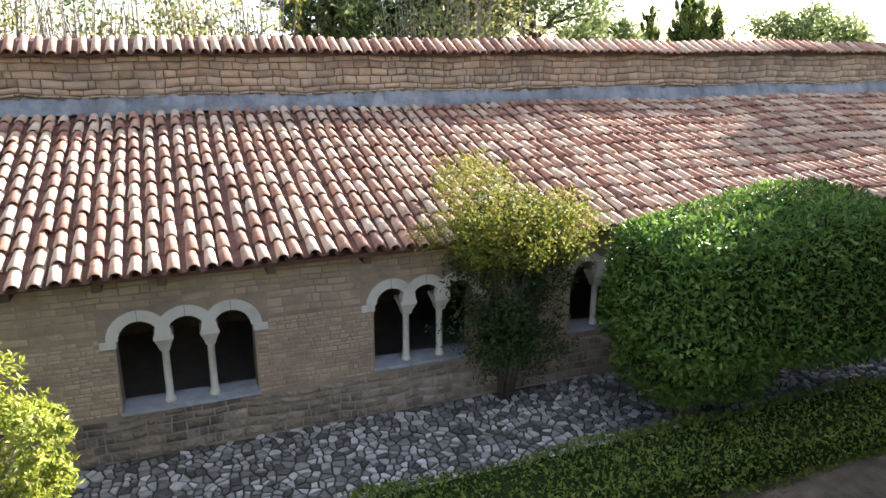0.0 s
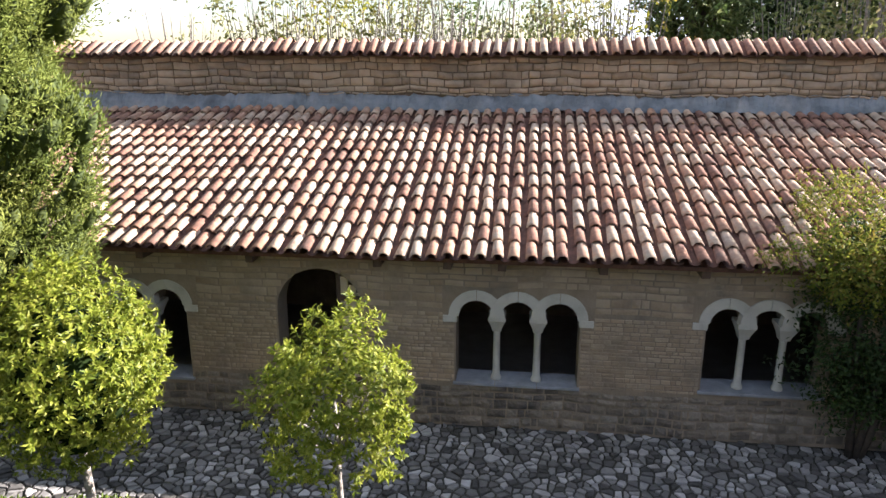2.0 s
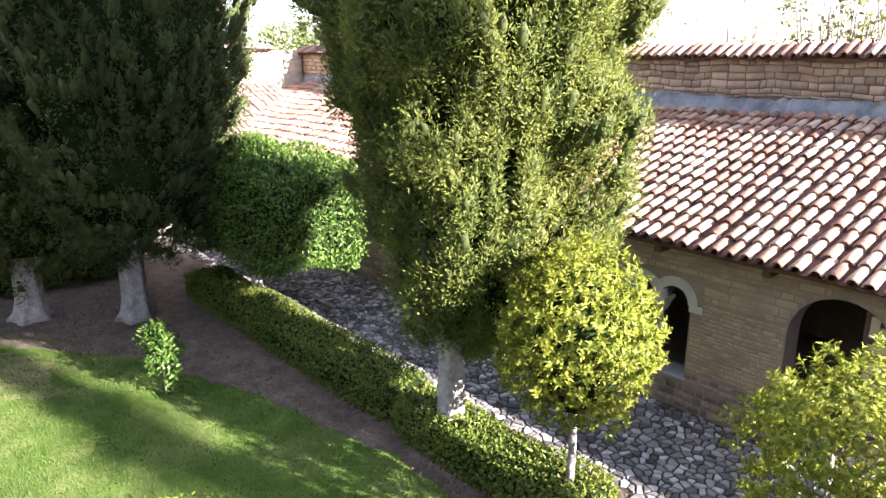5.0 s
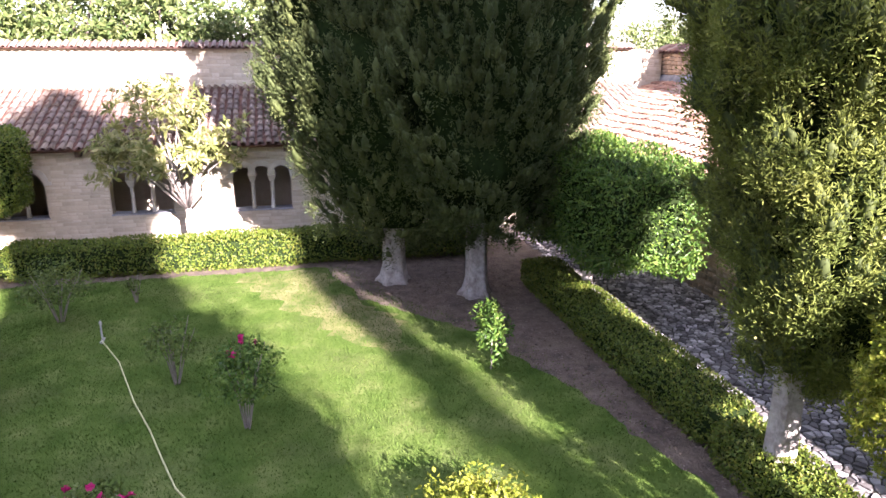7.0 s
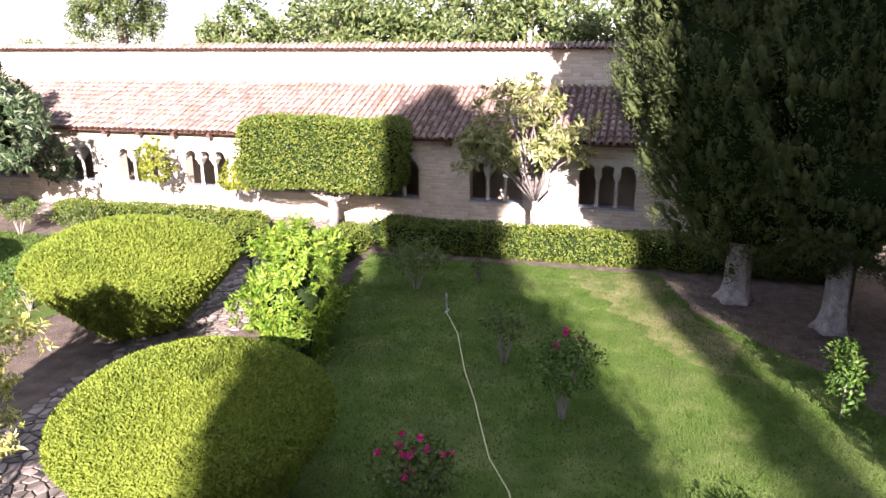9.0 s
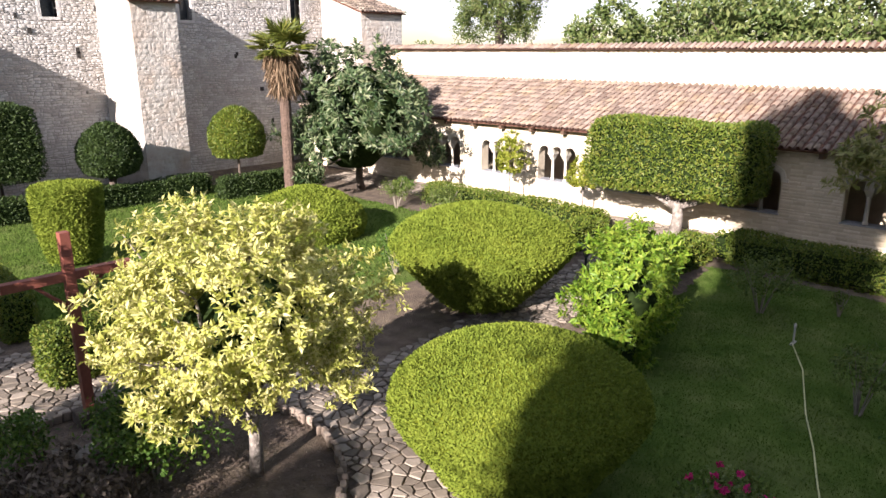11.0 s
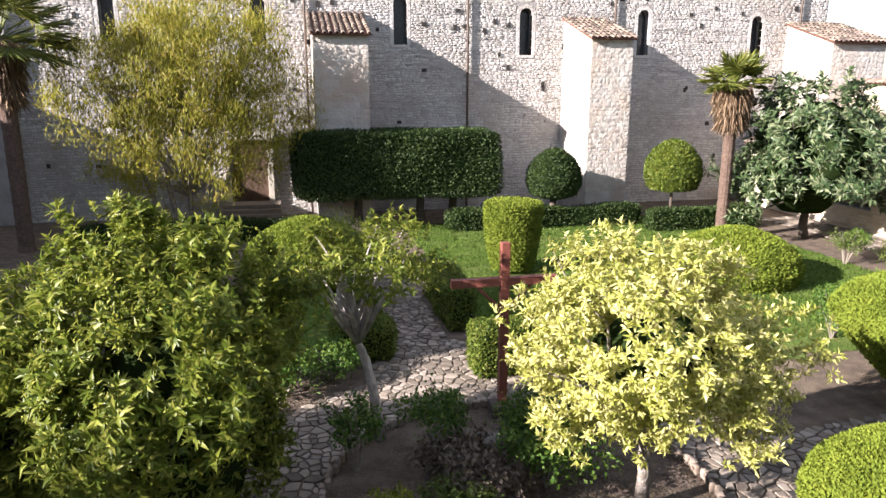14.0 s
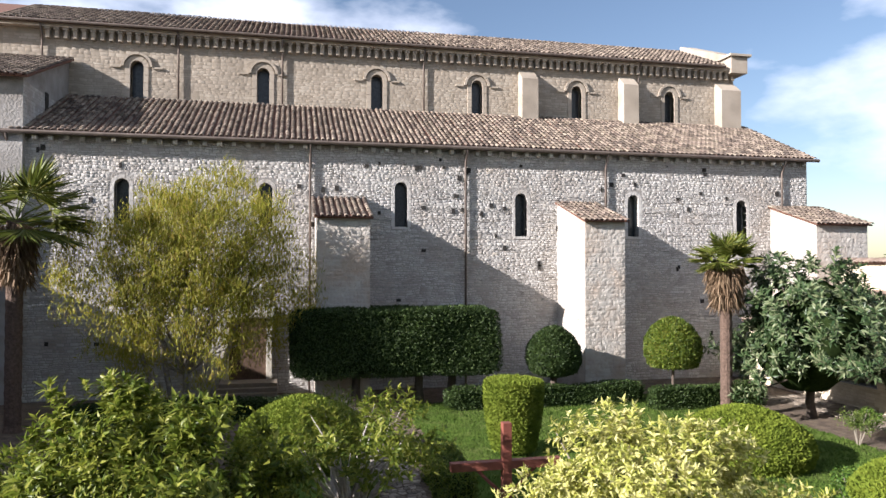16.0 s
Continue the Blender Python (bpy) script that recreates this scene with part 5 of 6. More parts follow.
# ---- trees and topiary ----
def trunk(owner, pts, radii, m, name="trunk", label="", seg=10, wob=0.12):
    return part(name, tube_bm(pts, radii, seg, wobble=wob), m, owner, label, True)


def cypress(x, y, h, profile, n, seed, label, trunk_r=0.32, bark=None, base_h=1.2, leaf=(0.15, 0.055), cones=0, leafm=None, per=30, tuft=None, thin=99.0, shift=(0.0, 0.0), inset=0.5):
    t = thing("cypress_tree", x, y, 0, label, "cypress tree")
    trunk(t, [(0, 0, -0.05), (0.02, 0, 0.16), (0, 0.02, 0.45), (0.03, 0, base_h), (0, 0, h * 0.4), (0, 0, h * 0.8)], [trunk_r * 1.75, trunk_r * 1.2, trunk_r * 0.98, trunk_r * 0.9, trunk_r * 0.6, 0.05], bark or m_bark_w, label="fluted pale grey trunk", seg=22, wob=0.2)
    crown = tufted_crown(t, profile, n // per, per, leafm or l_cyp, leaf[0], leaf[1], seed, tuft=tuft or (leaf[0] * 1.65, leaf[0] * 3.1), thin=thin, inset=inset)
    crown.location = (shift[0], shift[1], 0)
    if cones:
        g = np.random.default_rng(seed + 9)
        p, nor = revolve_points(profile, cones, g)
        p = p + nor * (lump(p, 2.6, seed) * 0.30 + 0.02)[:, None]
        v, f = leaves(np.repeat(p, 5, 0) + g.normal(0, 0.05, (cones * 5, 3)), g.normal(size=(cones * 5, 3)), 0.04, 0.035, seed=seed)
        array_ob("cone", v, f, l_cone, crown, label="pale green cones")['kind'] = "stuff"
    return t


cypress(-7.06, 6.27, 16.0, [(1.28, 0.23), (1.55, 0.5), (1.96, 0.78), (2.51, 1.01), (3.33, 1.33), (3.97, 1.55), (4.61, 1.75), (5.25, 1.9), (6.35, 2.1), (7.6, 1.95), (10.6, 1.85), (13.3, 1.2), (16.22, 0.05)], 430000, 101, "broad dark cypress with pale cones rising from the hedge", 0.19, leaf=(0.07, 0.018), cones=420, per=84, tuft=(0.15, 0.32), thin=7.2, shift=(0.27, 0.2), inset=0.55)
# next two trees stand in shade, painted with the darkened spray
cypress(-17.2, 2.65, 15.5, [(1.0, 0.5), (1.6, 1.2), (2.4, 1.8), (3.4, 2.35), (5.0, 2.9), (8.0, 3.1), (11.0, 2.5), (14.0, 1.2), (15.8, 0.05)], 130000, 102, "huge dark cypress with a flared pale trunk", 0.27, base_h=1.6, leaf=(0.09, 0.026), cones=250, leafm=l_cyp_shade, per=32, tuft=(0.16, 0.32), thin=8.0, inset=0.6)
cypress(-15.7, 4.45, 15.0, [(1.3, 0.4), (2.1, 1.4), (3.4, 2.2), (5.0, 2.75), (8.0, 2.85), (11.0, 2.3), (13.5, 1.2), (15.3, 0.05)], 130000, 103, "second tall dark cypress near the corner", 0.25, base_h=1.8, leaf=(0.09, 0.026), leafm=l_cyp_shade, per=32, tuft=(0.16, 0.32), thin=8.0, inset=0.6)
# added out of view, outline fitted to the shadow edge on the lawn
cypress(14.3, 4.1, 21.0, [(0.9, 0.6), (2.0, 2.0), (5.0, 2.9), (9.0, 3.1), (10.3, 2.95), (11.6, 2.65), (13.4, 2.15), (14.5, 1.9), (18.5, 2.1), (20.5, 1.4), (21.8, 0.05)], 30000, 104, "unseen tall cypress added to cast broad shade on the lawn", 0.5, leaf=(0.2, 0.08), inset=0.1)
cypress(15.5, 8.2, 9.0, [(0.3, 0.9), (1.5, 1.9), (4.0, 2.0), (7.0, 1.2), (9.0, 0.05)], 16000, 105, "bushy dark cypress at the end of the hedge", 0.3, leaf=(0.12, 0.04), inset=0.3)
# unseen light blocker: crown only where the lawn strip needs shade
cypress(24.0, 12.45, 26.0, [(13.2, 0.2), (14.2, 0.45), (16.4, 0.45), (17.6, 0.35), (19.5, 0.3), (22.0, 0.85), (25.0, 0.6), (27.0, 0.05)], 9000, 108, "unseen bare-stemmed cypress added to shade a strip of lawn", 0.25, leaf=(0.2, 0.08), inset=0.05)
# added beyond the view to darken the roof's right end with its shadow
cypress(24.0, 15.6, 9.3, [(0.6, 1.0), (3.0, 1.9), (6.0, 1.9), (8.0, 1.4), (9.4, 0.05)], 9000, 109, "unseen bushy cypress added to shade the north roof end", 0.3, leaf=(0.2, 0.08), inset=0.1)
# out of view, kept low so its added shade falls on the bed
cypress(15.2, -1.7, 9.2, [(0.6, 0.6), (2.0, 1.4), (5.0, 1.8), (8.0, 1.2), (9.0, 0.5), (9.4, 0.05)], 9000, 107, "unseen low cypress added to shade the round bed", 0.3, leaf=(0.2, 0.08), inset=0.1)
cypress(-19.6, 17.5, 14.0, [(4.0, 1.2), (6.0, 1.4), (9.0, 1.2), (12.0, 0.7), (14.2, 0.05)], 14000, 106, "sunlit cypress beyond the gallery roof", 0.25, leaf=(0.22, 0.08))


def laurel(x, y, zc, r, rz, n, seed, leafm, label, trunk_r=0.05, length=0.095, width=0.04, lean=0.0, rough=0.2, heart=False):
    t = thing("laurel_tree", x, y, 0, label, "small tree", "young laurels")
    trunk(t, [(0, 0, 0), (0.02, 0.01, zc * 0.4), (lean, 0, zc)], [trunk_r * 1.3, trunk_r, trunk_r * 0.6], m_bark)
    whorl_crown(t, (0, 0, zc), (r * 0.95, r * 0.95, rz * 0.96), n // 14, 13, leafm, length, width, seed, hollow=0.55, rough=rough, down=-0.85, stems=(m_bark, 12, trunk_r * 0.45), base=(lean * 0.6, 0, zc - rz * 0.7), stalk=0.09)
    if heart:
        cp, cf = revolve_core([(zc - rz * 0.75, r * 0.3), (zc - rz * 0.3, r * 0.66), (zc + rz * 0.2, r * 0.62), (zc + rz * 0.7, r * 0.2)], 0.03, 2.5, 0.06, seed)
        array_ob("inner_foliage", cp, cf, m_core, t, True)
    return t


laurel(-1.87, 6.22, 2.38, 0.79, 0.97, 10500, 111, l_lime, "young bright green laurel with a thin pale trunk", 0.032, 0.08, 0.029, rough=0.28)
laurel(-4.77, 6.25, 2.53, 1.0, 1.19, 22000, 112, l_lime, "clipped round laurel glowing in the sun", 0.05, 0.076, 0.03, rough=0.06, heart=True)

# broad clipped tree by the north path
t = thing("clipped_tree", 7.28, 7.9, 0, "broad flat-topped clipped laurel on a short trunk", "clipped tree")
trunk(t, [(0, 0, 0), (0.03, 0, 0.5), (0, 0, 1.5)], [0.17, 0.14, 0.1], m_bark_d)
boxed_crown(t, 1.15, -0.1, 2.4, 2.5, 1.3, 1.15, 30000, l_laurel, 0.1, 0.042, 121, amp=0.17, freq=2.4, k=5.5, depth=0.14, inset=0.2)
boxed_crown(t, -0.15, 0.0, 1.45, 0.95, 0.85, 0.75, 7000, l_laurel, 0.1, 0.042, 125, amp=0.17, freq=2.4, k=4.0, depth=0.14, inset=0.2, name="lower_crown")
# clipped tree between the cypresses
t = thing("clipped_tree", -14.5, 6.85, 0, "boxy clipped laurel on a stout pale post-like trunk", "clipped tree")
trunk(t, [(0, 0, 0), (0, 0, 0.6), (0.02, 0, 1.4)], [0.15, 0.13, 0.11], m_bark_w)
boxed_crown(t, -0.9, 0.3, 2.5, 3.4, 1.35, 1.2, 30000, l_laurel, 0.11, 0.045, 122, amp=0.2, freq=3.2, k=9.0, depth=0.2, inset=0.3)
# clipped tree by the west wall
t = thing("clipped_tree", -20.85, -9.45, 0, "rectangular clipped tree with bare lower limbs", "clipped tree")
trunk(t, [(0, 0, 0), (0.05, 0.1, 0.7), (0.0, 0.0, 1.5)], [0.22, 0.17, 0.13], m_bark)
for dy in (-1.6, -0.8, 0.9, 1.7):
    trunk(t, [(0, 0, 1.0), (0.05, dy * 0.5, 1.35), (0, dy, 1.9)], [0.09, 0.07, 0.04], m_bark, "limb", seg=6)
boxed_crown(t, 0.0, -0.15, 2.62, 1.0, 2.75, 1.12, 24000, l_box, 0.11, 0.05, 123, amp=0.08, k=8.0, depth=0.08)
# little lollipops by the west wall
for yy, rr, zc, hh, sd in ((-16.2, 0.58, 2.0, 0.86, 131), (-12.95, 0.6, 1.65, 0.6, 132)):
    laurel(-20.95, yy, zc, rr, hh, 2600, sd, l_lime, "thin young tree in front of the west wall", 0.03, 0.12, 0.05)

# loquat by the west wall
t = thing("loquat_tree", -20.95, -2.75, 0, "spreading loquat with pale bare forked limbs", "tree")
trunk(t, [(0, 0, 0), (0.0, 0.02, 0.8), (0, 0, 1.4)], [0.13, 0.10, 0.09], m_bark)
whorl_crown(t, (0.1, -0.45, 3.2), (1.6, 2.05, 1.6), 330, 12, l_loquat_y, 0.27, 0.08, 141, hollow=0.5, rough=0.3, stems=(m_bark, 26, 0.05), base=(0, 0, 1.35), boughs=16)

# clipped domes of golden cypress
def dome(x, y, profile, n, seed, label, sx=1.0, sy=1.0, leafm=None, tr=0.12, length=0.075, width=0.03, corem=None, amp=0.022, rot=0.0):
    t = thing("topiary_dome", x, y, 0, label, "topiary")
    t.rotation_euler = (0, 0, rot)
    trunk(t, [(0, 0, 0), (0, 0, 0.3), (0, 0, profile[0][0] + 0.3)], [tr * 1.3, tr, tr], m_bark_d)
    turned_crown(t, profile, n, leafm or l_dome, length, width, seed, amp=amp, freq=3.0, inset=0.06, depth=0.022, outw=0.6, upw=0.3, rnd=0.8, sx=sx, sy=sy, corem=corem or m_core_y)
    return t


dome(-11.95, -10.0, [(0.12, 0.85), (0.5, 1.25), (1.0, 1.72), (1.45, 2.1), (1.62, 2.14), (1.85, 1.95), (2.1, 1.5), (2.32, 0.8), (2.42, 0.02)], 70000, 151, "large golden-green clipped dome, wider at the top")
dome(-7.08, -5.22, [(0.1, 1.1), (0.5, 1.32), (0.9, 1.62), (1.22, 1.8), (1.45, 1.72), (1.7, 1.42), (1.92, 0.95), (2.08, 0.45), (2.12, 0.02)], 85000, 152, "smooth golden-green clipped dome half in shade", length=0.05, width=0.022)
dome(-13.1, -18.4, [(0.05, 1.75), (0.5, 1.9), (0.9, 1.72), (1.25, 1.25), (1.5, 0.6), (1.6, 0.02)], 34000, 153, "low clipped golden dome on the back lawn", length=0.1, width=0.04)
dome(-0.35, -21.0, [(0.05, 1.75), (0.6, 1.95), (1.1, 1.75), (1.5, 1.25), (1.8, 0.6), (1.92, 0.02)], 32000, 154, "clipped golden dome beside the church path", length=0.1, width=0.04)
dome(-6.68, -20.6, [(0.15, 0.62), (0.6, 0.74), (1.2, 0.84), (1.9, 0.9), (2.2, 0.88), (2.27, 0.6), (2.29, 0.02)], 34000, 155, "clipped cylinder of golden cypress", length=0.09, width=0.035, amp=0.02)
dome(-10.75, -27.75, [(1.15, 0.3), (1.35, 0.95), (1.8, 1.14), (2.3, 1.08), (2.8, 0.75), (3.1, 0.3), (3.18, 0.02)], 16000, 156, "dark clipped ball on a short trunk", leafm=l_dark_shaded, corem=m_core, length=0.12, width=0.05, tr=0.14)
dome(-15.6, -26.6, [(1.5, 0.4), (1.6, 0.95), (2.1, 1.13), (2.7, 1.08), (3.2, 0.75), (3.48, 0.3), (3.55, 0.02)], 16000, 157, "clipped olive-green ball on a thin trunk", leafm=l_box, length=0.12, width=0.05, tr=0.06)
# tall dark block of clipped holm oak before the church
t = thing("clipped_tree", -4.2, -28.6, 0, "long dark clipped hedge block raised on trunks", "clipped tree")
for dx in (-2.4, -1.0, 1.6):
    trunk(t, [(dx, 0, 0), (dx + .05, 0, 0.7), (dx, 0, 1.6)], [0.22, 0.18, 0.15], m_bark_d)
# dark holm oak leaf, deepened for the shade on the block's front
boxed_crown(t, 0, 0, 2.65, 4.25, 1.1, 1.35, 34000, l_dark_shaded, 0.12, 0.05, 158, amp=0.06, k=12.0, depth=0.07)

# lush bushes between lawn and path
for bx, by, zc, r, sd in ((-11.85, -6.25, 1.25, 1.02, 161), (-13.3, -6.85, 1.1, 0.92, 162), (-14.8, -7.25, 0.95, 0.85, 163), (-11.0, -5.9, 0.6, 0.6, 164)):
    t = thing("shrub", bx, by, 0, "vivid green laurel bush", "shrub", "laurel bushes")
    trunk(t, [(0, 0, 0), (0.05, 0, 0.4), (0, 0, zc)], [0.06, 0.05, 0.03], m_bark_d)
    whorl_crown(t, (0, 0, zc), (r, r, zc * 0.95), int(420 * r * r) + 90, 12, l_vivid, 0.16, 0.055, sd, hollow=0.6, rough=0.28, down=-0.95, boughs=14, stalk=0.16)
    cp, cf = revolve_core([(0.1, r * 0.5), (zc, r * 0.7), (zc * 1.7, 0.15)], 0.04, 2.5, 0.1, sd)
    array_ob("inner_foliage", cp, cf, m_core, t, True)

# yellow variegated tree in the round bed
t = thing("variegated_tree", -4.53, -7.9, 0, "bushy tree with pale yellow variegated leaves", "tree")
trunk(t, [(0, 0, 0), (0.0, 0.03, 0.6), (0.03, 0, 1.3)], [0.11, 0.09, 0.08], m_bark)
whorl_crown(t, (0, 0, 2.35), (1.78, 1.7, 1.42), 2600, 15, l_yellow, 0.105, 0.034, 171, hollow=0.55, rough=0.22, stems=(m_bark, 14, 0.04), base=(0.03, 0, 1.2), down=-0.8, boughs=46, stalk=0.13)
cp, cf = revolve_core([(1.5, 0.4), (1.9, 0.75), (2.4, 0.85), (2.8, 0.6), (3.05, 0.2)], 0.05, 2.0, 0.2, 171)
array_ob("inner_foliage", cp, cf, m_core, t, True)
# small tree with a crooked pale trunk
t = thing("small_tree", -1.22, -10.68, 0, "small airy tree with a crooked pale trunk", "tree")
trunk(t, [(0, 0, 0), (0.05, 0.02, 0.5), (0.12, 0, 1.0), (0.2, -0.05, 1.4), (0.32, 0, 1.75)], [0.105, 0.085, 0.08, 0.07, 0.055], m_bark_w)
whorl_crown(t, (0.2, 0, 2.95), (1.3, 1.1, 0.85), 420, 12, l_privet, 0.12, 0.036, 172, hollow=0.5, rough=0.3, stems=(m_bark_w, 30, 0.035), base=(0.32, 0, 1.7), down=-0.45, boughs=18)
t = thing("small_tree", -0.9, -14.95, 0, "small leafy tree with a straight pale trunk", "tree")
trunk(t, [(0, 0, 0), (0.02, 0.02, 0.6), (0.03, 0, 1.2), (0.0, 0, 2.0)], [0.09, 0.075, 0.07, 0.05], m_bark_w)
loose_crown(t, (-0.1, 0, 2.3), (0.85, 0.85, 0.7), 110, 24, l_privet, 0.115, 0.036, 178, clump_r=0.27, hollow=0.35, stems=(m_bark, 14, 0.035), base=(0.0, 0, 1.6), down=-0.7)
# big leafy privets
def privet(x, y, rx, ry, rz, zc, clumps, seed, label):
    t = thing("privet_bush", x, y, 0, label, "shrub", "privets")
    for dx, dy in ((0, 0), (0.4, 0.2), (-0.4, -0.1)):
        trunk(t, [(dx * .3, dy * .3, 0), (dx, dy, zc * 0.5), (dx * 1.5, dy * 1.5, zc)], [0.08, 0.06, 0.04], m_bark_d, "stem")
    whorl_crown(t, (0, 0, zc), (rx, ry, rz), int(clumps * 2.6), 17, l_privet, 0.15, 0.048, seed, hollow=0.55, down=-0.95, rough=0.2, boughs=40, stalk=0.2, droop=0.35)
    cp, cf = revolve_core([(0.2, rx * .4), (zc * .5, rx * .52), (zc, rx * .52), (zc + rz * .4, rx * .35), (zc + rz * .55, 0.15)], 0.05, 2.0, 0.15, seed)
    array_ob("inner_foliage", cp, cf, m_core, t, True)
    g = np.random.default_rng(seed + 1)
    d = unit(g.normal(size=(60, 3)))
    d = d[d[:, 2] > -0.2]
    q = np.array([0, 0, zc]) + d * np.array([rx, ry, rz]) * g.uniform(0.88, 1.06, (len(d), 1))
    pp = np.repeat(q, 70, 0) + g.normal(0, 1, (len(q) * 70, 3)) * np.array([0.07, 0.07, 0.13])
    v, f = leaves(pp, g.normal(size=pp.shape) + np.array([0, 0, .6]), 0.045, 0.03, seed=seed)
    tagged(array_ob("flower_panicle", v, f, l_lime, t, label="pale green flower panicles"), kind="stuff")
    return t


privet(1.65, -8.75, 1.68, 1.65, 2.0, 2.25, 900, 173, "large leafy privet with pale flower panicles")
privet(4.3, -9.0, 1.7, 1.6, 1.7, 1.9, 650, 177, "second leafy privet beside the path")

# willow-like tree before the church
t = thing("willow_tree", 3.9, -27.9, 0, "feathery olive-brown tree with upright twigs", "tree")
for dx, dy in ((0, 0), (0.9, 0.1), (-0.9, 0.2), (1.8, 0), (-1.7, -0.1)):
    trunk(t, [(dx * .35, dy, 0), (dx * .7, dy, 1.5), (dx * 1.1, dy, 3.6), (dx * 1.5, dy, 6.2)], [0.14, 0.11, 0.07, 0.03], m_bark, "stem", seg=6)
loose_crown(t, (-0.3, 0, 5.3), (4.4, 2.6, 4.3), 1100, 44, l_rust, 0.2, 0.036, 175, clump_r=0.5, hollow=0.25, upw=2.1, stems=(m_bark, 46, 0.035), base=(0, 0, 1.6), down=-0.85, rough=0.3)
# loquat by the palm
t = thing("loquat_tree", -19.3, -23.0, 0, "large dark loquat with big pale-backed leaves", "tree")
trunk(t, [(0, 0, 0), (0.1, 0, 0.6), (0, 0, 1.5)], [0.2, 0.16, 0.13], m_bark_d)
whorl_crown(t, (0.0, 0.2, 3.3), (3.2, 3.2, 2.9), 1250, 13, l_loquat, 0.3, 0.085, 176, rough=0.34, hollow=0.74, stems=(m_bark_d, 14, 0.06), base=(0, 0, 1.4), down=-0.75, boughs=34, stalk=0.16)
cp, cf = revolve_core([(1.0, 0.8), (2.0, 1.7), (3.3, 1.9), (4.6, 1.4), (5.3, 0.4)], 0.1, 1.5, 0.25, 176)
array_ob("inner_foliage", cp, cf, m_core, t, True)


def palm(x, y, h, seed, label, skirt=True, r=0.24, reach=1.35, skirt_h=2.6):
    t = thing("palm_tree", x, y, 0, label, "palm tree", "palms")
    g = np.random.default_rng(seed)
    bm = lathe_bm([(r * 1.25, 0)] + [(r * (1.0 + 0.08 * (k % 2)), 0.25 + k * 0.22) for k in range(int(h / 0.22) - 1)] + [(r, h)], 12)
    part("trunk", bm, m_palmbark, t, "fibrous brown trunk")
    for i in range(26):
        a, e = g.uniform(0, 6.28), g.uniform(-0.35, 1.25)
        out = np.array([math.cos(a) * math.cos(e), math.sin(a) * math.cos(e), math.sin(e)])
        stem = np.array([0, 0, h]) + out * reach * 0.55
        n = 30
        fan = np.linspace(-1.9, 1.9, n)
        side = unit(np.cross(out, [0, 0, 1.0])[None])[0]
        ax = np.cos(fan)[:, None] * out + np.sin(fan)[:, None] * side + np.array([0, 0, -0.18])
        v, f = leaves(np.repeat(stem[None], n, 0), ax, reach * 0.62, 0.055, 0.1, seed + i)
        fr = array_ob("frond", v, f, l_palm, t)
        part("stalk", tube_bm([(0, 0, h - 0.05), tuple(stem * 0.5 + np.array([0, 0, h]) * 0.5 + [0, 0, .03]), tuple(stem)], [0.03, 0.02, 0.015], 5), l_palm, fr)
    if skirt:
        n = 1500
        a, z = g.uniform(0, 6.28, n), h - 0.1 - g.uniform(0, 1, n) ** 1.3 * skirt_h * 0.75
        k = (z - (h - skirt_h)) / skirt_h
        rad = r + 0.05 + 0.4 * np.clip(k, 0, 1) * g.uniform(0.2, 1, n)
        pos = np.stack([rad * np.cos(a), rad * np.sin(a), z], 1)
        ax = np.stack([np.cos(a) * 0.25, np.sin(a) * 0.25, np.full(n, -1.0)], 1) + g.normal(0, 0.16, (n, 3))
        v, f = leaves(pos, ax, 0.6, 0.05, seed=seed)
        array_ob("dry_skirt", v, f, l_palmdry, t, label="hanging skirt of dry fronds")
    return t


palm(-16.0, -23.5, 5.9, 181, "palm with a skirt of dry hanging fronds", True, 0.21, 1.2, 1.7)
palm(9.4, -26.8, 7.3, 182, "tall palm with dark green fan fronds", True, 0.26, 2.3, 2.4)

# ---- hedges ----
def hedge(x0, x1, y0, y1, h, density, seed, leafm, label, corem=None, length=0.07, width=0.035, k=10.0, amp=0.06):
    t = thing("hedge", (x0 + x1) / 2, (y0 + y1) / 2, 0, label, "hedge")
    area = 2 * (x1 - x0) * h + 2 * (y1 - y0) * h + (x1 - x0) * (y1 - y0)
    boxed_crown(t, 0, 0, h / 2, (x1 - x0) / 2, (y1 - y0) / 2, h / 2, int(area * density), leafm, length, width, seed, amp=amp, k=k, depth=0.04, inset=0.08, corem=corem, name="foliage")
    return t


hedge(-16.6, -8.0, 5.82, 6.86, 0.64, 1200, 201, l_box, "low clipped box hedge along the cobbled walk")
hedge(-8.0, -4.3, 5.8, 6.72, 0.62, 1400, 214, l_box, "low clipped box hedge beside the big cypress")
hedge(1.0, 17.0, 6.1, 7.3, 0.62, 700, 202, l_box, "low clipped box hedge along the cobbled walk")
hedge(-20.25, -19.1, -7.6, 5.8, 0.85, 700, 203, l_box, "low clipped hedge before the west wall", length=0.09, width=0.045)
hedge(-20.3, -19.3, -19.4, -11.4, 0.75, 600, 204, l_box, "low clipped hedge before the west wall", length=0.09, width=0.045)
hedge(-19.2, -16.2, -11.7, -10.8, 0.75, 600, 205, l_box, "short clipped hedge beside the path", length=0.09, width=0.045)
hedge(-19.3, -15.0, -8.3, -7.5, 0.8, 600, 206, l_box, "short clipped hedge beside the path", length=0.09, width=0.045)
# hedges at the church foot: their shade is put into the leaf colour
hedge(-14.5, -6.0, -27.6, -26.8, 0.85, 420, 207, l_dark_shaded, "dark clipped hedge at the church foot", length=0.1, width=0.05)
hedge(-19.0, -14.0, -26.0, -25.2, 0.9, 420, 208, l_dark_shaded, "clipped hedge at the church foot", length=0.1, width=0.05)
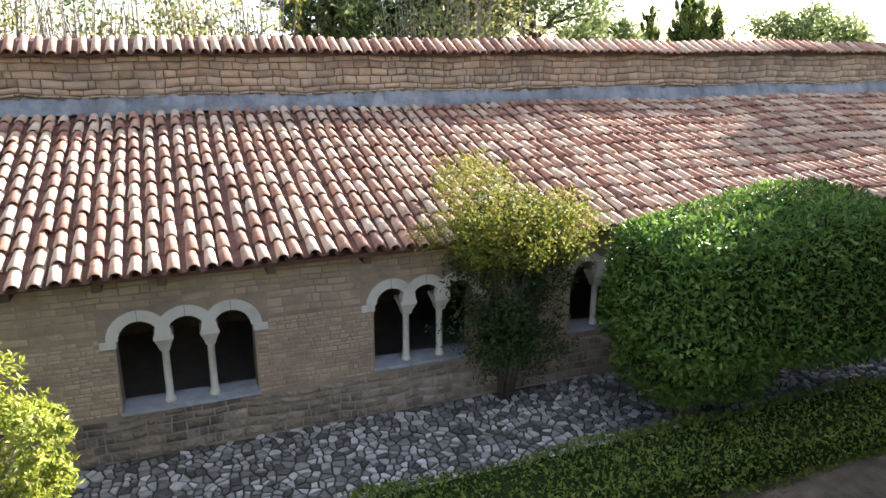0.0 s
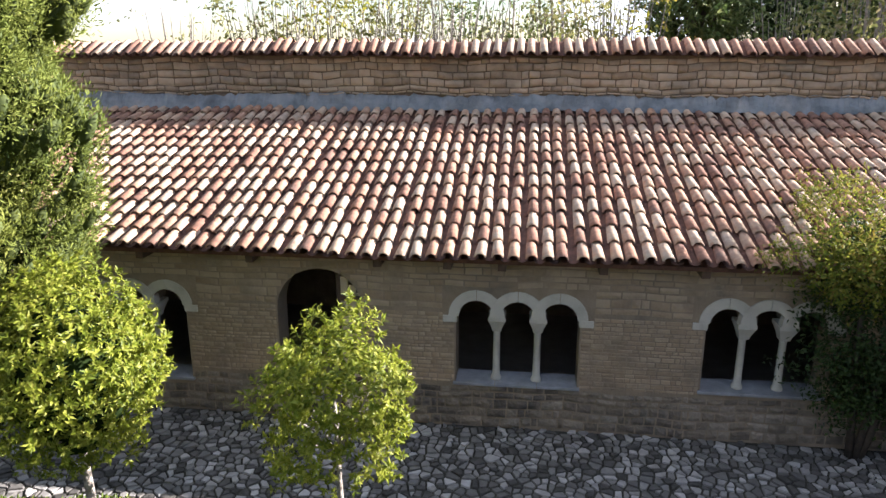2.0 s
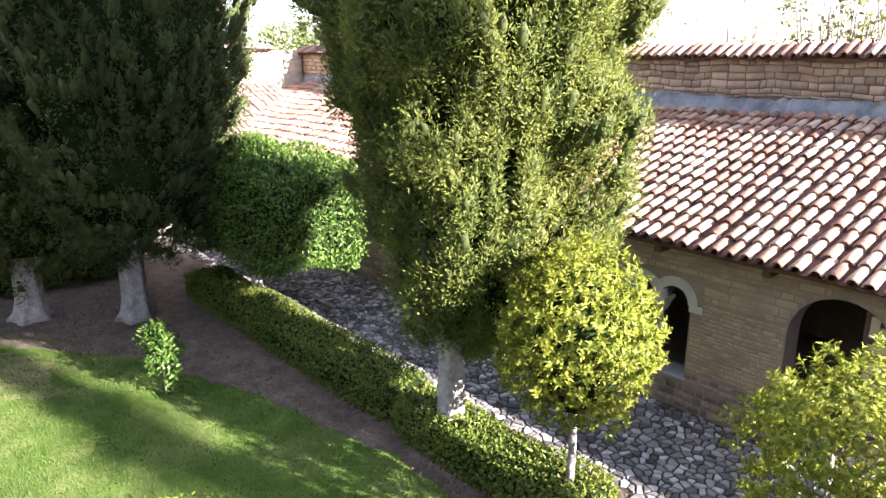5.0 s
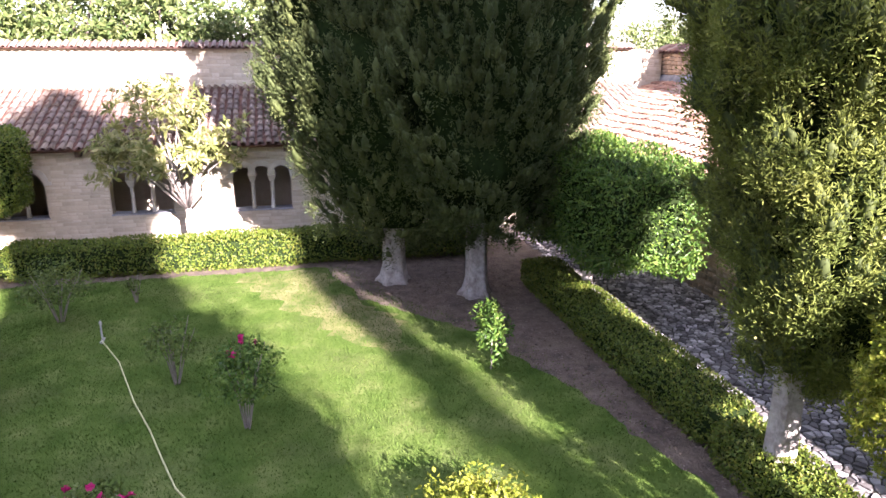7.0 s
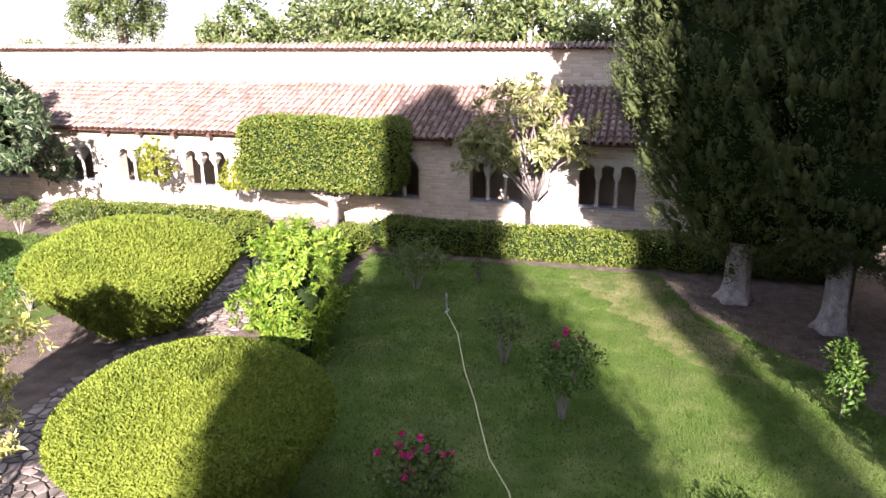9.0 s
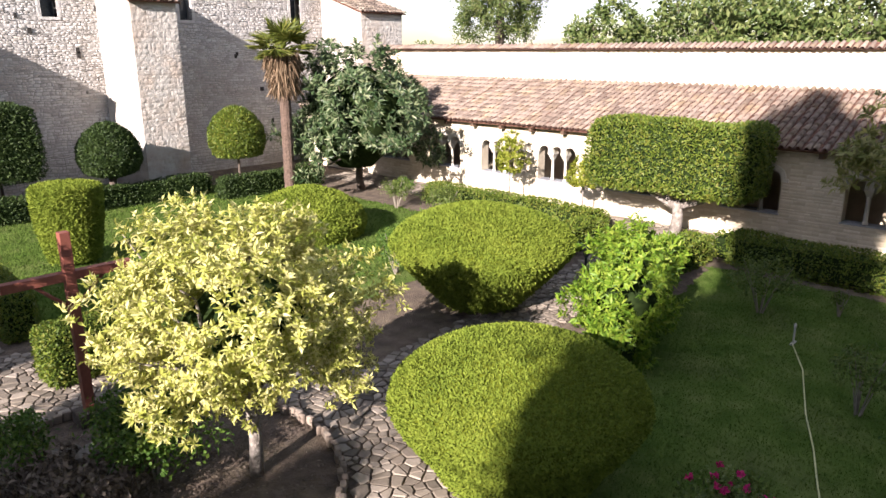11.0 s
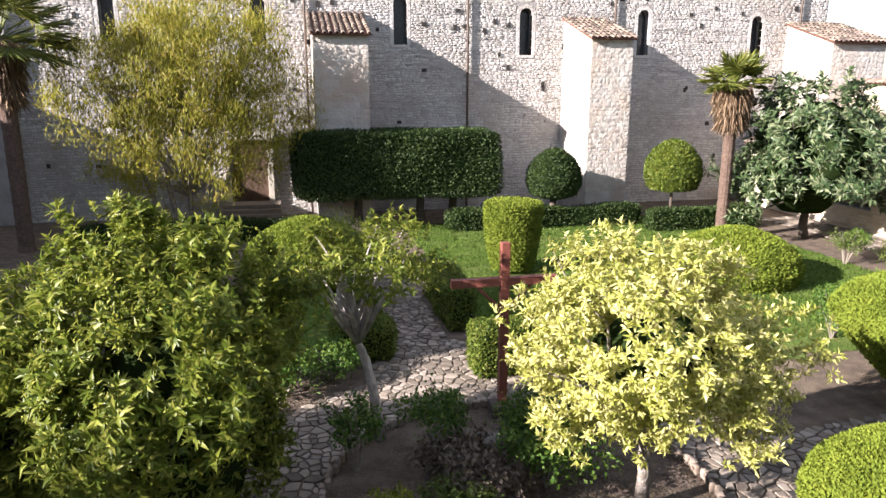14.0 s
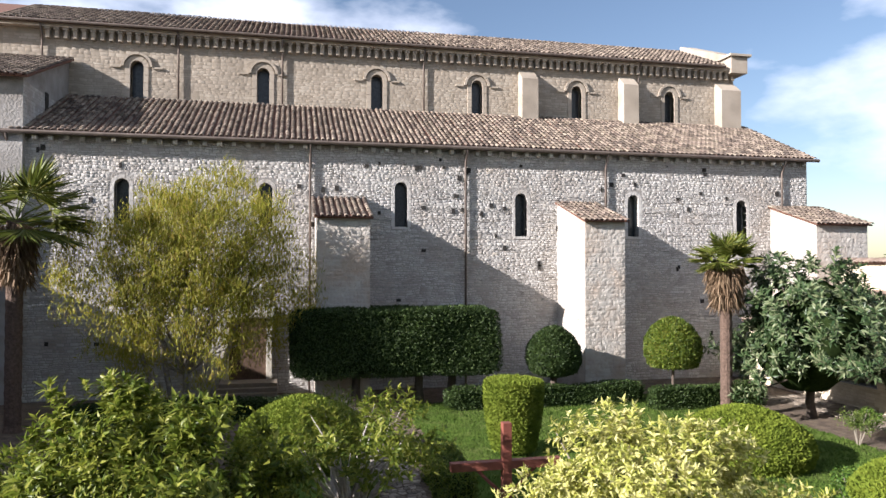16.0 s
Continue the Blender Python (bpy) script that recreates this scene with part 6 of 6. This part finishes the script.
hedge(-1.4, 8.0, -27.4, -26.6, 0.8, 420, 209, l_dark_shaded, "dark clipped hedge before the steps", length=0.1, width=0.05)
hedge(-4.2, -3.45, -18.6, -15.4, 1.05, 900, 210, l_box, "clipped box hedge beside the path", length=0.08, width=0.04)
hedge(-4.6, -3.35, -13.4, -12.5, 1.1, 1100, 211, l_box, "clipped box block at the path corner", k=5.0)
hedge(-2.0, -0.6, -14.9, -13.9, 0.85, 1000, 212, l_box, "clipped box block at the path corner", k=5.0)
hedge(-1.95, -1.2, -20.5, -16.0, 0.8, 700, 213, l_box, "clipped box hedge beside the path")

# ---- vine on the north wall ----
t = thing("climbing_vine", 4.9, 9.75, 0, "rusty green climbing vine spilling over the gallery eaves", "climbing plant")
for dx in (-0.12, 0.1, 0.25):
    trunk(t, [(dx * 0.4, 0, 0), (dx, -0.05, 0.8), (dx * 2, -0.1, 1.8), (dx * 3, -0.3, 2.9)], [0.06, 0.05, 0.04, 0.03], m_bark_d, "stem", seg=6)
g = np.random.default_rng(221)
# lower leaves take the dark leaf to paint the shade under the eaves
loose_crown(t, (0.05, -0.15, 2.0), (1.05, 0.34, 1.75), 240, 36, l_dark_shaded, 0.08, 0.036, 222, clump_r=0.25, hollow=0.2, name="lower_leaves", down=-0.95)
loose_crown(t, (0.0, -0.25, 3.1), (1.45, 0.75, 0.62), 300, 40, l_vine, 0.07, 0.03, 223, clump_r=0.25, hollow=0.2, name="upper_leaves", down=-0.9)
loose_crown(t, (-0.35, 0.6, 3.75), (0.75, 0.75, 0.35), 70, 22, l_vine, 0.07, 0.026, 224, clump_r=0.25, hollow=0.2, name="top_sprays", down=-0.9)

# ---- roses and small plants on the lawn ----
def rose(x, y, r, h, n, seed, label, leafm=None, flowers=0):
    t = thing("rose_bush", x, y, 0, label, "rose bush", "rose bushes")
    g = np.random.default_rng(seed)
    for i in range(8):
        a = g.uniform(0, 6.28)
        e = (math.cos(a) * r * g.uniform(.4, .9), math.sin(a) * r * g.uniform(.4, .9), h * g.uniform(.7, 1))
        part("stem", tube_bm([(e[0] * .1, e[1] * .1, 0), (e[0] * .45, e[1] * .45, e[2] * .5), e], [0.016, 0.012, 0.005], 5), m_rosewood, t)
    loose_crown(t, (0, 0, h * 0.66), (r, r, h * 0.36), max(8, n // 12), 20, leafm or l_olive, 0.075, 0.045, seed, clump_r=r * 0.28, hollow=0.2, name="leaves")
    for i in range(flowers):
        a, rr = g.uniform(0, 6.28), r * g.uniform(0.2, 0.95)
        c = np.array([math.cos(a) * rr, math.sin(a) * rr, h * g.uniform(.75, 1.1)])
        v, f = leaves(np.repeat(c[None], 14, 0), g.normal(size=(14, 3)), 0.06, 0.055, seed=seed + i)
        array_ob("bloom", v, f, l_pink, t, label="magenta bloom")
    return t


rose(-12.2, -2.1, 0.5, 1.25, 380, 231, "sparse rose bush with bare lower stems")
rose(-10.35, -0.8, 0.55, 1.45, 800, 232, "reddish green rose bush with a few blooms", l_laurel, 5)
rose(-15.95, -5.0, 0.75, 1.3, 900, 233, "wide pale rose bush in a bare patch")
rose(-16.9, -3.6, 0.25, 0.7, 120, 234, "thin bare rose stem in a bare patch")
rose(-7.6, -2.45, 0.55, 0.85, 900, 235, "low rose bush with magenta blooms", l_olive, 14)
rose(-6.9, 2.1, 0.7, 0.7, 1800, 236, "low lime-green shrub on the lawn", l_lime)
rose(-6.4, -3.3, 0.25, 0.5, 160, 237, "small pale rose bush")
rose(-17.4, -16.4, 0.7, 1.3, 900, 238, "pale rose bush with bare stems")
rose(-14.4, -14.0, 0.5, 1.2, 800, 239, "dark shrub beside the dome", l_laurel)
rose(-3.7, -9.6, 0.7, 1.1, 1700, 243, "dark green shrub under the yellow tree", l_laurel)


def withered_bush(x, y, r, h, seed, label):
    """A low bush of brown withered leaves hanging on thin stems."""
    t = thing("withered_bush", x, y, 0, label, "shrub")
    g = np.random.default_rng(seed)
    for i in range(14):
        a = g.uniform(0, 6.28)
        e = (math.cos(a) * r * g.uniform(.3, .95), math.sin(a) * r * g.uniform(.3, .95), h * g.uniform(.6, 1))
        part("stem", tube_bm([(e[0] * .2, e[1] * .2, 0), (e[0] * .6, e[1] * .6, e[2] * .6), e], [0.012, 0.009, 0.004], 5), m_rosewood, t)
    loose_crown(t, (0, 0, h * 0.55), (r, r, h * 0.5), 70, 24, l_withered, 0.1, 0.05, seed, clump_r=0.16, hollow=0.2, upw=-0.4, name="leaves", down=-0.6)
    return t


withered_bush(-2.55, -8.75, 0.75, 0.75, 251, "withered grey-brown bush in the round bed")
withered_bush(-2.2, -9.35, 0.5, 0.6, 252, "small withered brown bush in the round bed")
for x, y, r, h, n, sd, lm, lab in ((-0.75, -9.75, 0.42, 1.25, 700, 253, l_laurel, "leggy green rose bush by the bed edge"), (-2.05, -10.05, 0.55, 1.1, 900, 254, l_laurel, "leafy rose bush behind the pale trunk"),
                                   (-1.95, -7.95, 0.6, 0.55, 900, 255, l_olive, "low weedy shrub in the round bed"), (-3.45, -8.75, 0.75, 1.15, 1700, 256, l_laurel, "dark leafy shrub under the yellow tree"),
                                   (-0.55, -13.3, 0.6, 0.7, 1300, 261, l_laurel, "low dark shrub beside the paved path"), (0.35, -12.7, 0.7, 0.8, 1500, 262, l_laurel, "low dark shrub at the foot of the privets"),
                                   (-1.05, -8.3, 0.35, 0.45, 350, 257, l_lime, "small pale weed on the bare soil"), (-17.8, -19.2, 0.55, 1.2, 700, 258, l_olive, "pale rose bush with spread stems"),
                                   (-19.2, -20.2, 0.45, 0.9, 600, 259, l_laurel, "green shrub at the hedge end"), (-12.2, -13.2, 0.55, 1.3, 900, 260, l_laurel, "dark leafy rose behind the yellow tree")):
    rose(x, y, r, h, n, sd, lab, lm)
t = thing("sapling", -11.55, 3.6, 0, "small bright green citrus sapling", "sapling")
trunk(t, [(0, 0, 0), (0.02, 0, 0.4), (0, 0, 0.9)], [0.02, 0.016, 0.01], m_bark)
loose_crown(t, (0, 0, 0.78), (0.3, 0.3, 0.62), 60, 16, l_laurel, 0.11, 0.05, 245, clump_r=0.12, hollow=0.2)

# ---- things in the garden ----
cross = thing("wooden_cross", -3.49, -11.15, 0, "red-brown timber cross on a dark base", "cross")
part("upright", box_bm(-0.075, 0.075, -0.075, 0.075, 0.2, 3.18, 0.008), m_crosswood, cross)
part("crossbeam", box_bm(-0.95, 0.95, -0.085, 0.065, 2.42, 2.56, 0.008), m_crosswood, cross)
for s in (-1, 1):
    bm = tube_bm([(0, 0, 1.95), (s * 0.28, 0, 2.2), (s * 0.5, 0, 2.42)], [0.03, 0.03, 0.03], 6)
    part("brace", bm, m_crosswood, cross)
part("base", box_bm(-0.22, 0.22, -0.2, 0.2, 0, 0.22, 0.02), m_bark_d, cross, "dark block base")

lamp = thing("garden_lamp", -15.55, -9.4, 0, "short dark iron lantern post beside the path", "garden lamp")
part("post", lathe_bm([(0.09, 0), (0.09, 0.04), (0.045, 0.07), (0.035, 0.12), (0.035, 0.52), (0.06, 0.55), (0.04, 0.58)], 10), m_iron, lamp)
part("lantern", lathe_bm([(0.07, 0.58), (0.12, 0.80), (0.12, 0.81)], 6), m_glass, lamp, "dark glass lantern")
part("lid", lathe_bm([(0.15, 0.81), (0.15, 0.82), (0.06, 0.90), (0.03, 0.93), (0.01, 0.97)], 6), m_iron, lamp)
for k in range(6):
    a = 2 * math.pi * k / 6
    part("bar", tube_bm([(0.072 * math.cos(a), 0.072 * math.sin(a), 0.58), (0.123 * math.cos(a), 0.123 * math.sin(a), 0.81)], [0.008, 0.008], 4), m_iron, lamp)

spr = thing("sprinkler", -14.6, -3.85, 0, "small grey lawn sprinkler on a stake", "sprinkler")
part("stake", lathe_bm([(0.02, 0), (0.018, 0.36), (0.03, 0.38), (0.03, 0.42), (0.012, 0.46)], 8), m_post, spr)
part("base", box_bm(-0.14, 0.14, -0.03, 0.03, 0.0, 0.04, 0.008), m_post, spr)
hose_pts = [(-14.55, -3.85), (-13.4, -3.3), (-11.64, -2.72), (-10.6, -2.3), (-9.73, -2.0), (-8.9, -1.7), (-8.17, -1.28), (-7.0, -0.9), (-5.0, -0.4)]
bm = tube_bm([(x, y, 0.03) for x, y in hose_pts], [0.014] * len(hose_pts), 6)
tagged(part("garden_hose", bm, m_hose, None, smooth=True), "pale yellow garden hose lying across the lawn", "hose")
# scalloped edging of the round bed
edging = thing("bed_edging", BED[0], BED[1], 0, "scalloped terracotta and stone edging round the bed", "edging")
n = 118
me = bpy.data.meshes.new("edging_stone")
tb = box_bm(-0.07, 0.07, -0.045, 0.045, 0.0, 0.15, 0.03)
tb.to_mesh(me)
tb.free()
me.materials.append(m_edge)
for k in range(n):
    a = 2 * math.pi * k / n
    ob = new("edging_stone", me)
    ob.parent = edging
    rr = BED[2] + 0.03 * math.sin(k * 2.1)
    ob.matrix_basis = pose(rr * math.cos(a), rr * math.sin(a), 0.0, 6 * math.sin(k * 3.7), 6 * math.cos(k * 5.1), math.degrees(a) + 90)
# steps at the church side
steps = thing("stone_steps", 1.9, -30.2, 0, "worn stone steps up to the church door", "steps")
for k in range(4):
    part("step", box_bm(-1.3, 1.3, -2.1, 0.0 - k * 0.32, k * 0.17, (k + 1) * 0.17 - 0.004, 0.015), m_flag_warm, steps)

# rocks in the round bed and at the hedge foot
def rock(x, y, r, seed, label="rough grey stone half buried in the soil"):
    bm = bmesh.new()
    bmesh.ops.create_icosphere(bm, subdivisions=2, radius=r)
    for v in bm.verts:
        k = 1 + 0.35 * noise.noise(v.co * (2.2 / r) + Vector((seed, 0, 0)))
        v.co = Vector((v.co.x * k * 1.2, v.co.y * k, v.co.z * k * 0.75))
    ob = part("rock", bm, m_rock, None)
    ob.location = (x, y, r * 0.35)
    return tagged(ob, label, "rock", "bed rocks")


rr = random.Random(8)
for k in range(16):
    rock(-3.3 + rr.uniform(-0.9, 0.9), -9.7 + rr.uniform(-0.8, 0.6), rr.uniform(0.07, 0.2), k)
for k, (x, y, r) in enumerate(((-7.2, 6.0, 0.12), (-7.45, 5.95, 0.1), (-7.9, 6.05, 0.08))):
    rock(x, y, r, 3 * k, "pale boulder at the cypress foot")
# church side door behind the willow
door = thing("church_door", 1.9, CY + 0.06, 0.68, "dark church side door between pale stone jambs", "door")
part("leaf", box_bm(-0.8, 0.8, -0.02, 0.02, 0.0, 2.7, 0.01), m_wood, door)
for sx in (-1.05, 0.8):
    part("jamb", box_bm(sx, sx + 0.25, -0.02, 0.16, 0.0, 2.75, 0.015), m_white, door, "pale stone jamb")
part("lintel", box_bm(-1.15, 1.15, -0.02, 0.18, 2.75, 3.05, 0.015), m_white, door, "pale stone lintel")

# ---- beyond the walls ----
def far_tree(x, y, zc, rx, rz, clumps, per, seed, leafm, label, length=0.3, width=0.13, name="tree", trunk_h=None):
    t = thing(name, x, y, 0, label, "tree")
    trunk(t, [(0, 0, 0), (0.1, 0, zc * 0.5), (0, 0, zc)], [0.3, 0.24, 0.12], m_bark_d, seg=8)
    loose_crown(t, (0, 0, zc), (rx, rx, rz), clumps, per, leafm, length, width, seed, clump_r=rx * 0.17, hollow=0.4, stems=(m_bark_d, 14, 0.09), base=(0, 0, zc - rz * 0.8))
    return t


def bare_tree(x, y, h, seed, label, n=26, leafm=None, leaf_n=1400):
    t = thing("bare_tree", x, y, 0, label, "tree", "bare trees")
    g = np.random.default_rng(seed)
    for i in range(n):
        a, l = g.uniform(0, 6.28), g.uniform(0.15, 1.0)
        s = h * g.uniform(0.22, 0.34)
        e = Vector((math.cos(a) * l * h * 0.27, math.sin(a) * l * h * 0.27, h * g.uniform(.75, 1.05)))
        part("stem", tube_bm([(e.x * .05, e.y * .05, 0), (e.x * .25, e.y * .25, s), (e.x * .7, e.y * .7, s + (e.z - s) * .5), e], [0.07, 0.055, 0.03, 0.008], 5), m_bark, t)
    loose_crown(t, (0, 0, h * 0.72), (h * 0.28, h * 0.28, h * 0.33), leaf_n // 8, 8, leafm or l_rust, 0.2, 0.09, seed, clump_r=0.45, hollow=0.2, name="thin_leaves")
    return t


for i, (az_, dist, h) in enumerate(((20, 25, 8.3), (15, 23, 8.2), (11, 25, 8.6), (6.5, 22, 8.2), (2, 24, 8.7), (-3, 22, 8.0), (-7, 24, 8.4), (-24, 24, 8.0), (27, 30, 7.6), (-19, 27, 8.3))):
    a = radians(az_)
    bare_tree(-dist * math.sin(a), dist * math.cos(a), h, 300 + i, "thin spring tree behind the gallery", leafm=(l_spring, l_rust, l_spring, l_spring, l_far)[i % 5], leaf_n=(1500, 700, 1900, 400, 1300)[i % 5], n=34)
for i, (az_, dist, zc, rx, rz) in enumerate(((-12, 30, 7.6, 1.8, 2.6), (-17.5, 33, 7.8, 2.9, 3.2), (-28.0, 30, 8.4, 3.6, 2.9), (-22.5, 34, 7.6, 2.6, 2.6), (-33, 38, 5.9, 2.2, 1.3))):
    a = radians(az_)
    far_tree(-dist * math.sin(a), dist * math.cos(a), zc, rx, rz, 300, 40, 320 + i, l_far if i != 1 else l_dark_shaded, "dark pine crown behind the gallery", 0.3, 0.08)
for i, (az_, dist, h, r) in enumerate(((-36.9, 48, 8.4, 0.95), (-39.6, 48, 10.5, 1.5), (-41.6, 47, 8.6, 0.95))):
    a = radians(az_)
    cypress(-dist * math.sin(a), dist * math.cos(a), h, [(1.0, r * .7), (h * .55, r), (h * .8, r * .6), (h, 0.05)], 5000, 330 + i, "small far cypress against the sky", 0.2, leaf=(0.2, 0.08))
far_tree(33.5, 30.5, 6.6, 2.9, 1.3, 110, 40, 335, l_far, "umbrella pine against the sky")
far_tree(44.0, 38.0, 6.4, 2.6, 1.2, 90, 40, 336, l_far, "umbrella pine against the sky")
for i, (px, py, zc, rx, rz) in enumerate(((-36, -20.5, 5.6, 2.6, 2.8), (-38, -17.0, 6.0, 3.0, 3.0), (-35, -13.0, 6.2, 2.6, 2.6), (-37, -9.0, 6.6, 3.2, 3.2), (-35, -5.0, 6.2, 2.6, 3.0), (-38, -1.0, 6.8, 3.4, 3.4), (-36, 3.5, 6.5, 3.0, 3.2), (-38, 8.0, 6.5, 3, 3), (-34, 12.5, 6.0, 2.6, 2.6), (-46, 27.0, 5.5, 4.0, 2.5), (-30, 24, 5.2, 2.2, 2.0), (-30, 30, 5.6, 3.2, 2.6))):
    far_tree(px, py, zc, rx, rz, 230, 26, 340 + i, l_far, "leafy tree beyond the west wall", 0.32, 0.15)
t = thing("cedar_tree", -46.8, -37.6, 0, "broad layered cedar beyond the west wall", "tree")
trunk(t, [(0, 0, 0), (0, 0, 8), (0, 0, 14)], [0.5, 0.35, 0.1], m_bark_d)
loose_crown(t, (0, 0, 9.5), (3.6, 3.6, 4.2), 330, 50, l_far, 0.3, 0.1, 360, clump_r=0.6, hollow=0.35)
for i, (px, py, zc, rx, rz) in enumerate(((-120, -118, 5.0, 5, 2.2), (-128, -110, 4.8, 6, 2.0), (-110, -100, 4.6, 3, 2.6), (-135, -98, 4.5, 5, 2), (-140, -60, 6, 8, 3))):
    far_tree(px, py, zc, rx, rz, 60, 30, 370 + i, l_far, "far tree at the horizon", 0.7, 0.4)
for i, (px, py, w) in enumerate(((-132, -126, 14), (-142, -118, 10))):
    house = thing("house", px, py, 0, "pale far house with a low roof", "house")
    part("wall", box_bm(-w / 2, w / 2, -4, 4, 0, 5.2), m_gold_mortar, house)
    bm = bmesh.new()
    q = [bm.verts.new(c) for c in ((-w / 2 - .5, -4.5, 5.2), (w / 2 + .5, -4.5, 5.2), (w / 2 + .5, 4.5, 5.2), (-w / 2 - .5, 4.5, 5.2), (-w / 2, 0, 6.6), (w / 2, 0, 6.6))]
    for f in ((0, 1, 5, 4), (2, 3, 4, 5), (1, 2, 5), (3, 0, 4), (3, 2, 1, 0)):
        bm.faces.new([q[k] for k in f])
    part("roof", bm, m_tile_b, house)
    house.rotation_euler = (0, 0, radians(40))

# ---- grass ----
g = np.random.default_rng(401)
px, py = g.uniform(-19, -4.5, 120000), g.uniform(-7.5, 6.2, 120000)
edge = [(-18.7, -7.5), (-18.7, 1.6), (-16.0, 2.4), (-13.0, 4.5), (-10.5, 5.4), (-4.5, 5.7), (-4.5, -3.0), (-9.0, -3.5), (-12.6, -5.3)]
ok = inside(LAWN, px, py) | (inside(edge, px, py) & (lump(np.stack([px, py, px * 0], 1), 2.2, 405) > g.uniform(-0.2, 1.2, len(px))))
ok &= px < -4.5
px, py = px[ok], py[ok]
n = len(px)
pos = np.stack([px, py, np.full(n, 0.01)], 1)
v, f = leaves(pos, g.normal(0, 0.5, (n, 3)) + np.array([0, 0, 1.0]), 0.042, 0.014, 0.4, 402)
tagged(array_ob("grass", v, f, m_blade), "short green grass blades on the lawn", "grass", kind="stuff")
px, py = g.uniform(-18, -4.4, 50000), g.uniform(-28.6, -13.4, 50000)
ok = inside(LAWN_BACK, px, py)
pos = np.stack([px[ok], py[ok], np.full(int(ok.sum()), 0.01)], 1)
v, f = leaves(pos, g.normal(0, 0.5, pos.shape) + np.array([0, 0, 1.0]), 0.08, 0.022, 0.4, 403)
tagged(array_ob("grass", v, f, m_blade), "short shaded grass before the church", "grass", kind="stuff")

# fallen leaves and twigs on the bare soil
g = np.random.default_rng(421)
pts = np.concatenate([np.stack([g.uniform(-19, -5, 9000), g.uniform(1.5, 5.9, 9000)], 1), np.stack([g.normal(BED[0], 1.3, 3500), g.normal(BED[1], 1.3, 3500)], 1)])
far = np.hypot(pts[:, 0] - BED[0], pts[:, 1] - BED[1])
pts = pts[(pts[:, 1] > 0) & ~inside(LAWN, pts[:, 0], pts[:, 1]) | (far < BED[2] - 0.1)]
pos = np.concatenate([pts, g.uniform(0.004, 0.02, (len(pts), 1))], 1)
v, f = leaves(pos, g.normal(size=pos.shape) * np.array([1, 1, 0.15]), 0.06, 0.03, 0.5, 422, facing=np.tile([0.0, 0.0, 1.0], (len(pos), 1)))
tagged(array_ob("leaf_litter", v, f, l_withered), "fallen brown leaves scattered on the soil", "leaf litter", kind="stuff")

# ---- single paving stones ----
for pv, S, mp in pave_made:
    for V, F in S:
        cx, cy = V[0][0], V[0][1]
        ob = mesh_ob("flagstone", [(x - cx, y - cy, z) for x, y, z in V], F, mp, pv)
        ob.location = (cx, cy, 0)
single_bricks(WA, S2, wall_a, m_stone_piece)
